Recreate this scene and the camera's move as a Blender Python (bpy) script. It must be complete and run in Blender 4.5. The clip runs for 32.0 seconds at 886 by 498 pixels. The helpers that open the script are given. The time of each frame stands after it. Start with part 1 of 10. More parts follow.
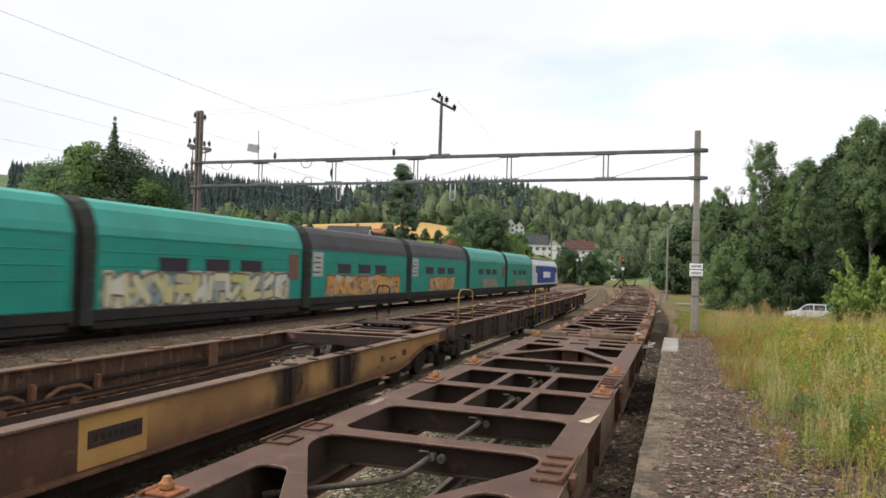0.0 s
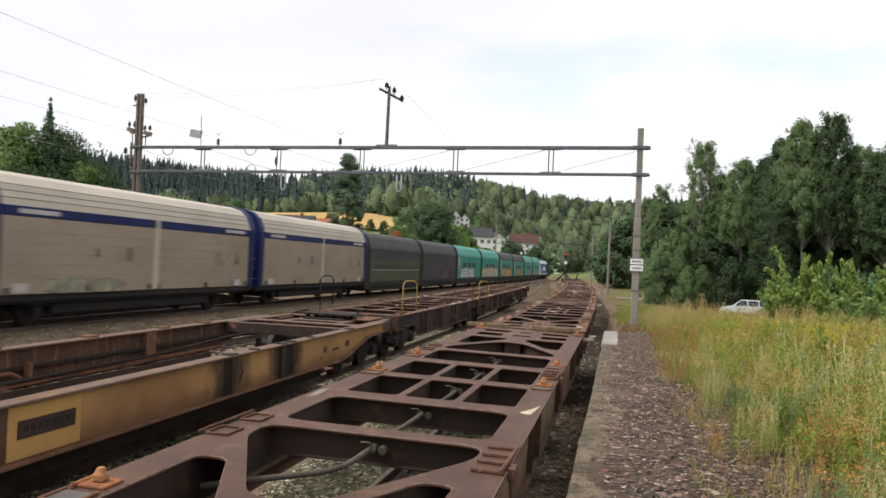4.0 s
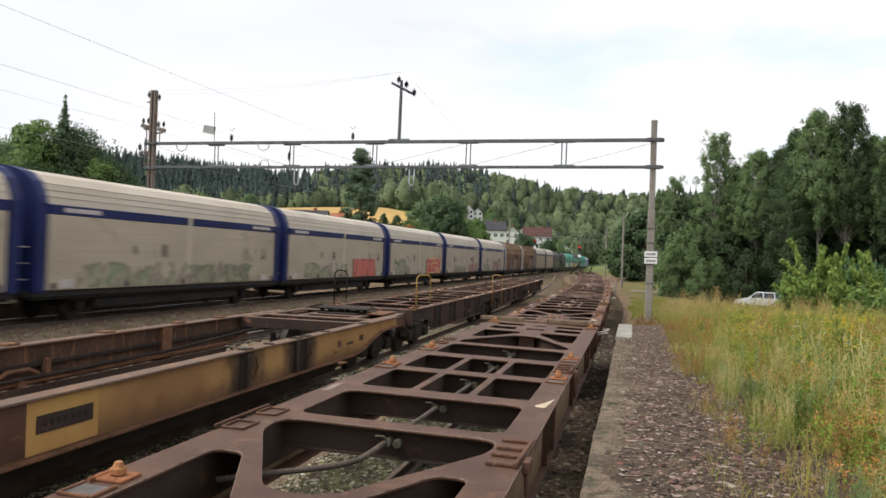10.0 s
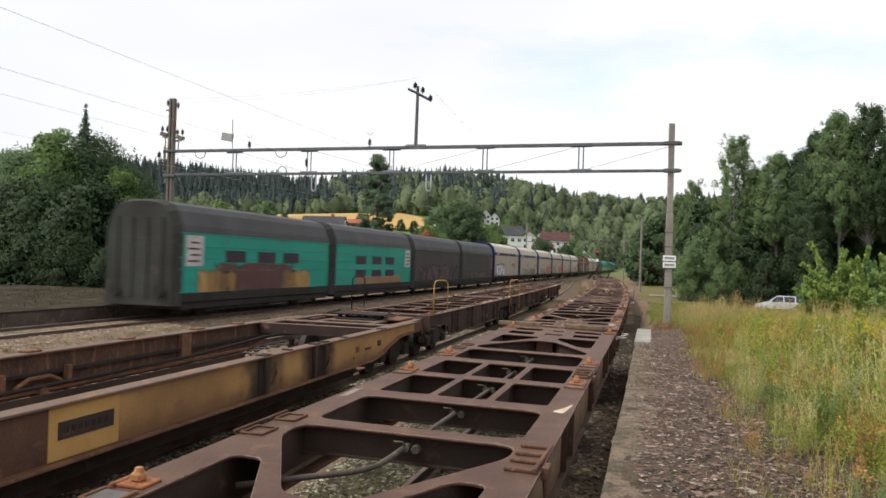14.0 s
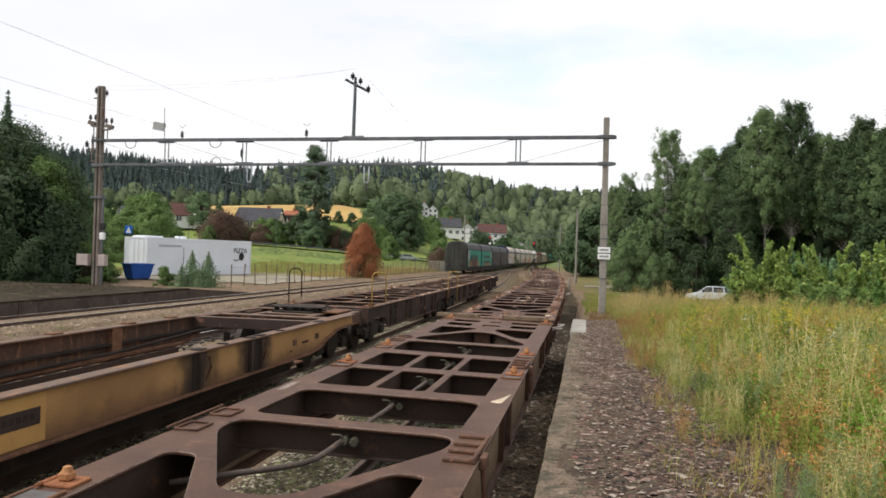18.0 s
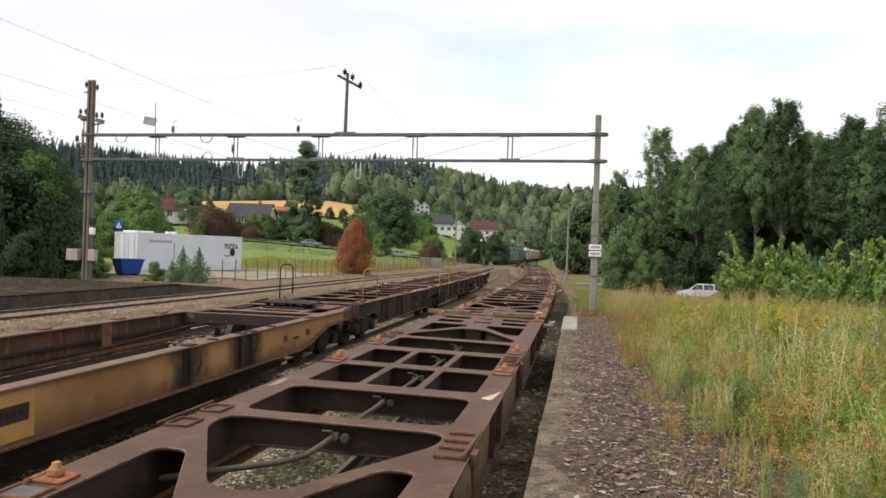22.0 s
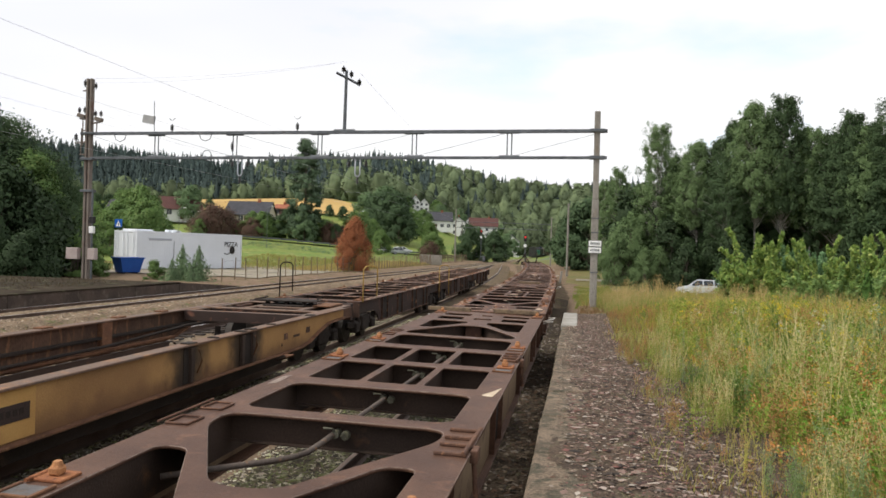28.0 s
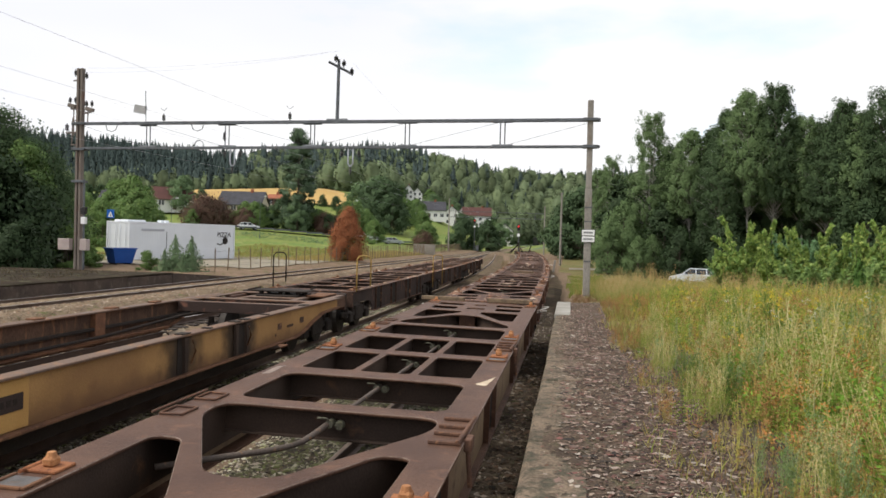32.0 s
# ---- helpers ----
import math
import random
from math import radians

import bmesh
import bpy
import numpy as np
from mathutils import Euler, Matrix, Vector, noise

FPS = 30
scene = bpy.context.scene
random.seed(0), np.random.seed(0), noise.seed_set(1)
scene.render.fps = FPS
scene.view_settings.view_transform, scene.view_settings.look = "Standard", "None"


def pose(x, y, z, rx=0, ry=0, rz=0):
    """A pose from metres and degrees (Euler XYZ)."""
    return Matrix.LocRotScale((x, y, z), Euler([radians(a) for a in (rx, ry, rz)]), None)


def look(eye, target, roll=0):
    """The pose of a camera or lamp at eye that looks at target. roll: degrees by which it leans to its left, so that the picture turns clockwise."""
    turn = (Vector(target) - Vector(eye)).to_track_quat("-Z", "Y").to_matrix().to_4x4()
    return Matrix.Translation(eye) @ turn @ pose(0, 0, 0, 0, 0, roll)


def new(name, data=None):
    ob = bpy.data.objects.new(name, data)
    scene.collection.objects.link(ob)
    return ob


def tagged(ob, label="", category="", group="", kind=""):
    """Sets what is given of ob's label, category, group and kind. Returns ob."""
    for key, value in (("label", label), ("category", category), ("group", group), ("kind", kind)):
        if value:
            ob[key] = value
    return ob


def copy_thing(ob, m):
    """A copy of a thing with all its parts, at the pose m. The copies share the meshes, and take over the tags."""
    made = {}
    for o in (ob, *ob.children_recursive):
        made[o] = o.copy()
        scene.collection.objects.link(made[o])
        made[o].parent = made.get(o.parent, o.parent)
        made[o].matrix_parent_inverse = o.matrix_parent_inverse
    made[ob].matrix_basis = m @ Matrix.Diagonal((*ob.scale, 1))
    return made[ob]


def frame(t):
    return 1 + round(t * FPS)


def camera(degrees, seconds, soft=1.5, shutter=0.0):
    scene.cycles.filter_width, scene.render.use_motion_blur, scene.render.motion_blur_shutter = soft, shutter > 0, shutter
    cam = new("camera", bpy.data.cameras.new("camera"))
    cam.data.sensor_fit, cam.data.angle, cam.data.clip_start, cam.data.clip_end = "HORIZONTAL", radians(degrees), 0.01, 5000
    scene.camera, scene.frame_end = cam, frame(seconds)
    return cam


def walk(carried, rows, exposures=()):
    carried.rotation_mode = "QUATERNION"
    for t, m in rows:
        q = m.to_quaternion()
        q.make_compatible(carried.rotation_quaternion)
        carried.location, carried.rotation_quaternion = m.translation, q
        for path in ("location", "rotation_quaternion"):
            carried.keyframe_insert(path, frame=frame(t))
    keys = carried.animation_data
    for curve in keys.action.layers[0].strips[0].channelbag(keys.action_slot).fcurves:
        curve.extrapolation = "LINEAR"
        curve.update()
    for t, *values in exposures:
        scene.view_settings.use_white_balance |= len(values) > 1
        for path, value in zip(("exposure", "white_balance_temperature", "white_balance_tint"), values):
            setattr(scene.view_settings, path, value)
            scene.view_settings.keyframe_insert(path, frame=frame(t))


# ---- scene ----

# ---- camera: a hand-held view from the loading platform, turning slowly ----
EYE = (3.164, -4.525, 2.702)
cam = camera(58.0, 32.0, soft=1.6, shutter=0.5)
walk(cam, [
    (0, pose(*EYE, 91.463, -1.633, 16.409)),
    (0.5, pose(*EYE, 91.825, -1.955, 16.199)),
    (1, pose(*EYE, 91.888, -2.135, 16.168)),
    (1.5, pose(*EYE, 91.836, -2.466, 15.958)),
    (2, pose(*EYE, 91.562, -2.392, 15.486)),
    (2.5, pose(*EYE, 91.329, -2.605, 14.078)),
    (3, pose(*EYE, 91.013, -2.724, 13.056)),
    (3.5, pose(*EYE, 90.975, -2.525, 12.418)),
    (5.5, pose(*EYE, 91.119, -2.774, 12.720)),
    (6, pose(*EYE, 90.855, -2.825, 12.739)),
    (6.5, pose(*EYE, 91.000, -2.744, 12.653)),
    (7, pose(*EYE, 91.038, -2.718, 12.621)),
    (7.5, pose(*EYE, 91.031, -2.818, 12.647)),
    (8, pose(*EYE, 91.027, -2.842, 12.854)),
    (8.5, pose(*EYE, 90.826, -2.713, 12.842)),
    (9, pose(*EYE, 90.681, -2.345, 12.911)),
    (9.5, pose(*EYE, 90.606, -2.408, 13.284)),
    (10, pose(*EYE, 90.525, -2.189, 13.408)),
    (10.5, pose(*EYE, 90.711, -2.325, 13.597)),
    (11, pose(*EYE, 90.838, -2.377, 13.694)),
    (11.5, pose(*EYE, 90.870, -2.225, 13.856)),
    (12, pose(*EYE, 90.712, -2.215, 14.007)),
    (12.5, pose(*EYE, 90.690, -2.063, 14.164)),
    (13, pose(*EYE, 90.840, -1.952, 14.320)),
    (13.5, pose(*EYE, 90.816, -2.039, 14.510)),
    (14, pose(*EYE, 90.861, -1.871, 14.645)),
    (14.5, pose(*EYE, 90.867, -1.716, 14.662)),
    (16.5, pose(*EYE, 90.554, -1.845, 12.989)),
    (17, pose(*EYE, 90.542, -1.766, 12.265)),
    (17.5, pose(*EYE, 90.494, -1.749, 11.511)),
    (18, pose(*EYE, 90.429, -1.747, 10.221)),
    (18.5, pose(*EYE, 90.388, -1.923, 9.357)),
    (19, pose(*EYE, 90.325, -2.031, 9.265)),
    (19.5, pose(*EYE, 90.237, -1.978, 9.677)),
    (20, pose(*EYE, 90.241, -2.055, 9.761)),
    (20.5, pose(*EYE, 90.237, -2.017, 9.834)),
    (21, pose(*EYE, 90.151, -2.082, 9.764)),
    (21.5, pose(*EYE, 90.162, -2.086, 9.692)),
    (22, pose(*EYE, 90.203, -2.000, 9.609)),
    (22.5, pose(*EYE, 90.217, -2.149, 9.565)),
    (23, pose(*EYE, 90.196, -2.240, 9.702)),
    (23.5, pose(*EYE, 90.198, -2.207, 9.704)),
    (24, pose(*EYE, 90.215, -2.188, 9.709)),
    (24.5, pose(*EYE, 90.208, -2.003, 9.609)),
    (25, pose(*EYE, 90.383, -2.040, 9.443)),
    (25.5, pose(*EYE, 90.504, -1.902, 9.325)),
    (27.5, pose(*EYE, 90.043, -1.517, 9.428)),
    (28, pose(*EYE, 89.994, -1.742, 9.594)),
    (28.5, pose(*EYE, 89.982, -1.598, 9.619)),
    (29, pose(*EYE, 89.943, -1.444, 9.557)),
    (29.5, pose(*EYE, 89.718, -1.630, 9.649)),
    (30, pose(*EYE, 89.551, -1.640, 9.697)),
    (30.5, pose(*EYE, 89.444, -1.780, 9.700)),
    (31, pose(*EYE, 89.260, -1.630, 9.519)),
    (31.5, pose(*EYE, 89.358, -1.499, 9.337)),
    (32, pose(*EYE, 89.258, -1.542, 9.125)),
])

# ---- world, sun, exposure ----
world = bpy.data.worlds.new("cloudy_sky")
scene.world = world
world.use_nodes = True
wn, wl = world.node_tree.nodes, world.node_tree.links
wn.clear()
w_out = wn.new("ShaderNodeOutputWorld")
w_bg = wn.new("ShaderNodeBackground")
w_sky = wn.new("ShaderNodeTexSky")
w_sky.sky_type, w_sky.sun_disc = "NISHITA", False
w_sky.sun_elevation, w_sky.sun_rotation = radians(52), radians(243)
w_dim = wn.new("ShaderNodeVectorMath")
w_dim.operation = "SCALE"
w_dim.inputs["Scale"].default_value = 0.28
w_tc = wn.new("ShaderNodeTexCoord")
w_map = wn.new("ShaderNodeMapping")
w_map.inputs["Scale"].default_value = (1.0, 1.0, 3.2)
w_map.inputs["Location"].default_value = (0.35, 0.1, 0.2)
w_noise = wn.new("ShaderNodeTexNoise")
w_noise.inputs["Scale"].default_value = 2.1
w_noise.inputs["Detail"].default_value = 6.0
w_noise.inputs["Distortion"].default_value = 0.5
w_ramp = wn.new("ShaderNodeValToRGB")
w_ramp.color_ramp.elements[0].position, w_ramp.color_ramp.elements[1].position = 0.24, 0.37
w_shade = wn.new("ShaderNodeTexNoise")
w_shade.inputs["Scale"].default_value = 1.3
w_shade.inputs["Detail"].default_value = 3.0
w_cloud = wn.new("ShaderNodeValToRGB")
w_cloud.color_ramp.elements[0].position, w_cloud.color_ramp.elements[1].position = 0.35, 0.62
w_cloud.color_ramp.elements[0].color = (0.9, 0.92, 1.02, 1)
w_cloud.color_ramp.elements[1].color = (1.05, 1.05, 1.06, 1)
w_mix = wn.new("ShaderNodeMixRGB")
# thin blue rifts between the clouds ahead
w_ctr = wn.new("ShaderNodeVectorMath")
w_ctr.operation = "SUBTRACT"
w_ctr.inputs[1].default_value = (0.0, 0.97, 0.238)
w_wide = wn.new("ShaderNodeVectorMath")
w_wide.operation = "MULTIPLY"
w_wide.inputs[1].default_value = (4.2, 0.5, 26.0)
w_warp = wn.new("ShaderNodeTexNoise")
w_warp.inputs["Scale"].default_value, w_warp.inputs["Detail"].default_value = 5.0, 6.0
w_len = wn.new("ShaderNodeVectorMath")
w_len.operation = "LENGTH"
w_add = wn.new("ShaderNodeMath")
w_add.operation = "MULTIPLY_ADD"
w_add.inputs[1].default_value = 4.2
w_rift = wn.new("ShaderNodeMapRange")
w_rift.inputs["From Min"].default_value, w_rift.inputs["From Max"].default_value = 1.9, 3.3
w_rift.inputs["To Min"].default_value, w_rift.inputs["To Max"].default_value = 0.4, 1.0
w_min = wn.new("ShaderNodeMath")
w_min.operation = "MINIMUM"
for a, b in ((w_tc.outputs["Generated"], w_map.inputs[0]), (w_map.outputs[0], w_noise.inputs["Vector"]), (w_map.outputs[0], w_shade.inputs["Vector"]),
             (w_tc.outputs["Generated"], w_ctr.inputs[0]), (w_ctr.outputs[0], w_wide.inputs[0]), (w_wide.outputs[0], w_len.inputs[0]), (w_map.outputs[0], w_warp.inputs["Vector"]), (w_warp.outputs["Fac"], w_add.inputs[0]), (w_len.outputs["Value"], w_add.inputs[2]), (w_add.outputs[0], w_rift.inputs["Value"]), (w_rift.outputs[0], w_min.inputs[1]), (w_ramp.outputs[0], w_min.inputs[0]), (w_noise.outputs["Fac"], w_ramp.inputs[0]), (w_shade.outputs["Fac"], w_cloud.inputs[0]), (w_min.outputs[0], w_mix.inputs[0]),
             (w_sky.outputs[0], w_dim.inputs[0]), (w_dim.outputs[0], w_mix.inputs[1]), (w_cloud.outputs[0], w_mix.inputs[2]), (w_mix.outputs[0], w_bg.inputs[0]), (w_bg.outputs[0], w_out.inputs[0])):
    wl.new(a, b)
w_bg.inputs[1].default_value = 1.0
sun = new("sun", bpy.data.lights.new("sun", "SUN"))
sun.data.energy, sun.data.angle, sun.data.color = 3.05, radians(22), (1.0, 0.95, 0.87)
sun.matrix_world = look((0, 0, 60), (41, 22, 0))
scene.view_settings.exposure = 0.0

# ---- materials ----
MATS = {}


def mat(name, col, col2=None, rough=0.8, metal=0.0, scale=1.5, fine=40.0, grain=0.3, bump=0.25, spread=0.0, stain=None, stain_at=(0.55, 0.7), islands=False, stretch=(1, 1, 1), spec=0.22):
    """Two-scale surface: broad change from col to col2, fine grain, optional stains, bump; spread varies each object."""
    if name in MATS:
        return MATS[name]
    m = bpy.data.materials.new(name)
    m.use_nodes = True
    n, l = m.node_tree.nodes, m.node_tree.links
    p = n["Principled BSDF"]
    p.inputs["Roughness"].default_value, p.inputs["Metallic"].default_value = rough, metal
    p.inputs["Specular IOR Level"].default_value = spec
    tc = n.new("ShaderNodeTexCoord")
    mp = n.new("ShaderNodeMapping")
    mp.inputs["Scale"].default_value = stretch
    l.new(tc.outputs["Object"], mp.inputs[0])

    def tex(s, d=4.0, dist=0.0):
        t = n.new("ShaderNodeTexNoise")
        t.inputs["Scale"].default_value, t.inputs["Detail"].default_value, t.inputs["Distortion"].default_value = s, d, dist
        l.new(mp.outputs[0], t.inputs["Vector"])
        return t

    def rgb(c):
        return (*c, 1)
    big, small = tex(scale), tex(fine, 3.0)
    ramp = n.new("ShaderNodeValToRGB")
    ramp.color_ramp.elements[0].position, ramp.color_ramp.elements[1].position = 0.36, 0.66
    ramp.color_ramp.elements[0].color = rgb(col)
    ramp.color_ramp.elements[1].color = rgb(col2 or [c * 0.75 for c in col])
    l.new(big.outputs["Fac"], ramp.inputs[0])
    out = ramp.outputs[0]
    if stain:
        st = tex(scale * 3.1, 6.0, 0.4)
        sr = n.new("ShaderNodeValToRGB")
        sr.color_ramp.elements[0].position, sr.color_ramp.elements[1].position = stain_at
        l.new(st.outputs["Fac"], sr.inputs[0])
        mx = n.new("ShaderNodeMixRGB")
        mx.inputs[2].default_value = rgb(stain)
        l.new(sr.outputs[0], mx.inputs[0])
        l.new(out, mx.inputs[1])
        out = mx.outputs[0]
    val = n.new("ShaderNodeMapRange")
    val.inputs["From Min"].default_value, val.inputs["From Max"].default_value = 0.25, 0.75
    val.inputs["To Min"].default_value, val.inputs["To Max"].default_value = 1 - grain, 1 + grain
    l.new(small.outputs["Fac"], val.inputs[0])
    sc = n.new("ShaderNodeVectorMath")
    sc.operation = "SCALE"
    l.new(out, sc.inputs[0])
    l.new(val.outputs[0], sc.inputs["Scale"])
    out = sc.outputs[0]
    if spread:
        src = n.new("ShaderNodeNewGeometry").outputs["Random Per Island"] if islands else n.new("ShaderNodeObjectInfo").outputs["Random"]
        mr = n.new("ShaderNodeMapRange")
        mr.inputs["To Min"].default_value, mr.inputs["To Max"].default_value = 1 - spread, 1 + spread
        l.new(src, mr.inputs[0])
        s2 = n.new("ShaderNodeVectorMath")
        s2.operation = "SCALE"
        l.new(out, s2.inputs[0])
        l.new(mr.outputs[0], s2.inputs["Scale"])
        out = s2.outputs[0]
    l.new(out, p.inputs["Base Color"])
    if bump:
        b = n.new("ShaderNodeBump")
        b.inputs["Strength"].default_value, b.inputs["Distance"].default_value = bump, 0.02
        l.new(small.outputs["Fac"], b.inputs["Height"])
        l.new(b.outputs[0], p.inputs["Normal"])
    MATS[name] = m
    return m


def palette(name, cols, rough=0.7, transl=0.0, hue=0.0):
    """Each island of the mesh takes one of the colours."""
    if name in MATS:
        return MATS[name]
    m = bpy.data.materials.new(name)
    m.use_nodes = True
    n, l = m.node_tree.nodes, m.node_tree.links
    p = n["Principled BSDF"]
    p.inputs["Roughness"].default_value = rough
    p.inputs["Specular IOR Level"].default_value = 0.12
    g = n.new("ShaderNodeNewGeometry")
    r = n.new("ShaderNodeValToRGB")
    el = r.color_ramp.elements
    while len(el) < len(cols):
        el.new(0.5)
    for i, c in enumerate(cols):
        el[i].position = i / (len(cols) - 1)
        el[i].color = (*c, 1)
    l.new(g.outputs["Random Per Island"], r.inputs[0])
    l.new(r.outputs[0], p.inputs["Base Color"])
    if transl:
        t = n.new("ShaderNodeBsdfTranslucent")
        mx = n.new("ShaderNodeMixShader")
        mx.inputs[0].default_value = transl
        l.new(r.outputs[0], t.inputs[0])
        l.new(p.outputs[0], mx.inputs[1])
        l.new(t.outputs[0], mx.inputs[2])
        l.new(mx.outputs[0], n["Material Output"].inputs[0])
    MATS[name] = m
    return m


def glow(name, col, strength):
    m = bpy.data.materials.new(name)
    m.use_nodes = True
    p = m.node_tree.nodes["Principled BSDF"]
    p.inputs["Base Color"].default_value = (*col, 1)
    p.inputs["Emission Color"].default_value = (*col, 1)
    p.inputs["Emission Strength"].default_value = strength
    return m


def glass(name, col=(0.03, 0.035, 0.04), rough=0.08):
    m = bpy.data.materials.new(name)
    m.use_nodes = True
    p = m.node_tree.nodes["Principled BSDF"]
    p.inputs["Base Color"].default_value = (*col, 1)
    p.inputs["Roughness"].default_value = rough
    p.inputs["Specular IOR Level"].default_value = 0.6
    return m


BROWN = mat("wagon_brown_paint", (0.112, 0.06, 0.039), (0.072, 0.038, 0.026), rough=0.55, scale=1.7, fine=75, grain=0.26, stain=(0.16, 0.082, 0.05), stain_at=(0.58, 0.72), bump=0.22, spec=0.14)
WORN = mat("rubbed_paint_rim", (0.25, 0.185, 0.145), (0.15, 0.1, 0.075), rough=0.45, scale=3, fine=60, grain=0.3, stain=(0.1, 0.06, 0.045), stain_at=(0.52, 0.62))
BROWN_DARK = mat("dark_brown_steel", (0.032, 0.024, 0.019), (0.02, 0.016, 0.013), rough=0.85, scale=2, fine=60, stain=(0.065, 0.036, 0.022), stain_at=(0.62, 0.77))
RUST = mat("orange_rust", (0.32, 0.135, 0.06), (0.22, 0.085, 0.04), rough=0.9, scale=9, fine=120, grain=0.35, stain=(0.12, 0.05, 0.03), stain_at=(0.58, 0.7))
RUST_DARK = mat("brown_rust", (0.185, 0.092, 0.05), (0.11, 0.056, 0.034), rough=0.9, scale=4, fine=90, stain=(0.28, 0.15, 0.07), stain_at=(0.6, 0.75))
YELLOW = mat("faded_yellow_paint", (0.42, 0.24, 0.09), (0.3, 0.165, 0.063), rough=0.7, scale=0.8, fine=50, grain=0.12, stain=(0.20, 0.10, 0.045), stain_at=(0.6, 0.8))
STEEL = mat("worn_rail_steel", (0.16, 0.12, 0.10), (0.11, 0.075, 0.06), rough=0.5, metal=0.5, scale=2, fine=80)
RAIL_TOP = mat("polished_rail_head", (0.45, 0.43, 0.41), (0.35, 0.32, 0.3), rough=0.3, metal=0.9, scale=2, fine=80, grain=0.1)
RUBBED_RAIL = mat("rusty_rail_head", (0.3, 0.22, 0.165), (0.2, 0.14, 0.1), rough=0.5, metal=0.2, scale=3, fine=70)
SLEEPER = mat("weathered_sleeper", (0.10, 0.075, 0.055), (0.065, 0.05, 0.04), rough=0.95, scale=3, fine=70, stretch=(0.3, 3, 3), spread=0.2)
CONCRETE = mat("worn_concrete", (0.30, 0.275, 0.235), (0.22, 0.2, 0.165), rough=0.95, scale=1.2, fine=45, grain=0.3, stain=(0.13, 0.12, 0.075), stain_at=(0.56, 0.72), bump=0.5, spread=0.12)
POLE = mat("weathered_pole_concrete", (0.29, 0.27, 0.24), (0.215, 0.195, 0.17), rough=0.9, scale=1.0, fine=50, stretch=(1, 1, 0.25), stain=(0.2, 0.16, 0.12))
GALV = mat("grey_galvanised_steel", (0.145, 0.155, 0.165), (0.1, 0.108, 0.115), rough=0.55, metal=0.5, scale=2, fine=60, grain=0.12, stain=(0.2, 0.12, 0.08), stain_at=(0.66, 0.8))
BLACK = mat("black_insulator", (0.03, 0.028, 0.028), rough=0.35, scale=5)
WHITE = mat("white_paint", (0.82, 0.82, 0.81), (0.76, 0.76, 0.75), rough=0.5, scale=0.6, fine=30, grain=0.06, stain=(0.5, 0.48, 0.43), stain_at=(0.66, 0.85))
EARTH = mat("gravelly_earth", (0.215, 0.152, 0.105), (0.15, 0.106, 0.073), rough=1, scale=0.7, fine=22, grain=0.45, stain=(0.08, 0.1, 0.035), stain_at=(0.56, 0.7), bump=0.7, spec=0.04)
BALLAST = mat("brown_ballast", (0.235, 0.178, 0.122), (0.155, 0.118, 0.082), rough=1, scale=0.9, fine=16, grain=0.55, stain=(0.13, 0.125, 0.06), stain_at=(0.56, 0.68), bump=0.9, spec=0.04)

# ---- builders ----


def link(name, bm, material, parent=None, label=""):
    me = bpy.data.meshes.new(name)
    bm.to_mesh(me)
    bm.free()
    for mt in (material if isinstance(material, (list, tuple)) else [material]):
        me.materials.append(mt)
    ob = new(name, me)
    if parent:
        ob.parent = parent
    if label:
        ob["label"] = label
    return ob


def part(name, bm, material, parent, label=""):
    return link(name, bm, material, parent, label)


def shared(name, me, parent, m):
    """One more part on a mesh that is already built."""
    ob = new(name, me)
    ob.parent = parent
    ob.matrix_local = m
    return ob


def thing(name, m, label, category, group="", kind=""):
    ob = new(name)
    ob.matrix_world = m
    ob.empty_display_size = 0.3
    return tagged(ob, label, category, group, kind)


def box(bm, x0, x1, y0, y1, z0, z1, bevel=0.0, m=None):
    geo = bmesh.ops.create_cube(bm, size=1.0)
    vs = geo["verts"]
    bmesh.ops.transform(bm, matrix=Matrix.Translation(((x0 + x1) / 2, (y0 + y1) / 2, (z0 + z1) / 2)) @ Matrix.Diagonal((abs(x1 - x0), abs(y1 - y0), abs(z1 - z0), 1)), verts=vs)
    if m is not None:
        bmesh.ops.transform(bm, matrix=m, verts=vs)
    if bevel:
        es = list({e for v in vs for e in v.link_edges})
        bmesh.ops.bevel(bm, geom=es, offset=bevel, segments=1, affect="EDGES", profile=0.5)
    return vs


def bx(x0, x1, y0, y1, z0, z1, bevel=0.0, m=None):
    bm = bmesh.new()
    box(bm, x0, x1, y0, y1, z0, z1, bevel, m)
    return bm


def rod(bm, a, b, r0, r1=None, seg=8):
    a, b = Vector(a), Vector(b)
    d = b - a
    m = Matrix.Translation((a + b) / 2) @ d.to_track_quat("Z", "Y").to_matrix().to_4x4()
    return bmesh.ops.create_cone(bm, cap_ends=True, segments=seg, radius1=r0, radius2=r0 if r1 is None else r1, depth=d.length, matrix=m)["verts"]


def bar(a, b, r0, r1=None, seg=8):
    bm = bmesh.new()
    rod(bm, a, b, r0, r1, seg)
    return bm


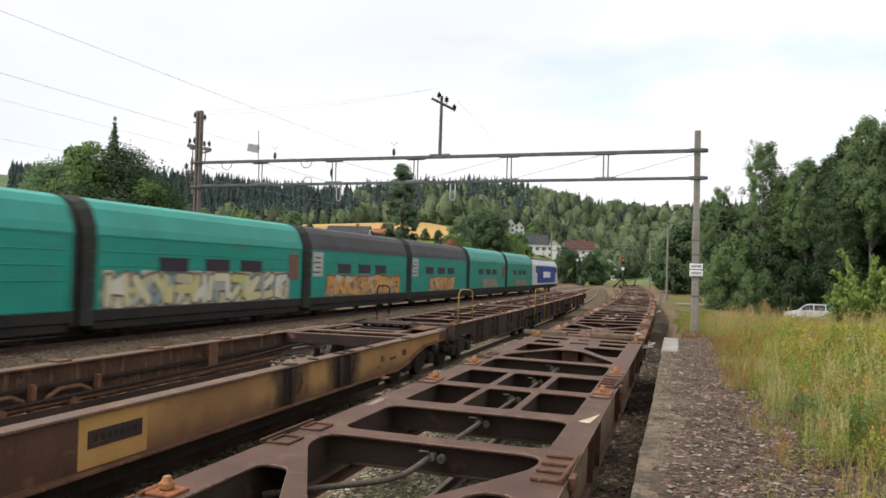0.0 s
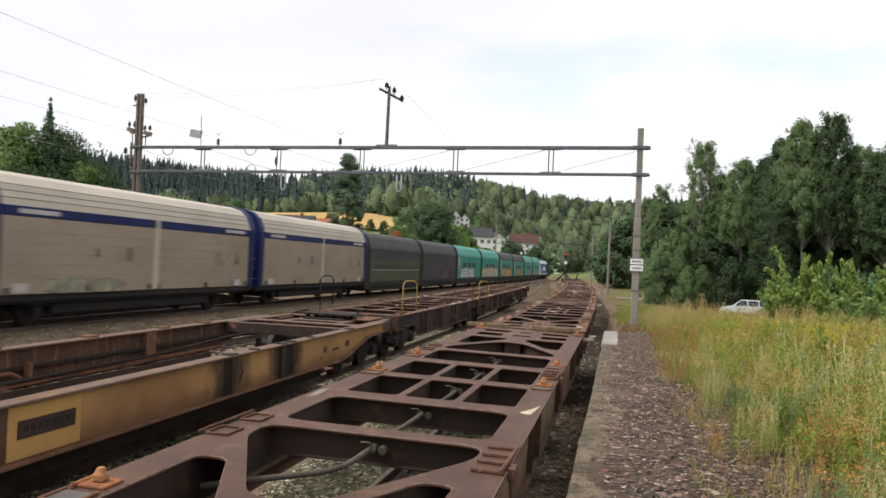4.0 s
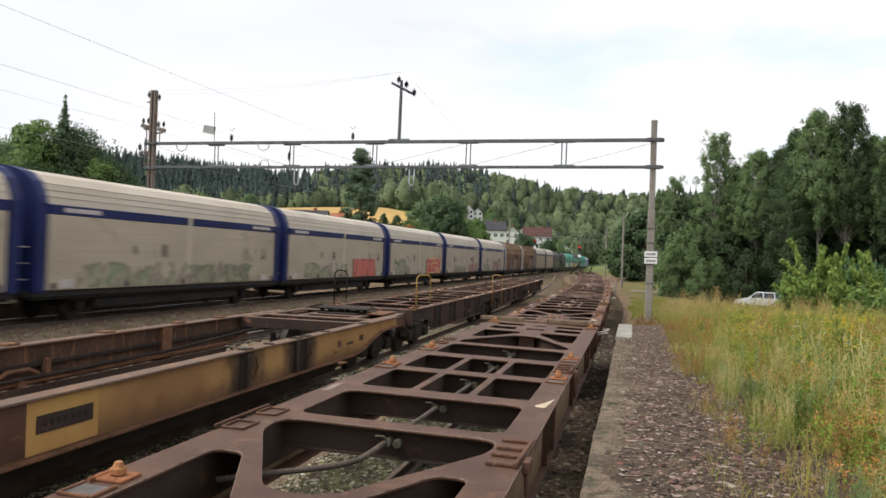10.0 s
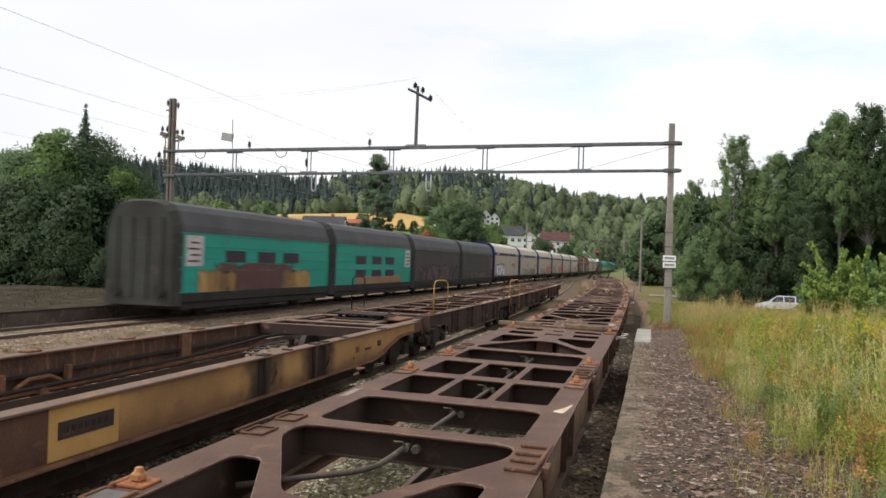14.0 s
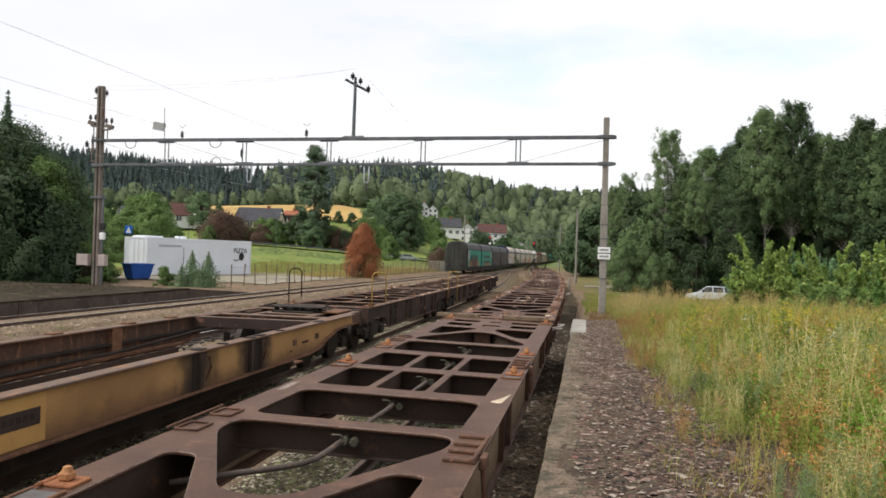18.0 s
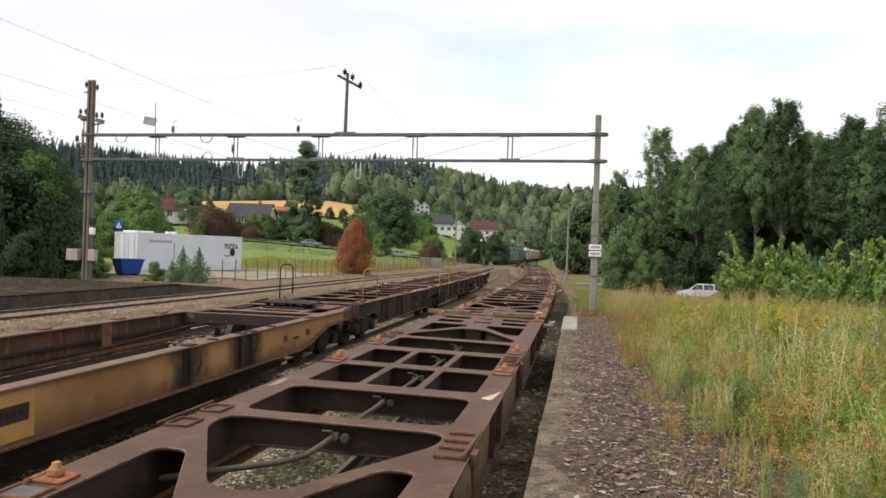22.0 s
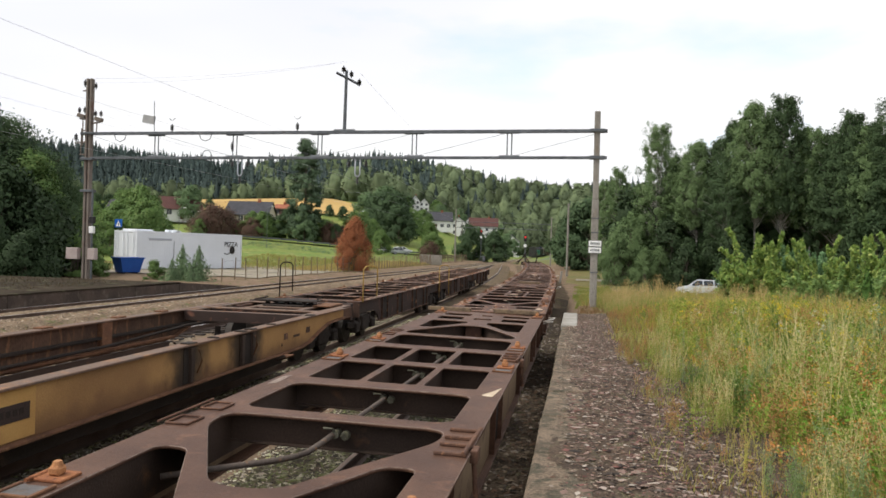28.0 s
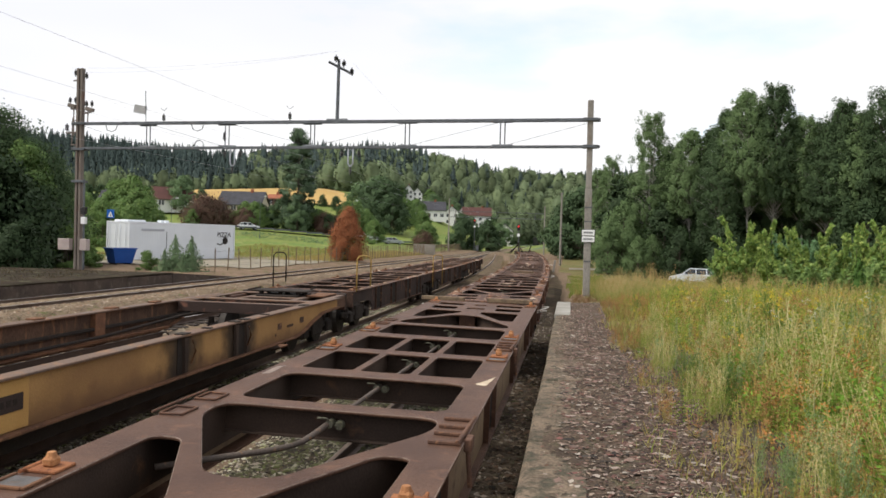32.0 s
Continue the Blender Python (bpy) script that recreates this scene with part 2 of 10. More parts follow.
def tube(bm, pts, r, seg=8):
    """A bent tube through points."""
    pts = [Vector(p) for p in pts]
    rings = []
    for i, p in enumerate(pts):
        d = (pts[min(i + 1, len(pts) - 1)] - pts[max(i - 1, 0)]).normalized()
        q = d.to_track_quat("Z", "Y").to_matrix()
        rings.append([bm.verts.new(p + q @ Vector((r * math.cos(2 * math.pi * k / seg), r * math.sin(2 * math.pi * k / seg), 0))) for k in range(seg)])
    for a, b in zip(rings, rings[1:]):
        for k in range(seg):
            f = bm.faces.new((a[k], a[(k + 1) % seg], b[(k + 1) % seg], b[k]))
            f.smooth = True
    bm.faces.new(rings[0][::-1])
    bm.faces.new(rings[-1])
    return bm


def pipe(pts, r, seg=8):
    return tube(bmesh.new(), pts, r, seg)


def loft(bm, section, ys, close=True, smooth=False):
    """A cross-section of (x, z) carried along y."""
    rings = [[bm.verts.new((x, y, z)) for x, z in section] for y in ys]
    n = len(section)
    for a, b in zip(rings, rings[1:]):
        for k in range(n if close else n - 1):
            f = bm.faces.new((a[k], a[(k + 1) % n], b[(k + 1) % n], b[k]))
            f.smooth = smooth
    if close:
        bm.faces.new(rings[0])
        bm.faces.new(rings[-1][::-1])
    bmesh.ops.recalc_face_normals(bm, faces=bm.faces)
    return bm


def prism(section, y0, y1):
    return loft(bmesh.new(), section, (y0, y1))


def mesh_np(name, verts, faces, material, label="", category="", kind="stuff", mats=None, midx=None, smooth=False, normals=None):
    """One large mesh from arrays: faces all of one size; normals, if given, one a vertex."""
    me = bpy.data.meshes.new(name)
    nf, k = faces.shape
    me.vertices.add(len(verts))
    me.vertices.foreach_set("co", np.asarray(verts, np.float32).ravel())
    me.loops.add(nf * k)
    me.loops.foreach_set("vertex_index", np.asarray(faces, np.int32).ravel())
    me.polygons.add(nf)
    me.polygons.foreach_set("loop_start", np.arange(0, nf * k, k, dtype=np.int32))
    me.polygons.foreach_set("loop_total", np.full(nf, k, np.int32))
    for mt in (mats or [material]):
        me.materials.append(mt)
    if midx is not None:
        me.polygons.foreach_set("material_index", np.asarray(midx, np.int32))
    if smooth:
        me.polygons.foreach_set("use_smooth", np.ones(nf, bool))
    me.update(calc_edges=True)
    if normals is not None:
        me.polygons.foreach_set("use_smooth", np.ones(nf, bool))
        me.normals_split_custom_set_from_vertices(np.asarray(normals, np.float32))
    ob = new(name, me)
    return tagged(ob, label, category, "", kind) if label else ob


def smooth01(a, b, v):
    t = np.clip((v - a) / (b - a), 0, 1)
    return t * t * (3 - 2 * t)

# ---- ground ----
RAIL_MAIN, RAIL_LOOP = 0.325, 0.22


def main_x(y):
    """Centre line of the main track."""
    u = min(max(y, 0.0), 150.0) - 20
    base = -14.195 + 0.013 * u - 4.2e-5 * u * u - 1.7e-7 * u ** 3
    slope = 0.013 - 8.4e-5 * u - 5.1e-7 * u * u
    if y < 0:
        return base + slope * y
    return base + (-0.001 * (y - 150) if y > 150 else 0)


def siding_off(y):
    """How far the sidings have swung to the left at y."""
    u = min(max(y - 10, 0.0), 95.0)
    return -0.00045 * u * u - (0.0855 * (y - 105) if y > 105 else 0)


def hills(x, y):
    """Height of the valley side, metres."""
    east = smooth01(60, 420, x - 0.05 * y)
    rise = 4.3 * smooth01(78, 150, y) + 6 * smooth01(150, 240, y) + 12 * smooth01(220, 350, y) + (50 * smooth01(380, 760, y) + 16 * smooth01(740, 1300, y)) * (1 - 0.48 * smooth01(-190, 10, x))
    lift = 1.0 + 0.10 * np.sin(x * 0.006 + 0.9) + 0.05 * np.sin(x * 0.021 + y * 0.008)
    west = smooth01(-160, -700, x) * 22 * smooth01(300, 700, y)
    valley = np.exp(-((x + 15 + 0.03 * (y - 200)) / 44.0) ** 2) * (1 - smooth01(430, 640, y))
    return (rise * lift * (1 - 0.1 * east) + west) * (1 - valley)


def lie(x, y):
    """Ground height over the plan."""
    x, y = np.asarray(x, float), np.asarray(y, float)
    right = 1.02 - 0.63 * smooth01(15, 31, y) - 0.75 * smooth01(31, 56, y) + 0.25 * smooth01(3, 9, x) * (1 - smooth01(5, 30, y))
    right = right - 0.25 * smooth01(8, 24, x) - 0.3 * np.exp(-((x - 13.5) / 5.0) ** 2 - ((y - 66.5) / 7.0) ** 2)
    yard = -0.3 + 0.33 * smooth01(-9.0, -11.6, x) + 0.24 * smooth01(-15.9, -17.5, x)
    mix = smooth01(3.05, 3.5, x - np.where(y > 18, 1, 0) * (y - 18) * -0.012)
    near = yard * (1 - mix) + right * mix
    return near + hills(x, y) + 0.03 * np.sin(x * 1.7 + y * 0.9) * smooth01(5, 8, np.abs(x + 4))


def axis(lo, hi, fine_lo, fine_hi, step, grow):
    v = list(np.arange(fine_lo, fine_hi, step))
    s = step
    while v[-1] < hi:
        s *= grow
        v.append(v[-1] + s)
    s = step
    while v[0] > lo:
        s *= grow
        v.insert(0, v[0] - s)
    return np.array(v)


gx, gy = axis(-2600, 2600, -34, 46, 0.6, 1.09), axis(-900, 3200, -12, 70, 0.9, 1.07)
GX, GY = np.meshgrid(gx, gy)
gverts = np.stack([GX, GY, lie(GX, GY)], -1).reshape(-1, 3)
gi = np.arange(len(gx) * len(gy)).reshape(len(gy), len(gx))
gfaces = np.stack([gi[:-1, :-1], gi[:-1, 1:], gi[1:, 1:], gi[1:, :-1]], -1).reshape(-1, 4)
MEADOW = mat("meadow_soil_and_grass", (0.1, 0.115, 0.03), (0.15, 0.115, 0.045), rough=1, scale=0.09, fine=9, grain=0.35, stain=(0.2, 0.16, 0.07), stain_at=(0.55, 0.75), bump=0.6)
fc = gverts[gfaces].mean(1)
in_yard = ((fc[:, 0] < 4.3 - 0.5 * np.sin(fc[:, 1] * 0.7)) & (fc[:, 0] > 2) & (fc[:, 1] > 16) & (fc[:, 1] < 33)) | ((fc[:, 0] < 3.3) & (fc[:, 0] > -33) & (fc[:, 1] < 75)) | ((fc[:, 0] < 2) & (fc[:, 0] > -21) & (fc[:, 1] < 170))
LAWN = mat("rough_green_grass", (0.115, 0.175, 0.033), (0.17, 0.195, 0.045), rough=1, scale=0.16, fine=2, grain=0.4, stain=(0.27, 0.23, 0.095), stain_at=(0.58, 0.74), bump=0.6)
SLOPE = mat("wooded_slope_floor", (0.095, 0.13, 0.062), (0.12, 0.155, 0.072), rough=1, scale=0.02, fine=0.6, grain=0.4, bump=0.5)
lawn = (fc[:, 1] > 75) & (fc[:, 0] < -16 + 0.06 * np.maximum(fc[:, 1] - 160, 0)) & (fc[:, 1] < 345)
mesh_np("ground", gverts, gfaces, None, "grassy ground with bare gravelly railway yard", "ground", "structure", mats=[MEADOW, EARTH, LAWN, SLOPE], midx=np.where(in_yard, 1, np.where(lawn, 2, np.where(fc[:, 1] > 240, 3, 0))), smooth=True)


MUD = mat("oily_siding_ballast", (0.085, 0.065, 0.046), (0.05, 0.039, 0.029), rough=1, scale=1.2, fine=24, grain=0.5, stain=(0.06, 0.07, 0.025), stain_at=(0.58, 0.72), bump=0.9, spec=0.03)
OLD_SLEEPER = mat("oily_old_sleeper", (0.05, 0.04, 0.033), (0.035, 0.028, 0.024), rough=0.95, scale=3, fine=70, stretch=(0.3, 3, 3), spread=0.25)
LOOPBED = mat("rusty_brown_ballast", (0.19, 0.14, 0.095), (0.12, 0.088, 0.06), rough=1, scale=0.6, fine=18, grain=0.5, stain=(0.09, 0.09, 0.045), stain_at=(0.56, 0.7), bump=0.8, spec=0.04)
FARBED = mat("weedy_far_ballast", (0.15, 0.108, 0.074), (0.09, 0.066, 0.046), rough=1, scale=1.1, fine=14, grain=0.6, stain=(0.1, 0.1, 0.04), stain_at=(0.54, 0.66), bump=0.9, spec=0.04)
# ballast beds, rails and sleepers
def track(name, cx, rail_z, y0, y1, label, bed=True, sleepers=True, grime=False):
    t = thing(name, Matrix.Identity(4), label, "railway track", kind="structure")
    ys = list(np.arange(y0, y1, 4.0)) + [y1]
    if bed:
        bm = bmesh.new()
        prof = ((-3.1, -0.72), (-1.85, -0.14), (-0.9, -0.1), (0.9, -0.11), (1.85, -0.14), (3.1, -0.72)) if rail_z == RAIL_MAIN else ((-3.1, -0.75), (-1.75, -0.215), (-0.9, -0.2), (0.9, -0.2), (1.75, -0.215), (3.1, -0.75)) if not grime else ((-2.6, -0.36), (-1.6, -0.17), (-0.9, -0.148), (0.9, -0.148), (1.6, -0.17), (2.6, -0.36))
        rings = [[bm.verts.new((cx(y) + px, y, rail_z + pz)) for px, pz in prof] for y in ys]
        for a, b in zip(rings, rings[1:]):
            for k in range(len(prof) - 1):
                bm.faces.new((a[k], a[k + 1], b[k + 1], b[k])).material_index = 1 if a[0].co.y > 44 else 0
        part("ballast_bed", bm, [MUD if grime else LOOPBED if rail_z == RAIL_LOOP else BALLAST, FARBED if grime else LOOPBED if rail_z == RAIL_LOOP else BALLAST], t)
    sec = ((-0.075, -0.16), (0.075, -0.16), (0.075, -0.148), (0.012, -0.13), (0.012, -0.045), (0.036, -0.035), (0.036, -0.004), (0.03, 0), (-0.03, 0), (-0.036, -0.004), (-0.036, -0.035), (-0.012, -0.045), (-0.012, -0.13), (-0.075, -0.148))
    for side in (-0.752, 0.752):
        bm = bmesh.new()
        rings = [[bm.verts.new((cx(y) + side + px, y, rail_z + pz)) for px, pz in sec] for y in ys]
        n = len(sec)
        for a, b in zip(rings, rings[1:]):
            for k in range(n):
                f = bm.faces.new((a[k], a[(k + 1) % n], b[(k + 1) % n], b[k]))
                f.material_index = 1 if k == 7 else 0
        bmesh.ops.recalc_face_normals(bm, faces=bm.faces)
        part("rail", bm, [STEEL, RUBBED_RAIL if grime else RAIL_TOP], t)
    if sleepers:
        me = None
        k = 0
        for y in np.arange(max(y0, -6.0), min(y1, 120.0), 0.62):
            jit = 0.02 * math.sin(k * 7.3)
            if me is None:
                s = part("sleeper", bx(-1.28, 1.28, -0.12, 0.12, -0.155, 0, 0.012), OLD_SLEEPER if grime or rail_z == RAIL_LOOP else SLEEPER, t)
                me = s.data
                s.matrix_local = pose(cx(y) + jit, y, rail_z - 0.158)
            else:
                shared("sleeper", me, t, pose(cx(y) + jit, y, rail_z - 0.158, 0, 0, 0.5 * math.sin(k * 3.1)))
            k += 1
    return t


SID2_X, SID2_Z = -4.1, 0.04


def bed_z(x):
    """Top of the siding beds where the tracks run straight."""
    fall = lambda d: np.interp(d, (0.0, 0.9, 1.6, 2.6), (-0.148, -0.148, -0.17, -0.36))
    return np.maximum(fall(np.abs(np.asarray(x) - 1.13)), SID2_Z + fall(np.abs(np.asarray(x) - SID2_X)))


SID1 = lambda y: 1.13 + siding_off(y)
SID2 = lambda y: SID2_X + siding_off(y)
LOOP = lambda y: -8.6 + 0.55 * siding_off(y)
track("main_track", main_x, RAIL_MAIN, -160, 900, "main railway track with polished rails on brown ballast")
track("loop_track", LOOP, RAIL_LOOP, -60, 260, "second railway track on brown ballast")
track("siding_track", SID1, 0.0, -30, 150, "overgrown siding track with rusty rails", grime=True)
track("siding_track", SID2, SID2_Z, -30, 150, "siding track with rusty rails", grime=True)

# ---- the moving freight train ----
TEAL = mat("teal_wagon_paint", (0.028, 0.31, 0.235), (0.022, 0.26, 0.195), rough=0.45, scale=0.5, fine=30, grain=0.08, stain=(0.075, 0.19, 0.14), stain_at=(0.58, 0.78), stretch=(1, 0.5, 1.8), bump=0.05)
TEAL_ROOF = mat("teal_wagon_roof", (0.05, 0.345, 0.27), (0.042, 0.29, 0.225), rough=0.5, scale=0.6, fine=30, grain=0.1, stain=(0.12, 0.25, 0.2), stain_at=(0.6, 0.8), bump=0.05)
DARK_ROOF = mat("sooty_dark_roof", (0.066, 0.066, 0.067), (0.05, 0.048, 0.048), rough=0.6, scale=0.6, fine=30, grain=0.12)
DARK_BODY = mat("sooty_dark_wagon_paint", (0.063, 0.058, 0.057), (0.048, 0.044, 0.044), rough=0.6, scale=0.5, fine=25, grain=0.12, stain=(0.095, 0.066, 0.062), stain_at=(0.58, 0.78), stretch=(1, 0.6, 1.6))
SKIRT = mat("dirty_wagon_skirt", (0.032, 0.029, 0.026), (0.02, 0.019, 0.018), rough=0.8, scale=1.5, fine=40)
BEIGE = mat("dirty_cream_wagon_paint", (0.46, 0.4, 0.31), (0.38, 0.325, 0.245), rough=0.55, scale=0.35, fine=20, grain=0.08, stain=(0.22, 0.175, 0.12), stain_at=(0.55, 0.8), stretch=(1, 0.5, 1.5), bump=0.05)
BEIGE_BROWN = mat("grimy_beige_wagon_paint", (0.35, 0.285, 0.205), (0.28, 0.225, 0.16), rough=0.6, scale=0.35, fine=20, grain=0.08, stain=(0.2, 0.155, 0.105), stain_at=(0.55, 0.8), stretch=(1, 0.5, 1.5), bump=0.05)
BEIGE_ROOF = mat("pale_cream_wagon_roof", (0.54, 0.475, 0.385), (0.46, 0.4, 0.315), rough=0.5, scale=0.4, fine=20, grain=0.06, stain=(0.45, 0.38, 0.3), stain_at=(0.6, 0.85), bump=0.05)
NAVY = mat("navy_blue_paint", (0.014, 0.022, 0.1), (0.011, 0.017, 0.07), rough=0.5, scale=0.8, fine=30, grain=0.1)
CANVAS = mat("brown_canvas_roof", (0.34, 0.245, 0.145), (0.26, 0.18, 0.105), rough=0.85, scale=0.5, fine=25, grain=0.12, stain=(0.13, 0.085, 0.055), stain_at=(0.55, 0.75))
PLANK = mat("dark_brown_wagon_boards", (0.12, 0.062, 0.042), (0.075, 0.043, 0.034), rough=0.8, scale=0.35, fine=25, grain=0.2, stain=(0.28, 0.15, 0.075), stain_at=(0.54, 0.66), stretch=(1, 0.9, 0.35), spread=0.4)
END_GREY = mat("pale_grey_end_frame", (0.42, 0.44, 0.48), (0.36, 0.38, 0.42), rough=0.6, scale=1, fine=30)
PANE = glass("dark_train_glass")
VENT = mat("dark_window_recess", (0.05, 0.035, 0.05), (0.035, 0.03, 0.035), rough=0.5, scale=2, fine=30)
NOTICE = mat("pale_notice_panel", (0.55, 0.5, 0.48), (0.42, 0.38, 0.36), rough=0.7, scale=2.5, fine=20, grain=0.3)
PINKISH = mat("faded_red_panel", (0.22, 0.11, 0.08), (0.17, 0.09, 0.07), rough=0.7, scale=2, fine=20)
# Wagon ends: the shade on them is put into this dark colour
END_DARK = mat("shade_dark_wagon_end", (0.05, 0.052, 0.046), (0.034, 0.034, 0.03), rough=0.8, scale=0.8, fine=30, stain=(0.09, 0.06, 0.05), stain_at=(0.62, 0.75))
WHEEL = mat("oily_wheel_steel", (0.04, 0.034, 0.03), (0.026, 0.023, 0.02), rough=0.6, metal=0.4, scale=3, fine=40)


def spray(name, cols, seed, ragged=0.5, scale=1.6, gain=1.9, soft=0.14, slope=3.2):
    """Streaky spray paint that thins out towards the patch's rim."""
    m = bpy.data.materials.new(name)
    m.use_nodes = True
    n, l = m.node_tree.nodes, m.node_tree.links
    p = n["Principled BSDF"]
    p.inputs["Roughness"].default_value = 0.6
    tc = n.new("ShaderNodeTexCoord")
    mp = n.new("ShaderNodeMapping")
    mp.inputs["Location"].default_value = (seed * 3.7, seed * 1.3, seed * 2.1)
    mp.inputs["Scale"].default_value = (1, 1.0, 0.55)
    mp.inputs["Rotation"].default_value = (0.5, 0, 0)
    l.new(tc.outputs["Object"], mp.inputs[0])

    def nz(s, d, dist):
        t = n.new("ShaderNodeTexNoise")
        t.inputs["Scale"].default_value, t.inputs["Detail"].default_value, t.inputs["Distortion"].default_value = s, d, dist
        l.new(mp.outputs[0], t.inputs["Vector"])
        return t.outputs["Fac"]

    def math_(op, a, b, c=None):
        t = n.new("ShaderNodeMath")
        t.operation = op
        for k, v in enumerate((a, b, c)):
            if v is None:
                continue
            if isinstance(v, (int, float)):
                t.inputs[k].default_value = v
            else:
                l.new(v, t.inputs[k])
        return t.outputs[0]
    r = n.new("ShaderNodeValToRGB")
    el = r.color_ramp.elements
    while len(el) < len(cols):
        el.new(0.5)
    for i, c in enumerate(cols):
        el[i].position, el[i].color = 0.3 + 0.4 * i / max(1, len(cols) - 1), (*c, 1)
    l.new(nz(scale, 1.2, 1.2), r.inputs[0])
    l.new(r.outputs[0], p.inputs["Base Color"])
    sep = n.new("ShaderNodeSeparateXYZ")
    l.new(tc.outputs["Generated"], sep.inputs[0])
    gy = math_("MULTIPLY_ADD", math_("ABSOLUTE", math_("MULTIPLY_ADD", sep.outputs[1], 2.0, -1.0), 0.0), -slope, slope)
    gz = math_("MULTIPLY_ADD", sep.outputs[2], -1.6, 1.6)
    cover = math_("ADD", math_("MINIMUM", math_("MINIMUM", gy, gz), 0.45), math_("MULTIPLY_ADD", nz(1.6, 3.0, 0.8), gain, -0.5 * gain))
    mr = n.new("ShaderNodeMapRange")
    mr.inputs["From Min"].default_value, mr.inputs["From Max"].default_value = ragged - 0.08, ragged + soft
    l.new(cover, mr.inputs["Value"])
    tr = n.new("ShaderNodeBsdfTransparent")
    mx = n.new("ShaderNodeMixShader")
    l.new(mr.outputs[0], mx.inputs[0])
    l.new(tr.outputs[0], mx.inputs[1])
    l.new(p.outputs[0], mx.inputs[2])
    l.new(mx.outputs[0], n["Material Output"].inputs[0])
    return m


G = dict(
    pale=spray("spray_pale", [(0.5, 0.46, 0.3), (0.34, 0.3, 0.1), (0.62, 0.56, 0.44), (0.2, 0.2, 0.14), (0.55, 0.52, 0.36), (0.3, 0.2, 0.14), (0.5, 0.5, 0.46)], 1, -0.05, 1.25),
    white=spray("spray_white", [(0.6, 0.6, 0.6), (0.1, 0.14, 0.13), (0.6, 0.6, 0.6), (0.2, 0.22, 0.22), (0.55, 0.56, 0.56)], 2, 0.25, 1.6),
    orange=spray("spray_orange", [(0.48, 0.27, 0.1), (0.34, 0.27, 0.2), (0.14, 0.12, 0.09), (0.5, 0.36, 0.16), (0.25, 0.27, 0.25)], 3, 0.0, 1.2),
    tan=spray("spray_tan", [(0.22, 0.12, 0.06), (0.27, 0.15, 0.075), (0.19, 0.115, 0.065)], 13, -0.35, 0.8),
    gold=spray("spray_gold", [(0.4, 0.24, 0.07), (0.26, 0.14, 0.05), (0.45, 0.3, 0.1)], 14, 0.1, 0.9),
    red=spray("spray_red", [(0.42, 0.28, 0.21), (0.46, 0.34, 0.26), (0.3, 0.3, 0.2), (0.42, 0.3, 0.24)], 4, 0.35, 0.8),
    vivid=spray("spray_vivid", [(0.5, 0.38, 0.08), (0.45, 0.08, 0.08), (0.5, 0.16, 0.14), (0.42, 0.06, 0.08), (0.55, 0.42, 0.36), (0.46, 0.1, 0.1), (0.5, 0.4, 0.1)], 16, -0.1, 1.1),
    solid=spray("spray_solid_red", [(0.45, 0.11, 0.085), (0.5, 0.15, 0.11), (0.42, 0.09, 0.08)], 18, 0.05, 0.8),
    grey=spray("spray_grey", [(0.26, 0.24, 0.16), (0.18, 0.22, 0.13), (0.36, 0.32, 0.23), (0.2, 0.15, 0.11)], 5, 0.4, 1.1),
    brown=spray("spray_brown", [(0.1, 0.035, 0.03), (0.075, 0.03, 0.028), (0.13, 0.055, 0.04)], 6, 0.0, 0.8),
    dark=spray("spray_dark", [(0.05, 0.04, 0.04), (0.09, 0.055, 0.04), (0.2, 0.11, 0.06), (0.045, 0.04, 0.042), (0.14, 0.1, 0.08)], 7, 0.2, 0.7),
    silver=spray("spray_silver", [(0.6, 0.6, 0.62), (0.2, 0.2, 0.22), (0.5, 0.5, 0.5), (0.06, 0.06, 0.06)], 8, 0.1, 1.4),
    scrawl=spray("spray_scrawl", [(0.2, 0.16, 0.12), (0.14, 0.11, 0.09)], 10, 0.55, 2.6),
    maroon=spray("spray_maroon", [(0.088, 0.056, 0.053), (0.078, 0.053, 0.052)], 9, 0.3, 1.0))


STYLES = {G["pale"]: ([(0.62, 0.58, 0.42), (0.5, 0.46, 0.16), (0.66, 0.63, 0.55), (0.45, 0.42, 0.3), (0.2, 0.3, 0.34)], (0.12, 0.1, 0.08)),
          G["white"]: ([(0.62, 0.63, 0.64), (0.5, 0.5, 0.52), (0.57, 0.57, 0.58)], (0.05, 0.06, 0.06)),
          G["orange"]: ([(0.55, 0.27, 0.08), (0.6, 0.36, 0.12), (0.45, 0.2, 0.07), (0.5, 0.45, 0.36)], (0.14, 0.08, 0.06)),
          G["vivid"]: ([(0.46, 0.07, 0.08), (0.5, 0.13, 0.12), (0.44, 0.1, 0.2), (0.5, 0.2, 0.16)], (0.5, 0.36, 0.12)),
          G["silver"]: ([(0.66, 0.66, 0.68), (0.5, 0.5, 0.52)], (0.05, 0.05, 0.06)),
          G["red"]: ([(0.4, 0.2, 0.18), (0.32, 0.2, 0.22), (0.4, 0.32, 0.26), (0.3, 0.12, 0.13)], (0.2, 0.15, 0.12)),
          G["grey"]: ([(0.34, 0.32, 0.22), (0.25, 0.28, 0.19), (0.36, 0.26, 0.2)], (0.16, 0.13, 0.1))}
STYLE_MATS = {}


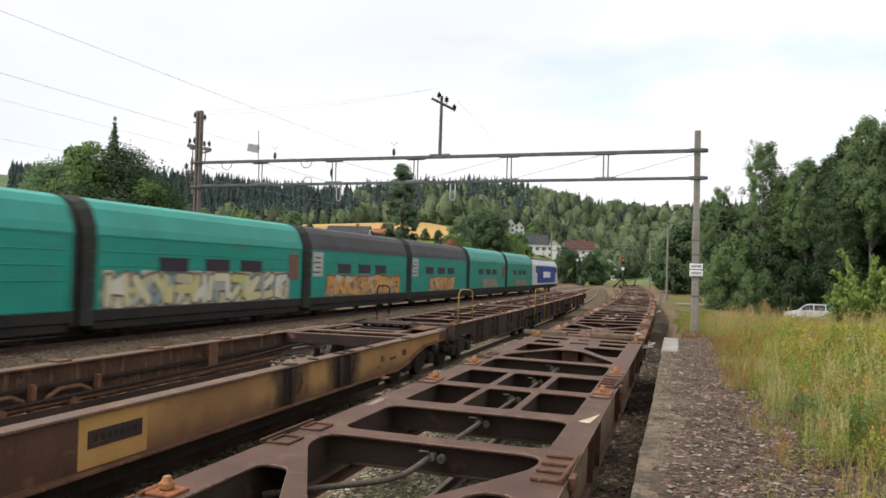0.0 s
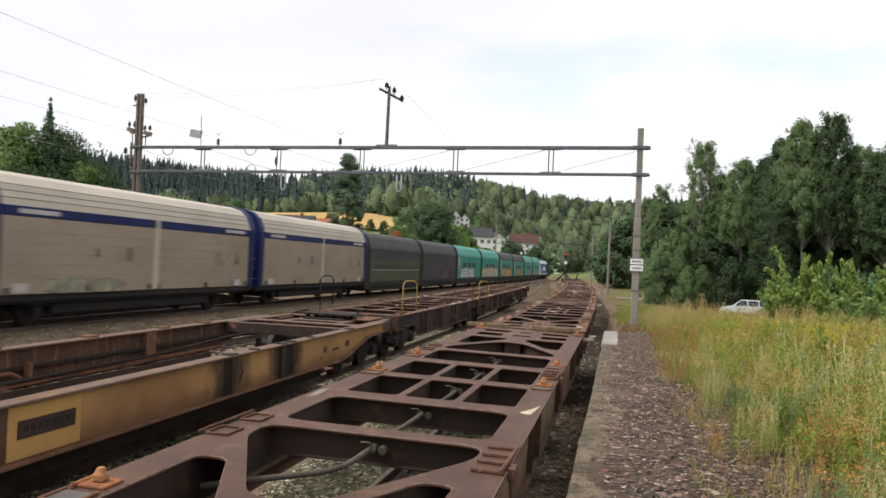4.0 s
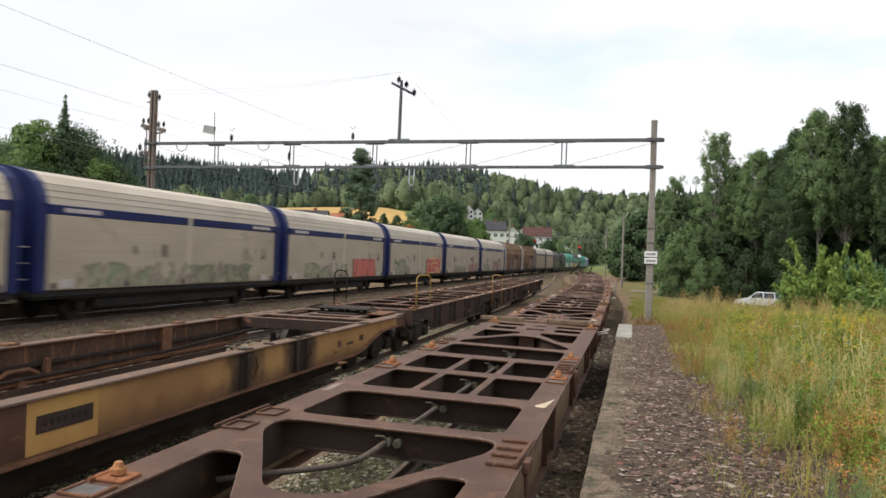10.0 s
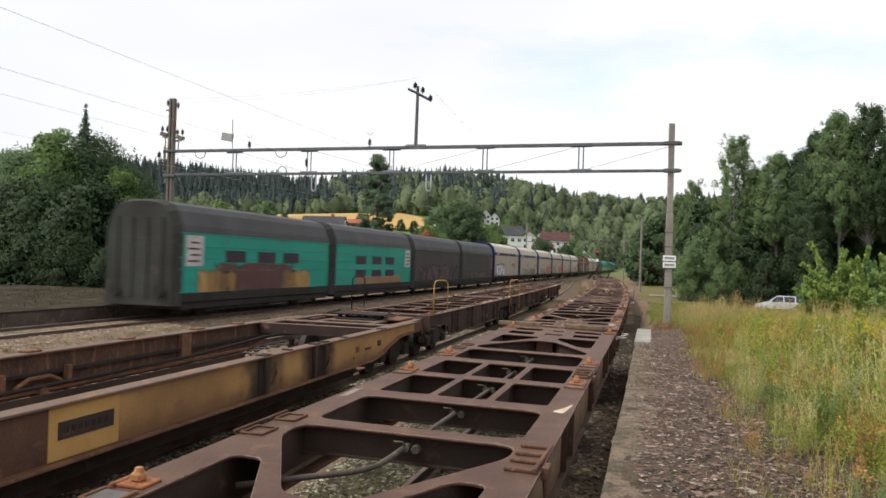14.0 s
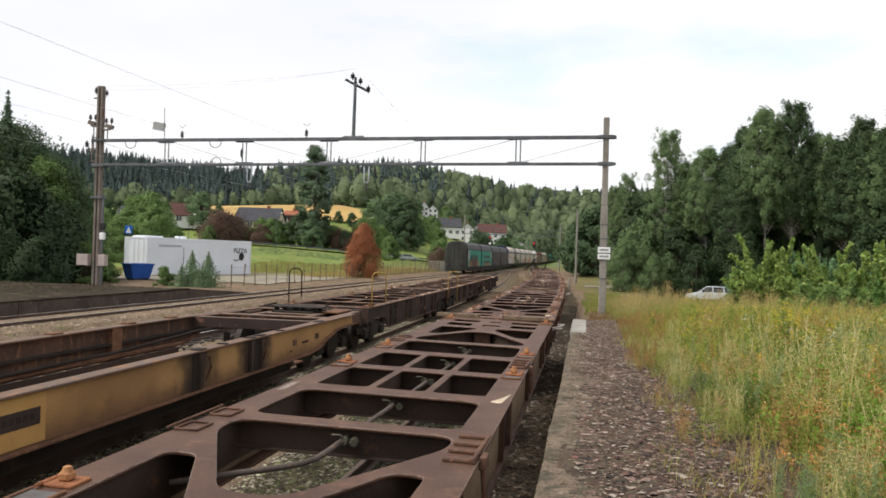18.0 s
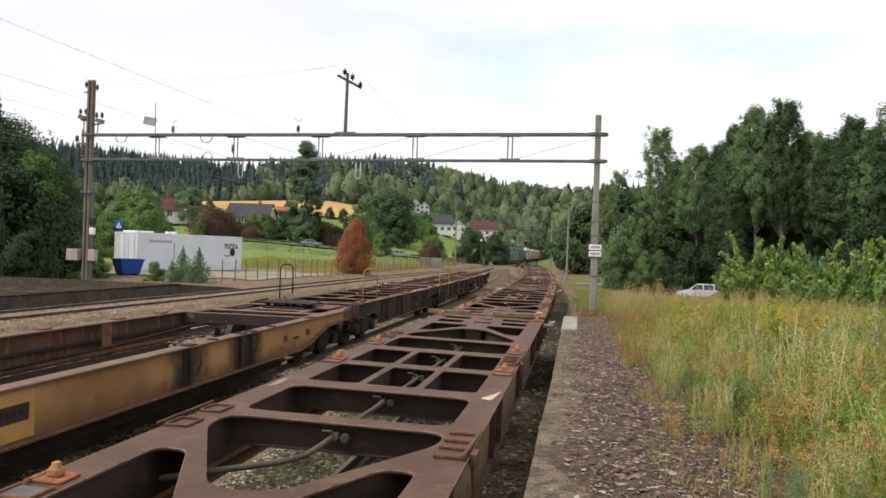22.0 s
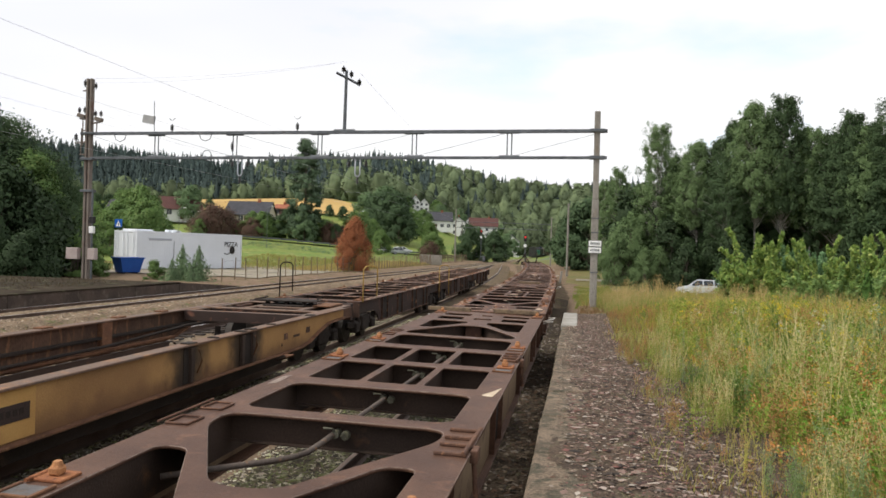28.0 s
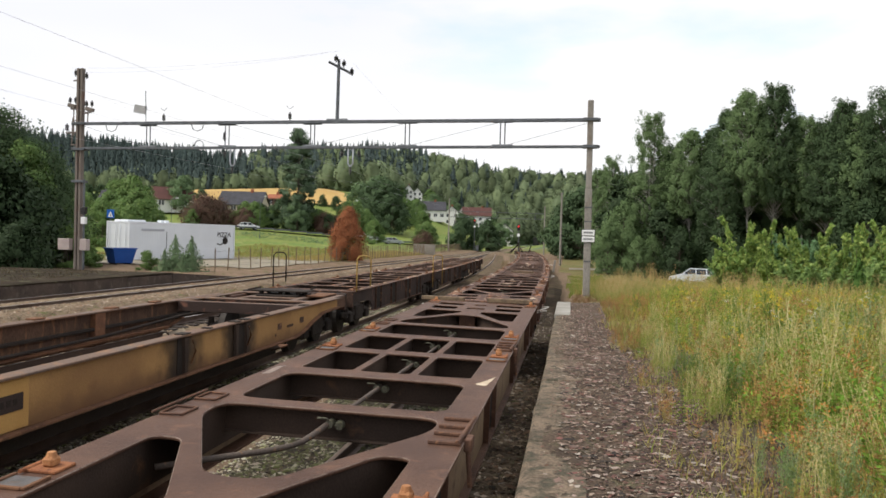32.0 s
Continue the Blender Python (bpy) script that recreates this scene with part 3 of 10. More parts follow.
def capsule(bm, a, b, r, x):
    """A flat stroke with round ends in the plane at x."""
    a, b = Vector((0, *a)), Vector((0, *b))
    d = (b - a).normalized()
    n = Vector((0, -d.z, d.y))
    pts = []
    for c, s in ((b, 1), (a, -1)):
        for k in range(5):
            w = math.pi * (k / 4 - 0.5)
            pts.append(c + (d * math.cos(w) * s + n * math.sin(w) * s) * r)
    bm.faces.new([bm.verts.new((x, p.y, p.z)) for p in pts])


def piece(t, x, y0, y1, z0, z1, base, seed):
    """Letter-like strokes of a spray painting over its base coat: outlines below, fills on top."""
    fills, line = STYLES[base]
    if base not in STYLE_MATS:
        STYLE_MATS[base] = (palette("spray_fill_" + str(len(STYLE_MATS)), fills, 0.6), palette("spray_line_" + str(len(STYLE_MATS)), [line, tuple(c * 1.4 for c in line)], 0.6))
    fill_m, line_m = STYLE_MATS[base]
    r = random.Random(seed)
    H = z1 - z0
    n = max(3, int((y1 - y0) / (0.95 * H)))
    w = (y1 - y0 - 0.3) / n
    lo, hi = bmesh.new(), bmesh.new()
    th = min(0.13 * H, 0.2 * w)
    for k in range(n):
        cy = y0 + 0.15 + (k + 0.5) * w
        P = [(cy + (i - 1) * w * 0.36 + r.uniform(-0.06, 0.06) * w, z0 + H * (0.18 + 0.3 * j) + r.uniform(-0.05, 0.07) * H) for j in range(3) for i in range(3)]
        for i, j in r.sample([(0, 6), (2, 8), (0, 8), (2, 6), (6, 8), (3, 5), (0, 2), (1, 7), (3, 8), (0, 4)], 4):
            e = r.random() * 0.0012
            capsule(lo, P[i], P[j], th * 1.55, x + e)
            capsule(hi, P[i], P[j], th, x + 0.0025 + e)
    q = part("spray_outline", lo, line_m, t, "dark outline of spray-painted shapes")
    part("spray_fill", hi, fill_m, q, "coloured fill of spray-painted shapes")


def wheelset(parent, y, r=0.46):
    bm = bmesh.new()
    rod(bm, (-0.9, y, r), (0.9, y, r), 0.075)
    w = part("wheelset", bm, WHEEL, parent)
    for s in (-1, 1):
        bm = bmesh.new()
        rod(bm, (s * 0.69, y, r), (s * 0.82, y, r), r, r * 0.985, 20)
        rod(bm, (s * 0.66, y, r), (s * 0.69, y, r), r + 0.025, r + 0.025, 20)
        rod(bm, (s * 0.82, y, r), (s * 0.9, y, r), 0.13, 0.1, 10)
        part("wheel", bm, WHEEL, w)
    return w


def running_gear(t, half):
    """Axles with springs and boxes under a two-axle wagon, buffers and coupler at its ends."""
    for y in (-half + 2.6, half - 2.6):
        wheelset(t, y)
        for s in (-1, 1):
            bm = bmesh.new()
            box(bm, s * 0.93, s * 1.15, y - 0.14, y + 0.14, 0.32, 0.6, 0.02)
            for k in range(4):
                box(bm, s * 0.99, s * 1.09, y - 0.62 + k * 0.1, y + 0.62 - k * 0.1, 0.61 + k * 0.022, 0.628 + k * 0.022)
            part("axle_box", bm, WHEEL, t)
    for y, d in ((-half, -1), (half, 1)):
        for s in (-1, 1):
            bm = bmesh.new()
            rod(bm, (s * 0.875, y - d * 0.1, 1.02), (s * 0.875, y + d * 0.12, 1.02), 0.1)
            rod(bm, (s * 0.875, y + d * 0.12, 1.02), (s * 0.875, y + d * 0.16, 1.02), 0.2, 0.21, 16)
            part("buffer", bm, BLACK, t)
    part("underframe", bx(-1.25, 1.25, -half + 0.1, half - 0.1, 0.78, 1.0, 0.02), SKIRT, t)
    # Dark box added to stand for the shadow between the wheels
    part("under_equipment", bx(-1.15, 1.15, -half * 0.58, half * 0.58, 0.36, 0.79, 0.03), SKIRT, t)
    bm = bmesh.new()
    for s in (-1, 1):
        rod(bm, (s * 0.5, -half * 0.6, 0.42), (s * 0.5, half * 0.6, 0.42), 0.06)
        for y in (-half * 0.6, half * 0.6):
            rod(bm, (s * 0.5, y, 0.4), (s * 0.9, y * 1.02, 0.8), 0.04)
    part("brake_rigging", bm, SKIRT, t)


def side_box(t, name, x, y0, y1, z0, z1, m, depth=0.02, label=""):
    return part(name, bx(x - depth, x + depth, y0, y1, z0, z1, min(0.012, depth * 0.6)), m, t, label)


def car_carrier(body, roof, label, windows=1, notice=None, red=None, tags=(), length=13.56, stripe=None):
    """Closed car-transporter wagon, camera side towards +x; the front is +y."""
    t = thing("closed_car_wagon", Matrix.Identity(4), label, "freight wagon", "wagons of the passing train")
    h = length / 2 - 0.22
    W = 1.5
    shell = [(-W, 0.62), (W, 0.62), (W, 3.12), (-W, 3.12)]
    part("body", prism(shell, -h + 0.2, h - 0.2), body, t)
    top = [(-W - 0.02, 3.1), (W + 0.02, 3.1), (W - 0.03, 3.34), (1.27, 3.84), (1.06, 4.06), (0.7, 4.18), (0, 4.22), (-0.7, 4.18), (-1.06, 4.06), (-1.27, 3.84), (-W + 0.03, 3.34)]
    part("roof", loft(bmesh.new(), top, (-h + 0.19, h - 0.19)), roof, t)
    part("skirt", bx(-W + 0.04, W - 0.04, -h + 0.3, h - 0.3, 0.36, 0.62, 0.02), SKIRT, t)
    # ribs between the panels, door rails, corner posts
    for s in (-1, 1):
        for z in (3.06, 2.62, 2.2, 1.78, 0.98):
            part("panel_rib", bx(s * W - 0.018, s * W + 0.018, -h + 0.12, h - 0.12, z - 0.016, z + 0.016, 0.008), body, t)
        part("lower_rail", bx(s * W - 0.03, s * W + 0.03, -h + 0.2, h - 0.2, 0.62, 0.94, 0.015), SKIRT, t)
        for y in (-h + 0.34, h - 0.34):
            part("corner_post", bx(s * W - 0.026, s * W + 0.026, y - 0.06, y + 0.06, 0.96, 3.08, 0.012), body, t)
    ys = (-2.7, -0.15, 2.15) if windows else ()
    for row in range(windows):
        for y in ys:
            z = 2.28 - row * 0.76
            w = side_box(t, "window", W, y - 0.76, y + 0.76, z - 0.22, z + 0.22, VENT, 0.026)
            side_box(t, "window_frame", W, y - 0.82, y + 0.82, z + 0.225, z + 0.255, body, 0.03)
    if notice is not None:
        n = side_box(t, "notice_board", W, notice - 0.55, notice + 0.55, 1.9, 3.0, NOTICE, 0.024, "pale board with dark unreadable lines")
        for k in range(4):
            side_box(n, "text_line", W + 0.026, notice - 0.4 + 0.15 * (k % 2), notice + 0.3, 2.05 + k * 0.22, 2.12 + k * 0.22, VENT, 0.002)
    if red is not None:
        side_box(t, "red_panel", W, red - 0.42, red + 0.42, 1.75, 2.85, PINKISH, 0.022, "faded red panel")
    for y0, y1, z0, z1, m in tags:
        side_box(t, "spray_painting", W, y0, y1, z0, z1, m, 0.027, "patch of coloured spray paint")
        if m in STYLES:
            piece(t, W + 0.029, y0, y1, z0, z1, m, y0 + 31 * y1)
    if stripe:
        side_box(t, "stripe", W, -h + 0.3, h - 0.3, 0.98, 1.72, stripe, 0.02)
        side_box(t, "stripe", W, -h + 0.3, h - 0.3, 1.73, 2.4, stripe, 0.021)
        side_box(t, "pale_line", W, -h + 0.3, h - 0.3, 1.705, 1.735, NOTICE, 0.026)
        for y in (-4.6, -3.5, -1.4, 0.6, 2.2):
            side_box(t, "window", W, y - 0.5, y + 0.5, 1.8, 2.15, VENT, 0.027)
    for y, d in ((-h, -1), (h, 1)):
        full = [(-W - 0.03, 0.5), (W + 0.03, 0.5), (W + 0.04, 3.1)] + [(x * 1.015, z * 1.006) for x, z in top[2:]] + [(-W - 0.04, 3.1)]
        y0, y1 = sorted((y - d * 0.22, y + d * 0.12))
        bm = loft(bmesh.new(), full, (y0, y1))
        for v in bm.verts:
            if v.co.y * d > h:
                v.co.x *= 0.86
                v.co.z = 0.5 + (v.co.z - 0.5) * 0.975
        e = part("end_wall", bm, END_DARK, t, "dark end wall with chamfered posts, shade in its colour")
        for x in (-0.9, -0.3, 0.3, 0.9):
            part("end_rib", bx(x - 0.06, x + 0.06, y + d * 0.125, y + d * 0.17, 0.8, 3.6, 0.01), END_DARK, e)
    running_gear(t, length / 2 - 0.15)
    return t


def sliding_wall(label, tags=(), length=15.56, paint=None):
    """Cream sliding-wall wagon with a blue band."""
    t = thing("sliding_wall_wagon", Matrix.Identity(4), label, "freight wagon", "wagons of the passing train")
    paint = paint or BEIGE
    h, W = length / 2 - 0.3, 1.5
    part("underframe", bx(-1.35, 1.35, -h + 0.05, h - 0.05, 0.72, 0.98, 0.02), SKIRT, t)
    part("sill", bx(-W + 0.05, W - 0.05, -h, h, 0.8, 1.0, 0.02), SKIRT, t)
    for s in (-1, 1):
        for k in range(2):
            y0, y1 = (-h + 0.42, -0.05) if k == 0 else (0.05, h - 0.42)
            d = part("sliding_door", bx(s * W - (0.05 if k else 0.0) * s - 0.05, s * W - (0.05 if k else 0.0) * s + 0.05, y0, y1, 1.0, 3.14, 0.02), paint, t)
            part("blue_band", bx(s * W - 0.045 * k * s - 0.056, s * W - 0.045 * k * s + 0.056, y0, y1, 3.145, 3.42, 0.012), NAVY, d)
            for z in (1.25, 1.55, 1.85, 2.15, 2.45, 2.75):
                part("door_rib", bx(s * (W + 0.05) - 0.045 * k * s - 0.006, s * (W + 0.05) - 0.045 * k * s + 0.006, y0 + 0.1, y1 - 0.1, z - 0.012, z + 0.012, 0.003), paint, d)
            if k:
                part("door_bar", bx(s * (W + 0.02) - 0.03, s * (W + 0.02) + 0.03, y0 - 0.16, y0 + 0.16, 1.02, 3.43, 0.01), BEIGE_ROOF, d)
            for yy in (y0 + 0.25, (y0 + y1) / 2, y1 - 0.25):
                part("door_latch", bx(s * (W + 0.05) - 0.045 * k * s - 0.03, s * (W + 0.05) - 0.045 * k * s + 0.03, yy - 0.09, yy + 0.09, 1.03, 1.2, 0.01), END_DARK, d)
    sec = [(-W - 0.01, 3.425), (W + 0.01, 3.425), (W - 0.04, 3.62), (1.3, 4.0), (1.0, 4.26), (0.55, 4.4), (0, 4.45), (-0.55, 4.4), (-1.0, 4.26), (-1.3, 4.0), (-W + 0.04, 3.62)]
    part("roof", loft(bmesh.new(), sec, (-h + 0.38, h - 0.38), smooth=False), BEIGE_ROOF, t)
    for x, z in ((W - 0.035, 3.63), (1.385, 3.82), (1.3, 4.005)):
        part("roof_rib", bx(x - 0.008, x + 0.01, -h + 0.4, h - 0.4, z - 0.008, z + 0.01, 0.003), paint, t)
    for y, d in ((-h + 0.19, -1), (h - 0.19, 1)):
        e = [(x * 1.015, z * 1.008 if z > 3 else z) for x, z in [(-W, 0.95), (W, 0.95)] + sec[1:]]
        part("end_wall", loft(bmesh.new(), e, (y - 0.19, y + 0.19)), NAVY, t, "navy blue end wall and corner posts")
        bm = bmesh.new()
        for s in (-1, 1):
            for z in (1.3, 1.75, 2.2):
                rod(bm, (s * 0.9, y + d * 0.19, z), (s * 0.9, y + d * 0.27, z), 0.02)
                rod(bm, (s * 0.9, y + d * 0.27, z), (s * 1.3, y + d * 0.27, z), 0.02)
        part("ladder_rungs", bm, NOTICE, t)
    for y0 in (-h + 1.0, h - 2.6):
        side_box(t, "white_lettering", W + 0.05, y0, y0 + 1.6, 3.22, 3.35, NOTICE, 0.018)
    for y0 in ((-5.2, 2.6), (-3.4, 4.2), (-6.2, 0.8))[len(label) % 3]:
        side_box(t, "scrawl", W + 0.05, y0, y0 + 2.2, 1.95, 2.5, G["scrawl"], 0.016, "faint dark scrawl")
    for y0, y1, z0, z1, m in tags:
        side_box(t, "spray_painting", W + 0.05, y0, y1, z0, z1, m, 0.02, "patch of coloured spray paint")
        if m in STYLES and m is not G["grey"]:
            piece(t, W + 0.072, y0, y1, z0, z1, m, y0 + 31 * y1 + z1)
    for y in (-h + 1.2, h - 1.5):
        side_box(t, "label_plate", W + 0.05, y - 0.25, y + 0.25, 1.05, 1.3, NOTICE, 0.014)
    running_gear(t, length / 2 - 0.1)
    return t


TAN_BOARD = mat("worn_orange_brown_boards", (0.34, 0.19, 0.085), (0.24, 0.13, 0.06), rough=0.8, scale=0.6, fine=25, grain=0.25, stain=(0.1, 0.06, 0.04), stain_at=(0.56, 0.7), stretch=(1, 0.9, 0.35))


def hooded(label, tags=(), length=15.33):
    """Brown boarded wagon under a ribbed canvas hood, pale end frames."""
    t = thing("hooded_wagon", Matrix.Identity(4), label, "freight wagon", "wagons of the passing train")
    h, W = length / 2 - 0.3, 1.48
    part("sill", bx(-W + 0.05, W - 0.05, -h, h, 0.72, 1.0, 0.02), SKIRT, t)
    n = 11
    for s in (-1, 1):
        for k in range(n):
            y0 = -h + 0.45 + k * (2 * h - 0.9) / n
            part("side_panel", bx(s * W - 0.03, s * W + 0.03, y0 + 0.015, y0 + (2 * h - 0.9) / n - 0.015, 1.0, 3.05, 0.012), TAN_BOARD if k == 0 else PLANK, t)
            if k in (2, 3):
                part("upper_board", bx(s * W + s * 0.012 - 0.03, s * W + s * 0.012 + 0.03, y0 + 0.2, y0 + 1.05, 1.95, 2.95, 0.008), TAN_BOARD, t)
            part("stanchion", bx(s * W - 0.055, s * W + 0.055, y0 - 0.05, y0 + 0.05, 1.0, 3.08, 0.01), PLANK, t)
        part("hood_rail", bx(s * W - 0.05, s * W + 0.07, -h + 0.4, h - 0.4, 3.05, 3.2, 0.02), CANVAS, t)
    sec = [(W + 0.02, 3.2), (W - 0.03, 3.55), (1.28, 3.98), (0.95, 4.24), (0.5, 4.37), (0, 4.4)]
    sec = sec + [(-x, z) for x, z in sec[-2::-1]]
    bm = bmesh.new()
    m = n * 6
    rings = []
    for i in range(m + 1):
        y = -h + 0.4 + i * (2 * h - 0.8) / m
        f = 0.925 + 0.075 * abs(math.cos(math.pi * i / 6)) ** 0.7
        rings.append([bm.verts.new((x * f, y, 3.2 + (z - 3.2) * f)) for x, z in sec])
    for a, b in zip(rings, rings[1:]):
        for k in range(len(sec) - 1):
            bm.faces.new((a[k], a[k + 1], b[k + 1], b[k])).smooth = True
    part("canvas_hood", bm, CANVAS, t)
    # Bows in dark board brown, the shadow of the canvas pinches put into it
    for k in range(n + 1):
        y = -h + 0.4 + k * (2 * h - 0.8) / n
        part("hood_bow", pipe([(x * 1.012, y, z * 1.006) for x, z in sec], 0.045, 6), PLANK, t)
    for y in (-h + 0.2, h - 0.2):
        e = [(-W - 0.03, 0.95), (W + 0.03, 0.95)] + [(x * 1.02, z * 1.012) for x, z in sec]
        part("end_wall", loft(bmesh.new(), e, (y - 0.17, y + 0.17)), END_GREY, t, "pale grey end frame")
    for y, d in ((-h + 0.03, -1), (h - 0.03, 1)):
        ep = part("end_panel", bx(-1.22, 1.22, min(y, y + d * 0.02), max(y, y + d * 0.02), 1.0, 3.75, 0.006), END_DARK, t, "flat dark panel in place of the end's recess")
        for z in (1.35, 1.95, 2.55, 3.15):
            part("end_rung", bx(-1.15, 1.15, min(y + d * 0.02, y + d * 0.07), max(y + d * 0.02, y + d * 0.07), z, z + 0.07, 0.01), NOTICE, ep)
    for y0, y1, z0, z1, mm in tags:
        side_box(t, "spray_painting", W + 0.03, y0, y1, z0, z1, mm, 0.022, "patch of coloured spray paint")
    running_gear(t, length / 2 - 0.1)
    return t


def locomotive():
    """Electric locomotive; its rear cab end is -y."""
    t = thing("electric_locomotive", Matrix.Identity(4), "white and blue electric locomotive hauling the freight train", "locomotive")
    L = 9.4
    LOCO = mat("pale_grey_loco_paint", (0.6, 0.62, 0.64), (0.52, 0.53, 0.55), rough=0.4, scale=0.6, fine=30, grain=0.05)
    BLUE = mat("bright_blue_loco_paint", (0.03, 0.07, 0.32), (0.025, 0.055, 0.26), rough=0.4, scale=0.6, fine=30, grain=0.05)
    sec = [(-1.48, 0.95), (1.48, 0.95), (1.48, 3.2), (1.2, 3.75), (-1.2, 3.75), (-1.48, 3.2)]
    part("body", loft(bmesh.new(), sec, (-L + 1.6, L - 1.6)), LOCO, t)
    for d in (-1, 1):
        bm = bmesh.new()
        a = [bm.verts.new((x, d * (L - 1.59), z)) for x, z in sec]
        b = [bm.verts.new((x * (0.9 if z > 2 else 0.98), d * (L - (0.75 if z > 3 else 0.05 if z < 2 else 0.3)), z)) for x, z in sec]
        for k in range(6):
            bm.faces.new((a[k], a[(k + 1) % 6], b[(k + 1) % 6], b[k]))
        bm.faces.new(b)
        bmesh.ops.recalc_face_normals(bm, faces=bm.faces)
        c = part("cab", bm, LOCO, t)
        part("windscreen", bx(-1.05, 1.05, d * (L - 0.72), d * (L - 0.4), 2.45, 3.12, 0.03), PANE, c)
        for s in (-1, 1):
            part("headlight", bar((s * 0.95, d * (L - 0.25), 1.65), (s * 0.95, d * (L - 0.02), 1.65), 0.13, None, 12), END_GREY, c)
            part("cab_window", bx(s * 1.47 - 0.03, s * 1.47 + 0.03, d * (L - 2.3) - 0.4, d * (L - 2.3) + 0.4, 2.3, 3.05, 0.015), PANE, c)
            part("buffer", bar((s * 0.875, d * (L - 0.1), 1.03), (s * 0.875, d * (L + 0.35), 1.03), 0.2, None, 14), BLACK, c)
    for s in (-1, 1):
        part("blue_side", bx(s * 1.48 - 0.02, s * 1.48 + 0.02, -L + 2.9, L - 2.9, 1.15, 3.1, 0.012), BLUE, t, "blue side with a plain white mark")
        part("white_mark", bx(s * 1.5 - 0.01, s * 1.5 + 0.01, -2.6, 2.6, 1.75, 2.45, 0.006), WHITE, t)
    part("underframe", bx(-1.35, 1.35, -L + 0.6, L - 0.6, 0.55, 0.95, 0.03), SKIRT, t)
    part("roof_equipment", bx(-0.7, 0.7, -5, 5, 3.75, 4.0, 0.04), GALV, t)
    p = part("pantograph", pipe([(0, 4.6, 4.0), (0, 6.2, 4.7), (0, 4.9, 5.45)], 0.035, 6), BLACK, t)
    part("collector_strip", pipe([(-0.8, 4.9, 5.4), (-0.5, 4.9, 5.48), (0.5, 4.9, 5.48), (0.8, 4.9, 5.4)], 0.03, 6), BLACK, p)
    for y in (-6.2, -3.6, 3.6, 6.2):
        wheelset(t, y, 0.58)
    for y in (-4.9, 4.9):
        for s in (-1, 1):
            part("bogie_frame", bx(s * 1.0 - 0.08, s * 1.0 + 0.08, y - 2.1, y + 2.1, 0.45, 0.85, 0.04), SKIRT, t)
    return t


GREENISH = mat("mossy_green_band", (0.082, 0.092, 0.05), (0.062, 0.072, 0.042), rough=0.7, scale=0.7, fine=20, stain=(0.13, 0.13, 0.09), stain_at=(0.66, 0.76), stretch=(1, 0.5, 1.5))

TEAL_L, DARKTEAL_L = "teal closed car-transporter wagon with spray paint", "teal car-transporter wagon with a sooty dark roof"
TRAIN = [
    car_carrier(TEAL, TEAL_ROOF, TEAL_L, 1, None, None, [(-3, 3.5, 0.95, 1.6, G["grey"])]),
    car_carrier(TEAL, TEAL_ROOF, TEAL_L, 1, None, 5.6, [(-2.5, 3.5, 0.95, 1.75, G["grey"])]),
    car_carrier(TEAL, DARK_ROOF, DARKTEAL_L, 1, -5.7, None, [(-2.8, 3.2, 0.95, 1.9, G["orange"])]),
    car_carrier(TEAL, DARK_ROOF, DARKTEAL_L, 1, -5.7, None, [(-4.8, 5.2, 0.95, 2.0, G["orange"])]),
    car_carrier(TEAL, TEAL_ROOF, TEAL_L, 1, None, 5.6, [(-6.1, 5.2, 0.95, 2.08, G["pale"])]),
    car_carrier(TEAL, TEAL_ROOF, TEAL_L, 1, -5.75, None, [(-5.0, 2.4, 0.95, 2.05, G["white"])]),
    car_carrier(DARK_BODY, DARK_ROOF, "sooty dark closed car-transporter wagon", 0, None, None, [(-1, 5.9, 1.0, 1.9, G["maroon"])]),
    car_carrier(DARK_BODY, DARK_ROOF, "sooty dark car-transporter wagon with a mossy band", 0, None, None, [], stripe=GREENISH),
]
TRAIN += [
    sliding_wall("grimy beige sliding-wall freight wagon with a blue band", paint=BEIGE_BROWN),
    sliding_wall("grimy beige sliding-wall freight wagon with a blue band", [(-5.5, -1.5, 1.0, 1.5, G["grey"])], paint=BEIGE_BROWN),
    hooded("brown boarded wagon under a ribbed canvas hood", [(-1.5, 6.8, 1.02, 2.9, G["dark"]), (-6.9, -4.5, 1.02, 1.9, G["dark"])]),
    hooded("brown boarded wagon under a ribbed canvas hood", [(-5.5, 3.5, 1.02, 2.6, G["dark"])]),
    sliding_wall("cream sliding-wall wagon with red spray paint", [(-1.2, 4.6, 1.05, 2.1, G["red"]), (-6.6, -2.4, 1.05, 1.9, G["grey"])]),
    sliding_wall("cream sliding-wall wagon with red spray paint", [(1.8, 6.4, 1.05, 1.8, G["red"]), (-4.4, 0.8, 1.05, 1.7, G["grey"])]),
    sliding_wall("cream sliding-wall wagon with worn spray paint", [(2.0, 6.3, 1.02, 2.2, G["vivid"]), (-6.5, -2.5, 1.05, 2.2, G["grey"])]),
    sliding_wall("cream sliding-wall wagon with worn spray paint", [(1.6, 5.4, 1.02, 2.05, G["solid"]), (-5.5, 1.0, 1.05, 1.9, G["grey"])]),
    sliding_wall("cream sliding-wall wagon with worn spray paint", [(-6.4, 5.5, 1.05, 1.9, G["grey"])]),
    sliding_wall("cream sliding-wall wagon with silver spray paint", [(-6.6, -1.8, 1.05, 2.3, G["silver"])]),
]
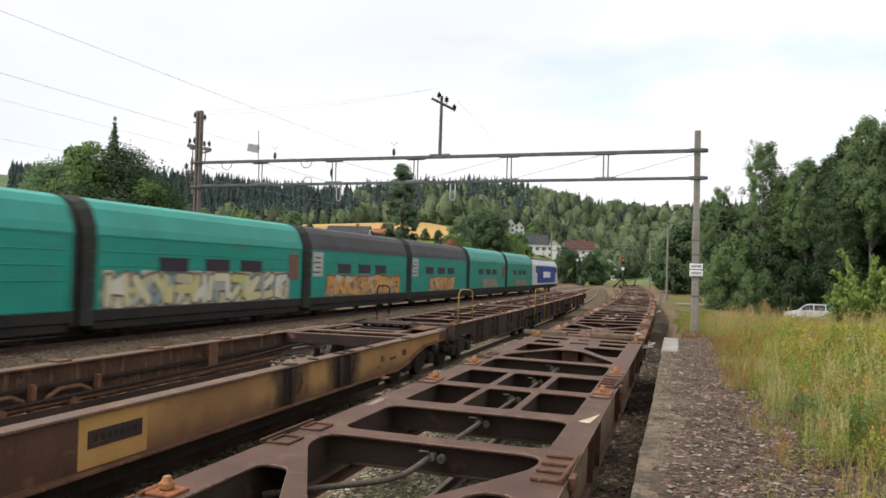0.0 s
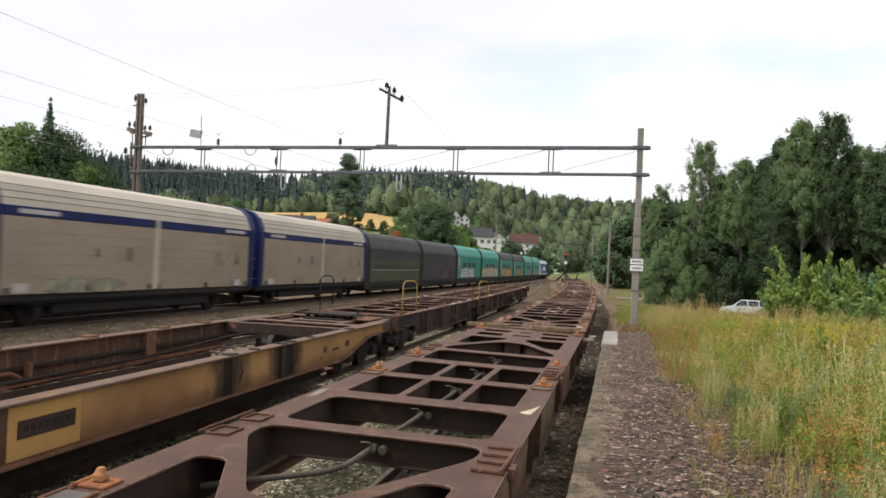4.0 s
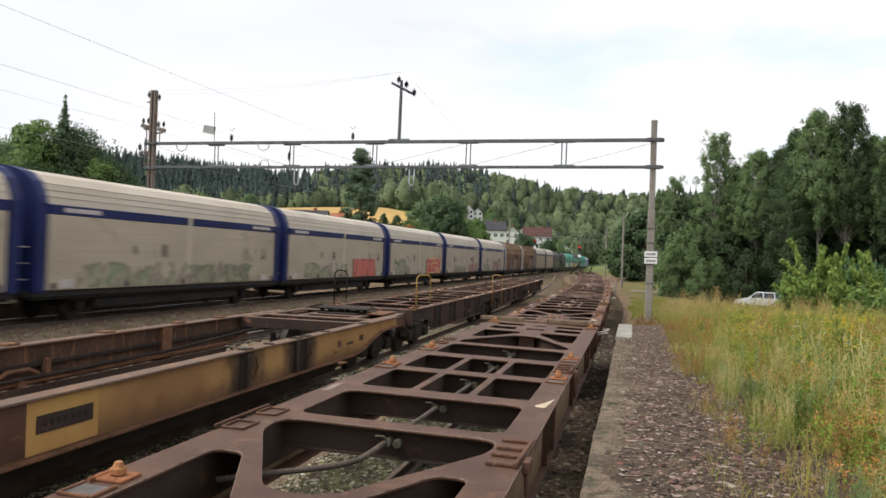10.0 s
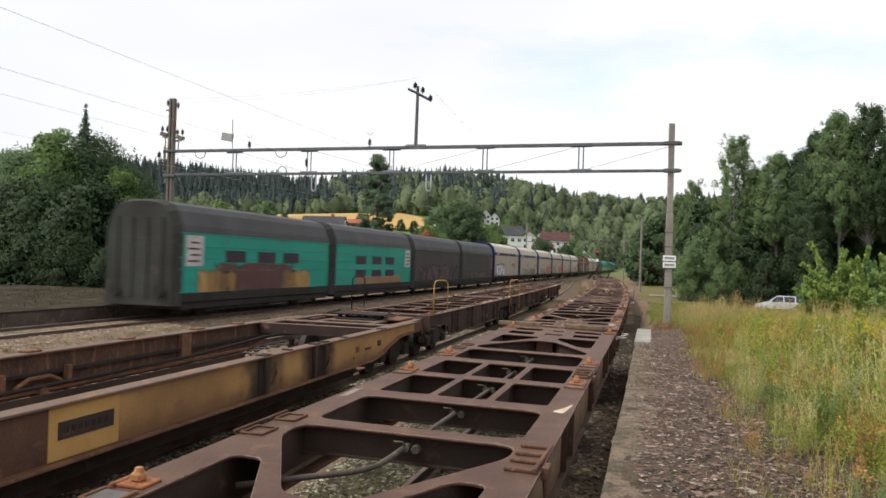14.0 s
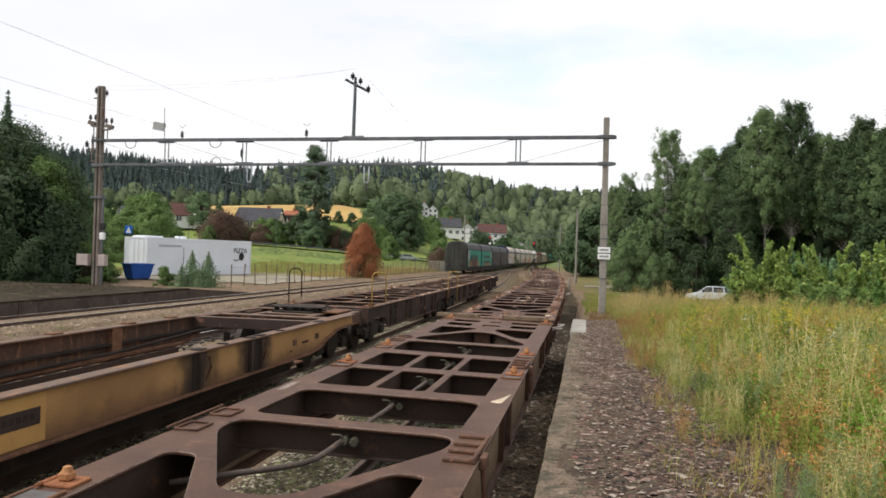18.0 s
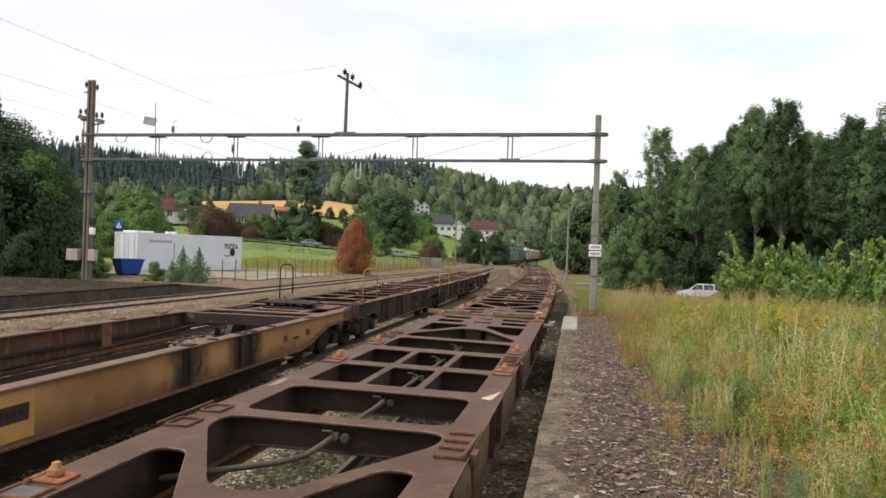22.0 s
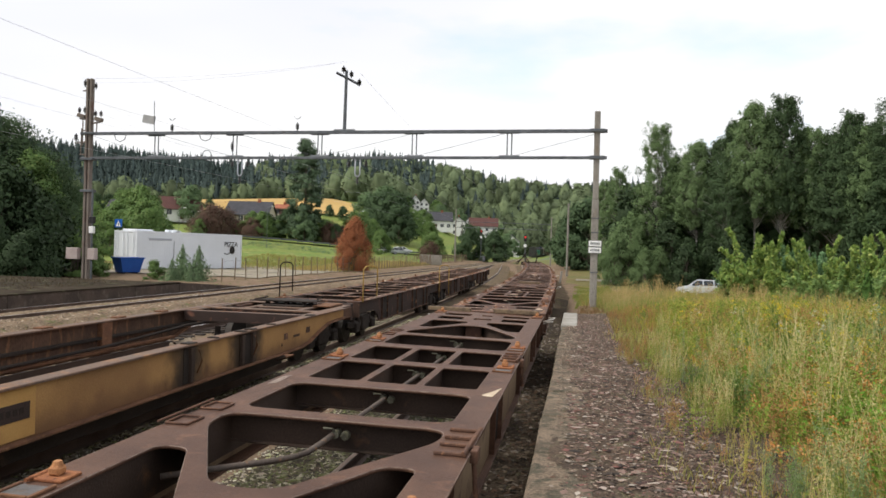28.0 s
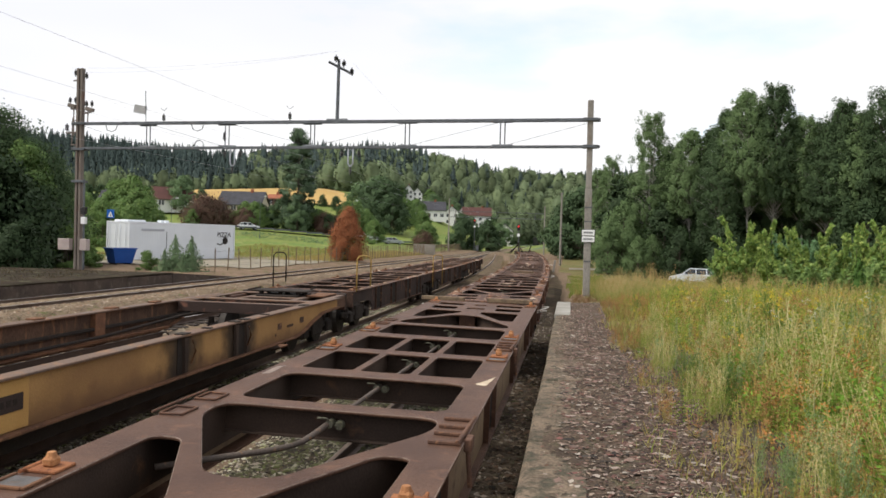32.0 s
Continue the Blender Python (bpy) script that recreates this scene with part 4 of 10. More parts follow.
TRAIN += [
    car_carrier(DARK_BODY, DARK_ROOF, "sooty dark closed car-transporter wagon", 0, None, 5.6, [(-5, 4.5, 1.0, 1.6, G["maroon"])]),
    car_carrier(DARK_BODY, DARK_ROOF, "sooty dark closed car-transporter wagon", 0, None, None, [(-5.5, 5.5, 1.0, 2.2, G["maroon"])]),
    car_carrier(TEAL, DARK_ROOF, DARKTEAL_L, 2, 5.7, None, [(-3.4, 4.4, 0.95, 1.36, G["tan"])]),
    car_carrier(TEAL, DARK_ROOF, "last teal car-transporter wagon with brown spray paint", 2, -5.6, None, [(-4.2, 2.6, 0.95, 2.05, G["brown"]), (-5.4, -2.6, 0.95, 1.8, G["gold"]), (1.2, 4.2, 0.95, 1.75, G["gold"])]),
]
LENGTHS = [13.56] * 8 + [15.56] * 2 + [15.33] * 2 + [15.56] * 6 + [13.56] * 4
LOCO_OB = locomotive()


def train_front(t):
    """Where the first wagon's leading end is at t."""
    return 78.755 + 18.264 * t + 0.0641 * (t - 7) ** 2


def on_main(y):
    return pose(main_x(y), y, RAIL_MAIN, 0, 0, -math.degrees(math.atan2(main_x(y + 4) - main_x(y - 4), 8)))


def motions():
    steps = [0, 1, 2, 3, 4, 5, 6, 7, 8, 9, 10, 11, 12, 13, 14, 15, 16, 17, 18, 19, 20, 22, 24, 26, 28, 30, 32]
    walk(LOCO_OB, [(t, on_main(train_front(t) + 9.7)) for t in steps])
    back = 0.0
    for ob, length in zip(TRAIN, LENGTHS):
        mid = back + length / 2
        walk(ob, [(t, on_main(train_front(t) - mid)) for t in steps])
        back += length
    drive()

# ---- container wagons standing on the sidings ----
TAN = mat("tan_wagon_side", (0.27, 0.19, 0.115), (0.2, 0.13, 0.08), rough=0.75, scale=1.2, fine=40, grain=0.15, stain=(0.1, 0.06, 0.04), stain_at=(0.55, 0.72))
DARKWAG = mat("dark_rusty_wagon_paint", (0.05, 0.032, 0.026), (0.03, 0.021, 0.018), rough=0.75, scale=1.0, fine=40, grain=0.2, stain=(0.2, 0.09, 0.06), stain_at=(0.6, 0.74))
PALE_WOOD = mat("pale_weathered_timber", (0.2, 0.145, 0.09), (0.11, 0.08, 0.055), rough=0.9, scale=3, fine=60, stretch=(0.3, 3, 3))
# Wagon brown darkened: shade inside the frame is put into it, rust stains too
WEB = mat("shade_dark_brown_webs", (0.062, 0.04, 0.029), (0.038, 0.026, 0.02), rough=0.75, scale=1.1, fine=50, grain=0.2, stain=(0.13, 0.065, 0.035), stain_at=(0.62, 0.76))
RUSTY = mat("rusting_brown_deck", (0.105, 0.06, 0.043), (0.055, 0.033, 0.026), rough=0.7, scale=2.0, fine=50, grain=0.36, stain=(0.3, 0.155, 0.095), stain_at=(0.57, 0.68), spec=0.12)
HANDLE = mat("pale_grey_handle_paint", (0.5, 0.48, 0.44), (0.36, 0.33, 0.29), rough=0.6, scale=8, fine=60, stain=(0.2, 0.12, 0.07))
CHIP = mat("bare_pale_patch", (0.55, 0.46, 0.34), (0.42, 0.32, 0.22), rough=0.8, scale=6, fine=60)


def rounded(poly, r, n=4):
    """Polygon with its corners rounded by r."""
    out = []
    k = len(poly)
    for i in range(k):
        p, a, b = Vector(poly[i]), Vector(poly[i - 1]), Vector(poly[(i + 1) % k])
        u, v = (a - p), (b - p)
        d = min(r, u.length * 0.45, v.length * 0.45)
        p0, p1 = p + u.normalized() * d, p + v.normalized() * d
        for j in range(n + 1):
            t = j / n
            out.append(p0 * (1 - t) ** 2 + p * 2 * t * (1 - t) + p1 * t * t)
    return out


def plate(name, outline, holes, z0, z1, material, parent, bevel=0.006):
    """A flat plate with holes, cut from a filled curve."""
    cu = bpy.data.curves.new(name, "CURVE")
    cu.dimensions, cu.fill_mode = "2D", "BOTH"
    cu.extrude = (z1 - z0) / 2 - bevel
    cu.bevel_depth, cu.bevel_resolution = bevel, 0
    for poly in [outline] + holes:
        sp = cu.splines.new("POLY")
        sp.points.add(len(poly) - 1)
        for q, p in zip(sp.points, poly):
            q.co = (p[0], p[1], 0, 1)
        sp.use_cyclic_u = True
    tmp = bpy.data.objects.new(name, cu)
    me = bpy.data.meshes.new_from_object(tmp)
    bpy.data.objects.remove(tmp)
    me.materials.clear()
    me.materials.append(material)
    if bevel > 0.003:
        me.materials.append(WORN)
        for p in me.polygons:
            p.material_index = 1 if 0.2 < p.normal.z < 0.95 else 0
    me.transform(Matrix.Translation((0, 0, (z0 + z1) / 2)))
    ob = new(name, me)
    ob.parent = parent
    return ob


def bogie(t, y):
    for s in (-1, 1):
        bm = bmesh.new()
        box(bm, s * 0.96, s * 1.1, y - 1.3, y + 1.3, 0.42, 0.6, 0.03)
        box(bm, s * 0.94, s * 1.14, y - 0.4, y + 0.4, 0.3, 0.72, 0.03)
        for yy in (y - 0.9, y + 0.9):
            box(bm, s * 0.95, s * 1.16, yy - 0.2, yy + 0.2, 0.3, 0.56, 0.03)
            rod(bm, (s * 1.05, yy - 0.28, 0.5), (s * 1.05, yy - 0.28, 0.75), 0.07)
            rod(bm, (s * 1.05, yy + 0.28, 0.5), (s * 1.05, yy + 0.28, 0.75), 0.07)
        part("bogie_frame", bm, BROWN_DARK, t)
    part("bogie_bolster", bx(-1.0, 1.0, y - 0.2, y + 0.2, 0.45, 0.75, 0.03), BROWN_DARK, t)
    for yy in (y - 0.9, y + 0.9):
        wheelset(t, yy)


PIPE = mat("grey_brown_pipe", (0.105, 0.082, 0.067), (0.07, 0.055, 0.045), rough=0.7, scale=5, fine=60, grain=0.25, stain=(0.22, 0.12, 0.06), stain_at=(0.6, 0.75))
VALVE = mat("mossy_grey_casting", (0.12, 0.115, 0.085), (0.075, 0.07, 0.05), rough=0.9, scale=8, fine=70, grain=0.35, stain=(0.1, 0.1, 0.05), stain_at=(0.55, 0.7))
KNOB = mat("ochre_pin_head", (0.42, 0.2, 0.085), (0.28, 0.125, 0.055), rough=0.75, scale=14, fine=140, grain=0.25, stain=(0.25, 0.11, 0.05), stain_at=(0.6, 0.75))
SCUFFED = mat("scuffed_pocket_steel", (0.15, 0.14, 0.135), (0.09, 0.084, 0.08), rough=0.6, metal=0.3, scale=6, fine=80, stain=(0.12, 0.09, 0.07), stain_at=(0.52, 0.66))


def spigot(t, x, y, z, flip=1, orange=True):
    """Hinged container pin on its base plate."""
    m = RUST if orange else RUST_DARK
    bm = bmesh.new()
    box(bm, x - 0.1, x + 0.1, y - 0.11, y + 0.11, z, z + 0.02, 0.005)
    box(bm, x + 0.08 * flip, x + 0.12 * flip, y - 0.11, y + 0.11, z - 0.02, z + 0.03, 0.008)
    rod(bm, (x + 0.1 * flip, y - 0.16, z + 0.02), (x + 0.1 * flip, y + 0.16, z + 0.02), 0.013)
    b = part("container_pin", bm, m, t, "rusty orange container pin")
    bm = bmesh.new()
    box(bm, x - 0.04, x + 0.04, y - 0.046, y + 0.046, z + 0.02, z + 0.08, 0.014)
    rod(bm, (x, y, z + 0.075), (x, y, z + 0.108), 0.038, 0.026, 8)
    part("knob", bm, KNOB if orange else m, b, "ochre rounded pin head" if orange else "")
    part("pocket_plate", bx(x - 0.1, x + 0.1, y - 0.4, y - 0.19, z + 0.002, z + 0.008, 0.002), SCUFFED if orange else m, b)
    for a, c in ((-0.125, -0.1), (0.1, 0.125)):
        part("pocket_rim", bx(x + a, x + c, y - 0.42, y - 0.17, z + 0.001, z + 0.02, 0.004), RUST_DARK, b)
    part("pocket_rim", bx(x - 0.1, x + 0.1, y - 0.425, y - 0.4, z + 0.001, z + 0.02, 0.004), RUST_DARK, b)


CLAMP = mat("dull_rusty_clamp", (0.14, 0.072, 0.045), (0.085, 0.047, 0.034), rough=0.8, scale=7, fine=80, grain=0.3, stain=(0.24, 0.12, 0.065), stain_at=(0.58, 0.7))


def ladder_clamp(t, x, y, z, s):
    """Folded retaining clamp: bars with a hinge rod over the sill's edge."""
    bm = bmesh.new()
    rod(bm, (x + s * 0.1, y - 0.46, z + 0.03), (x + s * 0.13, y + 0.4, z + 0.035), 0.018)
    c = part("folded_clamp", bm, CLAMP, t)
    for k in range(4):
        yy = y - 0.42 + k * 0.26 + 0.02 * (k % 2)
        part("clamp_bar", bx(x - 0.13, x + 0.12, yy - 0.02, yy + 0.02, z + 0.001, z + 0.028, 0.006), CLAMP, c)
    part("clamp_lever", bar((x + s * 0.14, y - 0.2, z + 0.02), (x + s * 0.19, y - 0.28, z - 0.35), 0.02), CLAMP, c)
    part("clamp_hinge", bx(x + s * 0.13, x + s * 0.19, y - 0.3, y - 0.12, z - 0.08, z + 0.02, 0.008), CLAMP, c)


def loop_clamp(t, x, y, z):
    c = part("folded_clamp", bar((x - 0.13, y - 0.2, z + 0.03), (x - 0.13, y + 0.8, z + 0.03), 0.011), CLAMP, t)
    for d in (0.0, 0.62):
        q = [(x - 0.095, y + d - 0.145), (x + 0.095, y + d - 0.145), (x + 0.095, y + d + 0.145), (x - 0.095, y + d + 0.145), (x - 0.095, y + d - 0.13)]
        part("clamp_loop", pipe([(a, b, z + 0.012) for a, b in q], 0.011, 6), CLAMP, c)


def container_wagon(label, paint, half=8.9, near=False, side=None, deep=0.55, pins=(-5.8, 0.2, 2.4, 8.6), orange=True, belly=False):
    """Skeletal container wagon: pierced top frame on deep sills."""
    t = thing("container_wagon", Matrix.Identity(4), label, "freight wagon", "container wagons on the sidings")
    Z = 1.18
    holes, beams = [], []
    R = 0.14
    full = half > 8
    if full:
        for s in (-1, 1):
            xs = ((-0.98, -0.37), (-0.29, 0.29), (0.37, 0.98))
            for a, b in xs:
                holes.append(rounded([(a, s * 0.14), (b, s * 0.14), (b, s * 1.58), (a, s * 1.58)], 0.09))
            holes.append(rounded([(-0.98, s * 1.93), (0.98, s * 1.93), (0.98, s * 3.35), (-0.98, s * 3.35)], 0.2))
            holes.append(rounded([(-0.98, s * 3.6), (0.98, s * 3.6), (0.98, s * 4.05), (0.22, s * 5.62), (-0.22, s * 5.62), (-0.98, s * 4.05)], 0.3, 6))
            for d in (-1, 1):
                holes.append(rounded([(d * 0.98, s * 4.85), (d * 0.74, s * 4.85), (d * 0.2, s * 6.1), (d * 0.2, s * 6.5), (d * 0.98, s * 6.5)], 0.12))
                holes.append(rounded([(d * 0.98, s * 6.85), (d * 0.42, s * 6.85), (d * 0.42, s * 7.55), (d * 0.98, s * 7.55)], 0.1))
                holes.append(rounded([(d * 0.98, s * 7.85), (d * 0.36, s * 7.85), (d * 0.36, s * 8.45), (d * 0.98, s * 8.45)], 0.1))
            holes.append(rounded([(-0.2, s * 6.95), (0.2, s * 6.95), (0.2, s * 7.4), (-0.2, s * 7.4)], 0.08))
            holes.append(rounded([(-0.14, s * 7.95), (0.14, s * 7.95), (0.14, s * 8.3), (-0.14, s * 8.3)], 0.06))
            beams += [s * 1.75, s * 3.47, s * 6.68, s * 7.7]
        beams.append(0.0)
    else:
        n = int((half * 2 - 1.2) / 1.75)
        for k in range(n):
            y0 = -half + 0.6 + k * (2 * half - 1.2) / n
            y1 = y0 + (2 * half - 1.2) / n - 0.17
            for a, b in (((-1.06, -0.09), (0.09, 1.06)) if k % 2 else ((-1.06, 1.06),)):
                holes.append(rounded([(a, y0), (b, y0), (b, y1), (a, y1)], 0.16))
            beams.append(y1 + 0.085)
    E = 1.27
    plate("deck_frame", [(-E, -half), (E, -half), (E, half), (-E, half)], holes, Z - 0.028, Z, paint, t)
    deep_b = 0.27 if full else 0.36
    for y in beams:
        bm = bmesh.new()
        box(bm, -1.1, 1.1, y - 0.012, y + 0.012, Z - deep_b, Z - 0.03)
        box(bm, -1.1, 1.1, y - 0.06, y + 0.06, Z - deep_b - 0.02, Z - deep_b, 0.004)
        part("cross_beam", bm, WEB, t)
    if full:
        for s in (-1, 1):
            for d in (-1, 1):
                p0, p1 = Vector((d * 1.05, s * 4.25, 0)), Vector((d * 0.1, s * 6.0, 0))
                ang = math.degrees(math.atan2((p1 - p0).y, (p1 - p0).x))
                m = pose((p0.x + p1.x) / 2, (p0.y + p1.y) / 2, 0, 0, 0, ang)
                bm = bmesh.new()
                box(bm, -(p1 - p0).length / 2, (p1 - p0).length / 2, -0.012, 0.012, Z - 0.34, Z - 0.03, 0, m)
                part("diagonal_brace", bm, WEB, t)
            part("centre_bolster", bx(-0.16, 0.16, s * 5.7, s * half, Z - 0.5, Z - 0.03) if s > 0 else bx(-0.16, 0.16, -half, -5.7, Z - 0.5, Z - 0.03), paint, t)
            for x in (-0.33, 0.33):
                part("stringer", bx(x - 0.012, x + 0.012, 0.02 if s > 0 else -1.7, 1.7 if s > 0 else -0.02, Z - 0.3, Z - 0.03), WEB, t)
    zb = Z - deep
    for s in (-1, 1):
        if belly:
            bm = bmesh.new()
            e, m_ = half - 0.02, half - 2.6
            prof = [(-e, Z - 0.34), (-m_ - 0.7, Z - 0.36), (-m_ - 0.25, Z - 0.46), (-m_, zb), (m_, zb), (m_ + 0.25, Z - 0.46), (m_ + 0.7, Z - 0.36), (e, Z - 0.34), (e, Z - 0.03), (-e, Z - 0.03)]
            a = [bm.verts.new((s * 1.19 - 0.012, y, z)) for y, z in prof]
            b = [bm.verts.new((s * 1.19 + 0.012, y, z)) for y, z in prof]
            bm.faces.new(a)
            bm.faces.new(b[::-1])
            for k in range(len(prof)):
                bm.faces.new((a[k], a[(k + 1) % len(prof)], b[(k + 1) % len(prof)], b[k]))
            bmesh.ops.recalc_face_normals(bm, faces=bm.faces)
            web = part("sill_web", bm, side or paint, t, "fish-bellied dark side web")
        else:
            web = part("sill_web", bx(s * 1.19 - 0.012, s * 1.19 + 0.012, -half + 0.02, half - 0.02, zb, Z - 0.03), side or paint, t)
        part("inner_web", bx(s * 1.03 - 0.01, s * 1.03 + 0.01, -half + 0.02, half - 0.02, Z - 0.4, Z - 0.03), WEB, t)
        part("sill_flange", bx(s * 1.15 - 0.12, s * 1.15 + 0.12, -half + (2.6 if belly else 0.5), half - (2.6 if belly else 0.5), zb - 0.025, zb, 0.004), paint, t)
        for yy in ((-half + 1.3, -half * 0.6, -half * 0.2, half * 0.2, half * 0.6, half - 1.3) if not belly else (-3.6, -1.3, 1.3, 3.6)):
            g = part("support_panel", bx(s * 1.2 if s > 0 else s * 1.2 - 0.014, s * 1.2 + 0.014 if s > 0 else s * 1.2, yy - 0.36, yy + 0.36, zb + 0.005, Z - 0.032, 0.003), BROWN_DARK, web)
            for d in (-0.36, 0.36):
                part("stiffener", bx(min(s * 1.2, s * 1.26), max(s * 1.2, s * 1.26), yy + d - 0.012, yy + d + 0.012, zb, Z - 0.03), paint, g)
    for s in (-1, 1):
        part("headstock", bx(-1.27, 1.27, s * half - 0.03 if s > 0 else -half - 0.06, s * half + 0.06 if s > 0 else -half + 0.03, 0.75, Z + 0.003, 0.01), paint, t)
        for d in (-1, 1):
            bm = bmesh.new()
            rod(bm, (d * 0.875, s * (half + 0.06), 1.0), (d * 0.875, s * (half + 0.2), 1.0), 0.09)
            rod(bm, (d * 0.875, s * (half + 0.2), 1.0), (d * 0.875, s * (half + 0.25), 1.0), 0.2, None, 14)
            part("buffer", bm, BROWN_DARK, t)
        bogie(t, s * (half - 1.25))
        if full:
            for d in (-1, 1):
                e = s * half
                part("uncoupling_handle", pipe([(d * 0.7, e + s * 0.1, 0.98), (d * 1.25, e + s * 0.12, 1.0), (d * 1.46, e + s * 0.06, 1.06), (d * 1.5, e - s * 0.1, 1.08), (d * 1.34, e - s * 0.16, 1.06)], 0.017, 6), HANDLE, t, "pale grey uncoupling handle")
    for y in pins:
        for d in (-1, 1):
            spigot(t, d * 1.13, y, Z, d, orange)
    if full:
        # brake pipe and its round flanges
        part("brake_pipe", pipe([(-0.95, -4.85, 0.94), (-0.8, -4.74, 0.955), (-0.55, -4.52, 0.965), (-0.3, -4.3, 0.975), (-0.17, -4.16, 0.985), (-0.1, -4.05, 1.0), (-0.05, -3.85, 1.03), (0.0, -3.5, 1.07)], 0.026), PIPE, t)
        part("brake_pipe", pipe([(0.0, -3.45, 1.07), (0.02, -1.8, 1.06), (0.05, 0.5, 1.05), (0.08, 3.4, 1.05)], 0.024), PIPE, t)
        for y in (-3.58, -1.86, -0.11, 1.63, 3.36):
            bm = bmesh.new()
            rod(bm, (0.085, y - 0.03, 1.05), (0.085, y + 0.03, 1.05), 0.04, None, 12)
            g = part("pipe_flange", bm, VALVE, t, "mossy grey round flange")
            part("boss", bar((0.0, y - 0.06, 1.06), (0.0, y + 0.06, 1.06), 0.036, None, 10), VALVE, g)
            for a in range(6):
                part("bolt", bar((0.085 + 0.027 * math.cos(a * 1.047), y - 0.045, 1.05 + 0.027 * math.sin(a * 1.047)), (0.085 + 0.027 * math.cos(a * 1.047), y - 0.03, 1.05 + 0.027 * math.sin(a * 1.047)), 0.008, None, 6), VALVE, g)
            part("cock_handle", pipe([(0.0, y - 0.05, 1.09), (-0.02, y - 0.07, 1.115), (-0.09, y - 0.1, 1.12)], 0.009, 6), VALVE, g)
        part("air_reservoir", bar((0.55, 1.9, 0.72), (0.55, 3.1, 0.72), 0.16, None, 14), BROWN_DARK, t)
        loop_clamp(t, -1.16, -4.1, Z)
        ladder_clamp(t, 1.14, -4.0, Z, 1)
        ladder_clamp(t, 1.14, 1.2, Z, 1)
        loop_clamp(t, -1.16, 3.2, Z)
        plate("bare_patch", rounded([(-1.21, -2.2), (-1.13, -2.15), (-1.15, -1.55), (-1.22, -1.7)], 0.03), [], Z + 0.0005, Z + 0.003, WORN, t, 0.0005)
        plate("bare_patch", rounded([(1.06, -1.9), (1.19, -1.95), (1.24, -1.35), (1.17, -1.6)], 0.05), [], Z + 0.0005, Z + 0.004, CHIP, t, 0.0005)
    return t


first = container_wagon("brown skeletal container wagon with orange rusty pins", BROWN, side=TAN)
tilt = Matrix.Translation((0, 0, 1.18)) @ pose(0, 0, 0, 0, 1.05, 0) @ Matrix.Translation((0, 0, -1.18))


def on_siding(x, y):
    return pose(x + siding_off(y), y, 0, 0, 0, -math.degrees(math.atan((siding_off(y + 6) - siding_off(y - 6)) / 12)))


later = container_wagon("brown skeletal container wagon with dull rusty pins", RUSTY, side=TAN, orange=False)
for k in range(2, 6):
    copy_thing(later, on_siding(1.13, 5.8 + 18.4 * k))
later.matrix_world = on_siding(1.13, 24.2)
first.matrix_world = pose(1.13, 5.8, 0) @ tilt
# pale timber chocks lying across the wagon joint
for x, y, r in ((1.75, 14.75, 84), (0.1, 14.9, 80), (1.2, 33.2, 70)):
    tb = link("timber_beam", bx(-0.06, 0.06, -0.55, 0.55, 0, 0.1, 0.012), PALE_WOOD)
    tb.matrix_world = pose(x + siding_off(y), y, 1.184, 0, 0, r)
    tagged(tb, "pale weathered timber beam lying on the wagon", "timber beam")

OLDRUST = mat("dark_scabby_deck", (0.1, 0.058, 0.042), (0.045, 0.029, 0.023), rough=0.75, scale=2.2, fine=45, grain=0.4, stain=(0.27, 0.14, 0.08), stain_at=(0.55, 0.66), spec=0.12)
second = container_wagon("dark rusty skeletal container wagon", OLDRUST, side=DARKWAG, belly=True, half=6.85, deep=0.72, pins=(-6.2, 0.0, 6.2), orange=False)
second.matrix_world = on_siding(-3.98, 23.6)
copy_thing(second, on_siding(-3.98, 37.9))
copy_thing(second, on_siding(-3.98, 52.2))


sr = np.random.default_rng(171)


def on_decks(n):
    k = sr.integers(0, 2, n)
    y = np.where(k == 0, 15.2 + 60 * sr.random(n), 17.2 + 42 * sr.random(n))
    rel = np.where(sr.random(n) < 0.8, np.sign(sr.random(n) - 0.5) * (1.04 + 0.2 * sr.random(n)), sr.uniform(-0.12, 0.12, n))
    x = np.where(k == 0, 1.13, -3.98) + np.array([siding_off(v) for v in y]) + rel
    return np.stack([x, y, np.full(n, 1.19)], -1)


def hoop(name, m, h, w, label, material, category="handrail"):
    t = link(name, pipe([(0, 0, 0), (0, 0, h - 0.1), (0, 0.06, h - 0.02), (0, 0.14, h), (0, w - 0.14, h), (0, w - 0.06, h - 0.02), (0, w, h - 0.1), (0, w, 0.15)], 0.019, 8), material)
    t.matrix_world = m
    return tagged(t, label, category)


HAND = mat("ochre_handrail_paint", (0.42, 0.27, 0.06), (0.3, 0.19, 0.06), rough=0.6, scale=4, fine=50, stain=(0.2, 0.09, 0.04))
hoop("handrail", pose(-2.62, 16.75, 1.18, 0, 0, -35), 0.98, 0.5, "ochre hoop handrail standing on the dark wagon", HAND)
hoop("handrail", pose(-2.85, 30.35, 0.55, 0, 0, -35), 1.42, 0.6, "ochre hoop handrail on the wagon end", HAND)
hoop("handrail", pose(-5.35, 17.6, 1.18, 0, 0, -70), 1.0, 0.36, "dark steel hoop handrail on the wagon end", BROWN_DARK)


SILL_TOP = mat("rubbed_rusty_sill", (0.14, 0.1, 0.078), (0.15, 0.088, 0.058), spec=0.14, rough=0.65, scale=1.6, fine=60, grain=0.25, stain=(0.24, 0.13, 0.07), stain_at=(0.55, 0.7), stretch=(1, 0.6, 1))
BRACKETS = ((-1.4, 0.5), (6.45, 0.36), (8.55, 0.62))


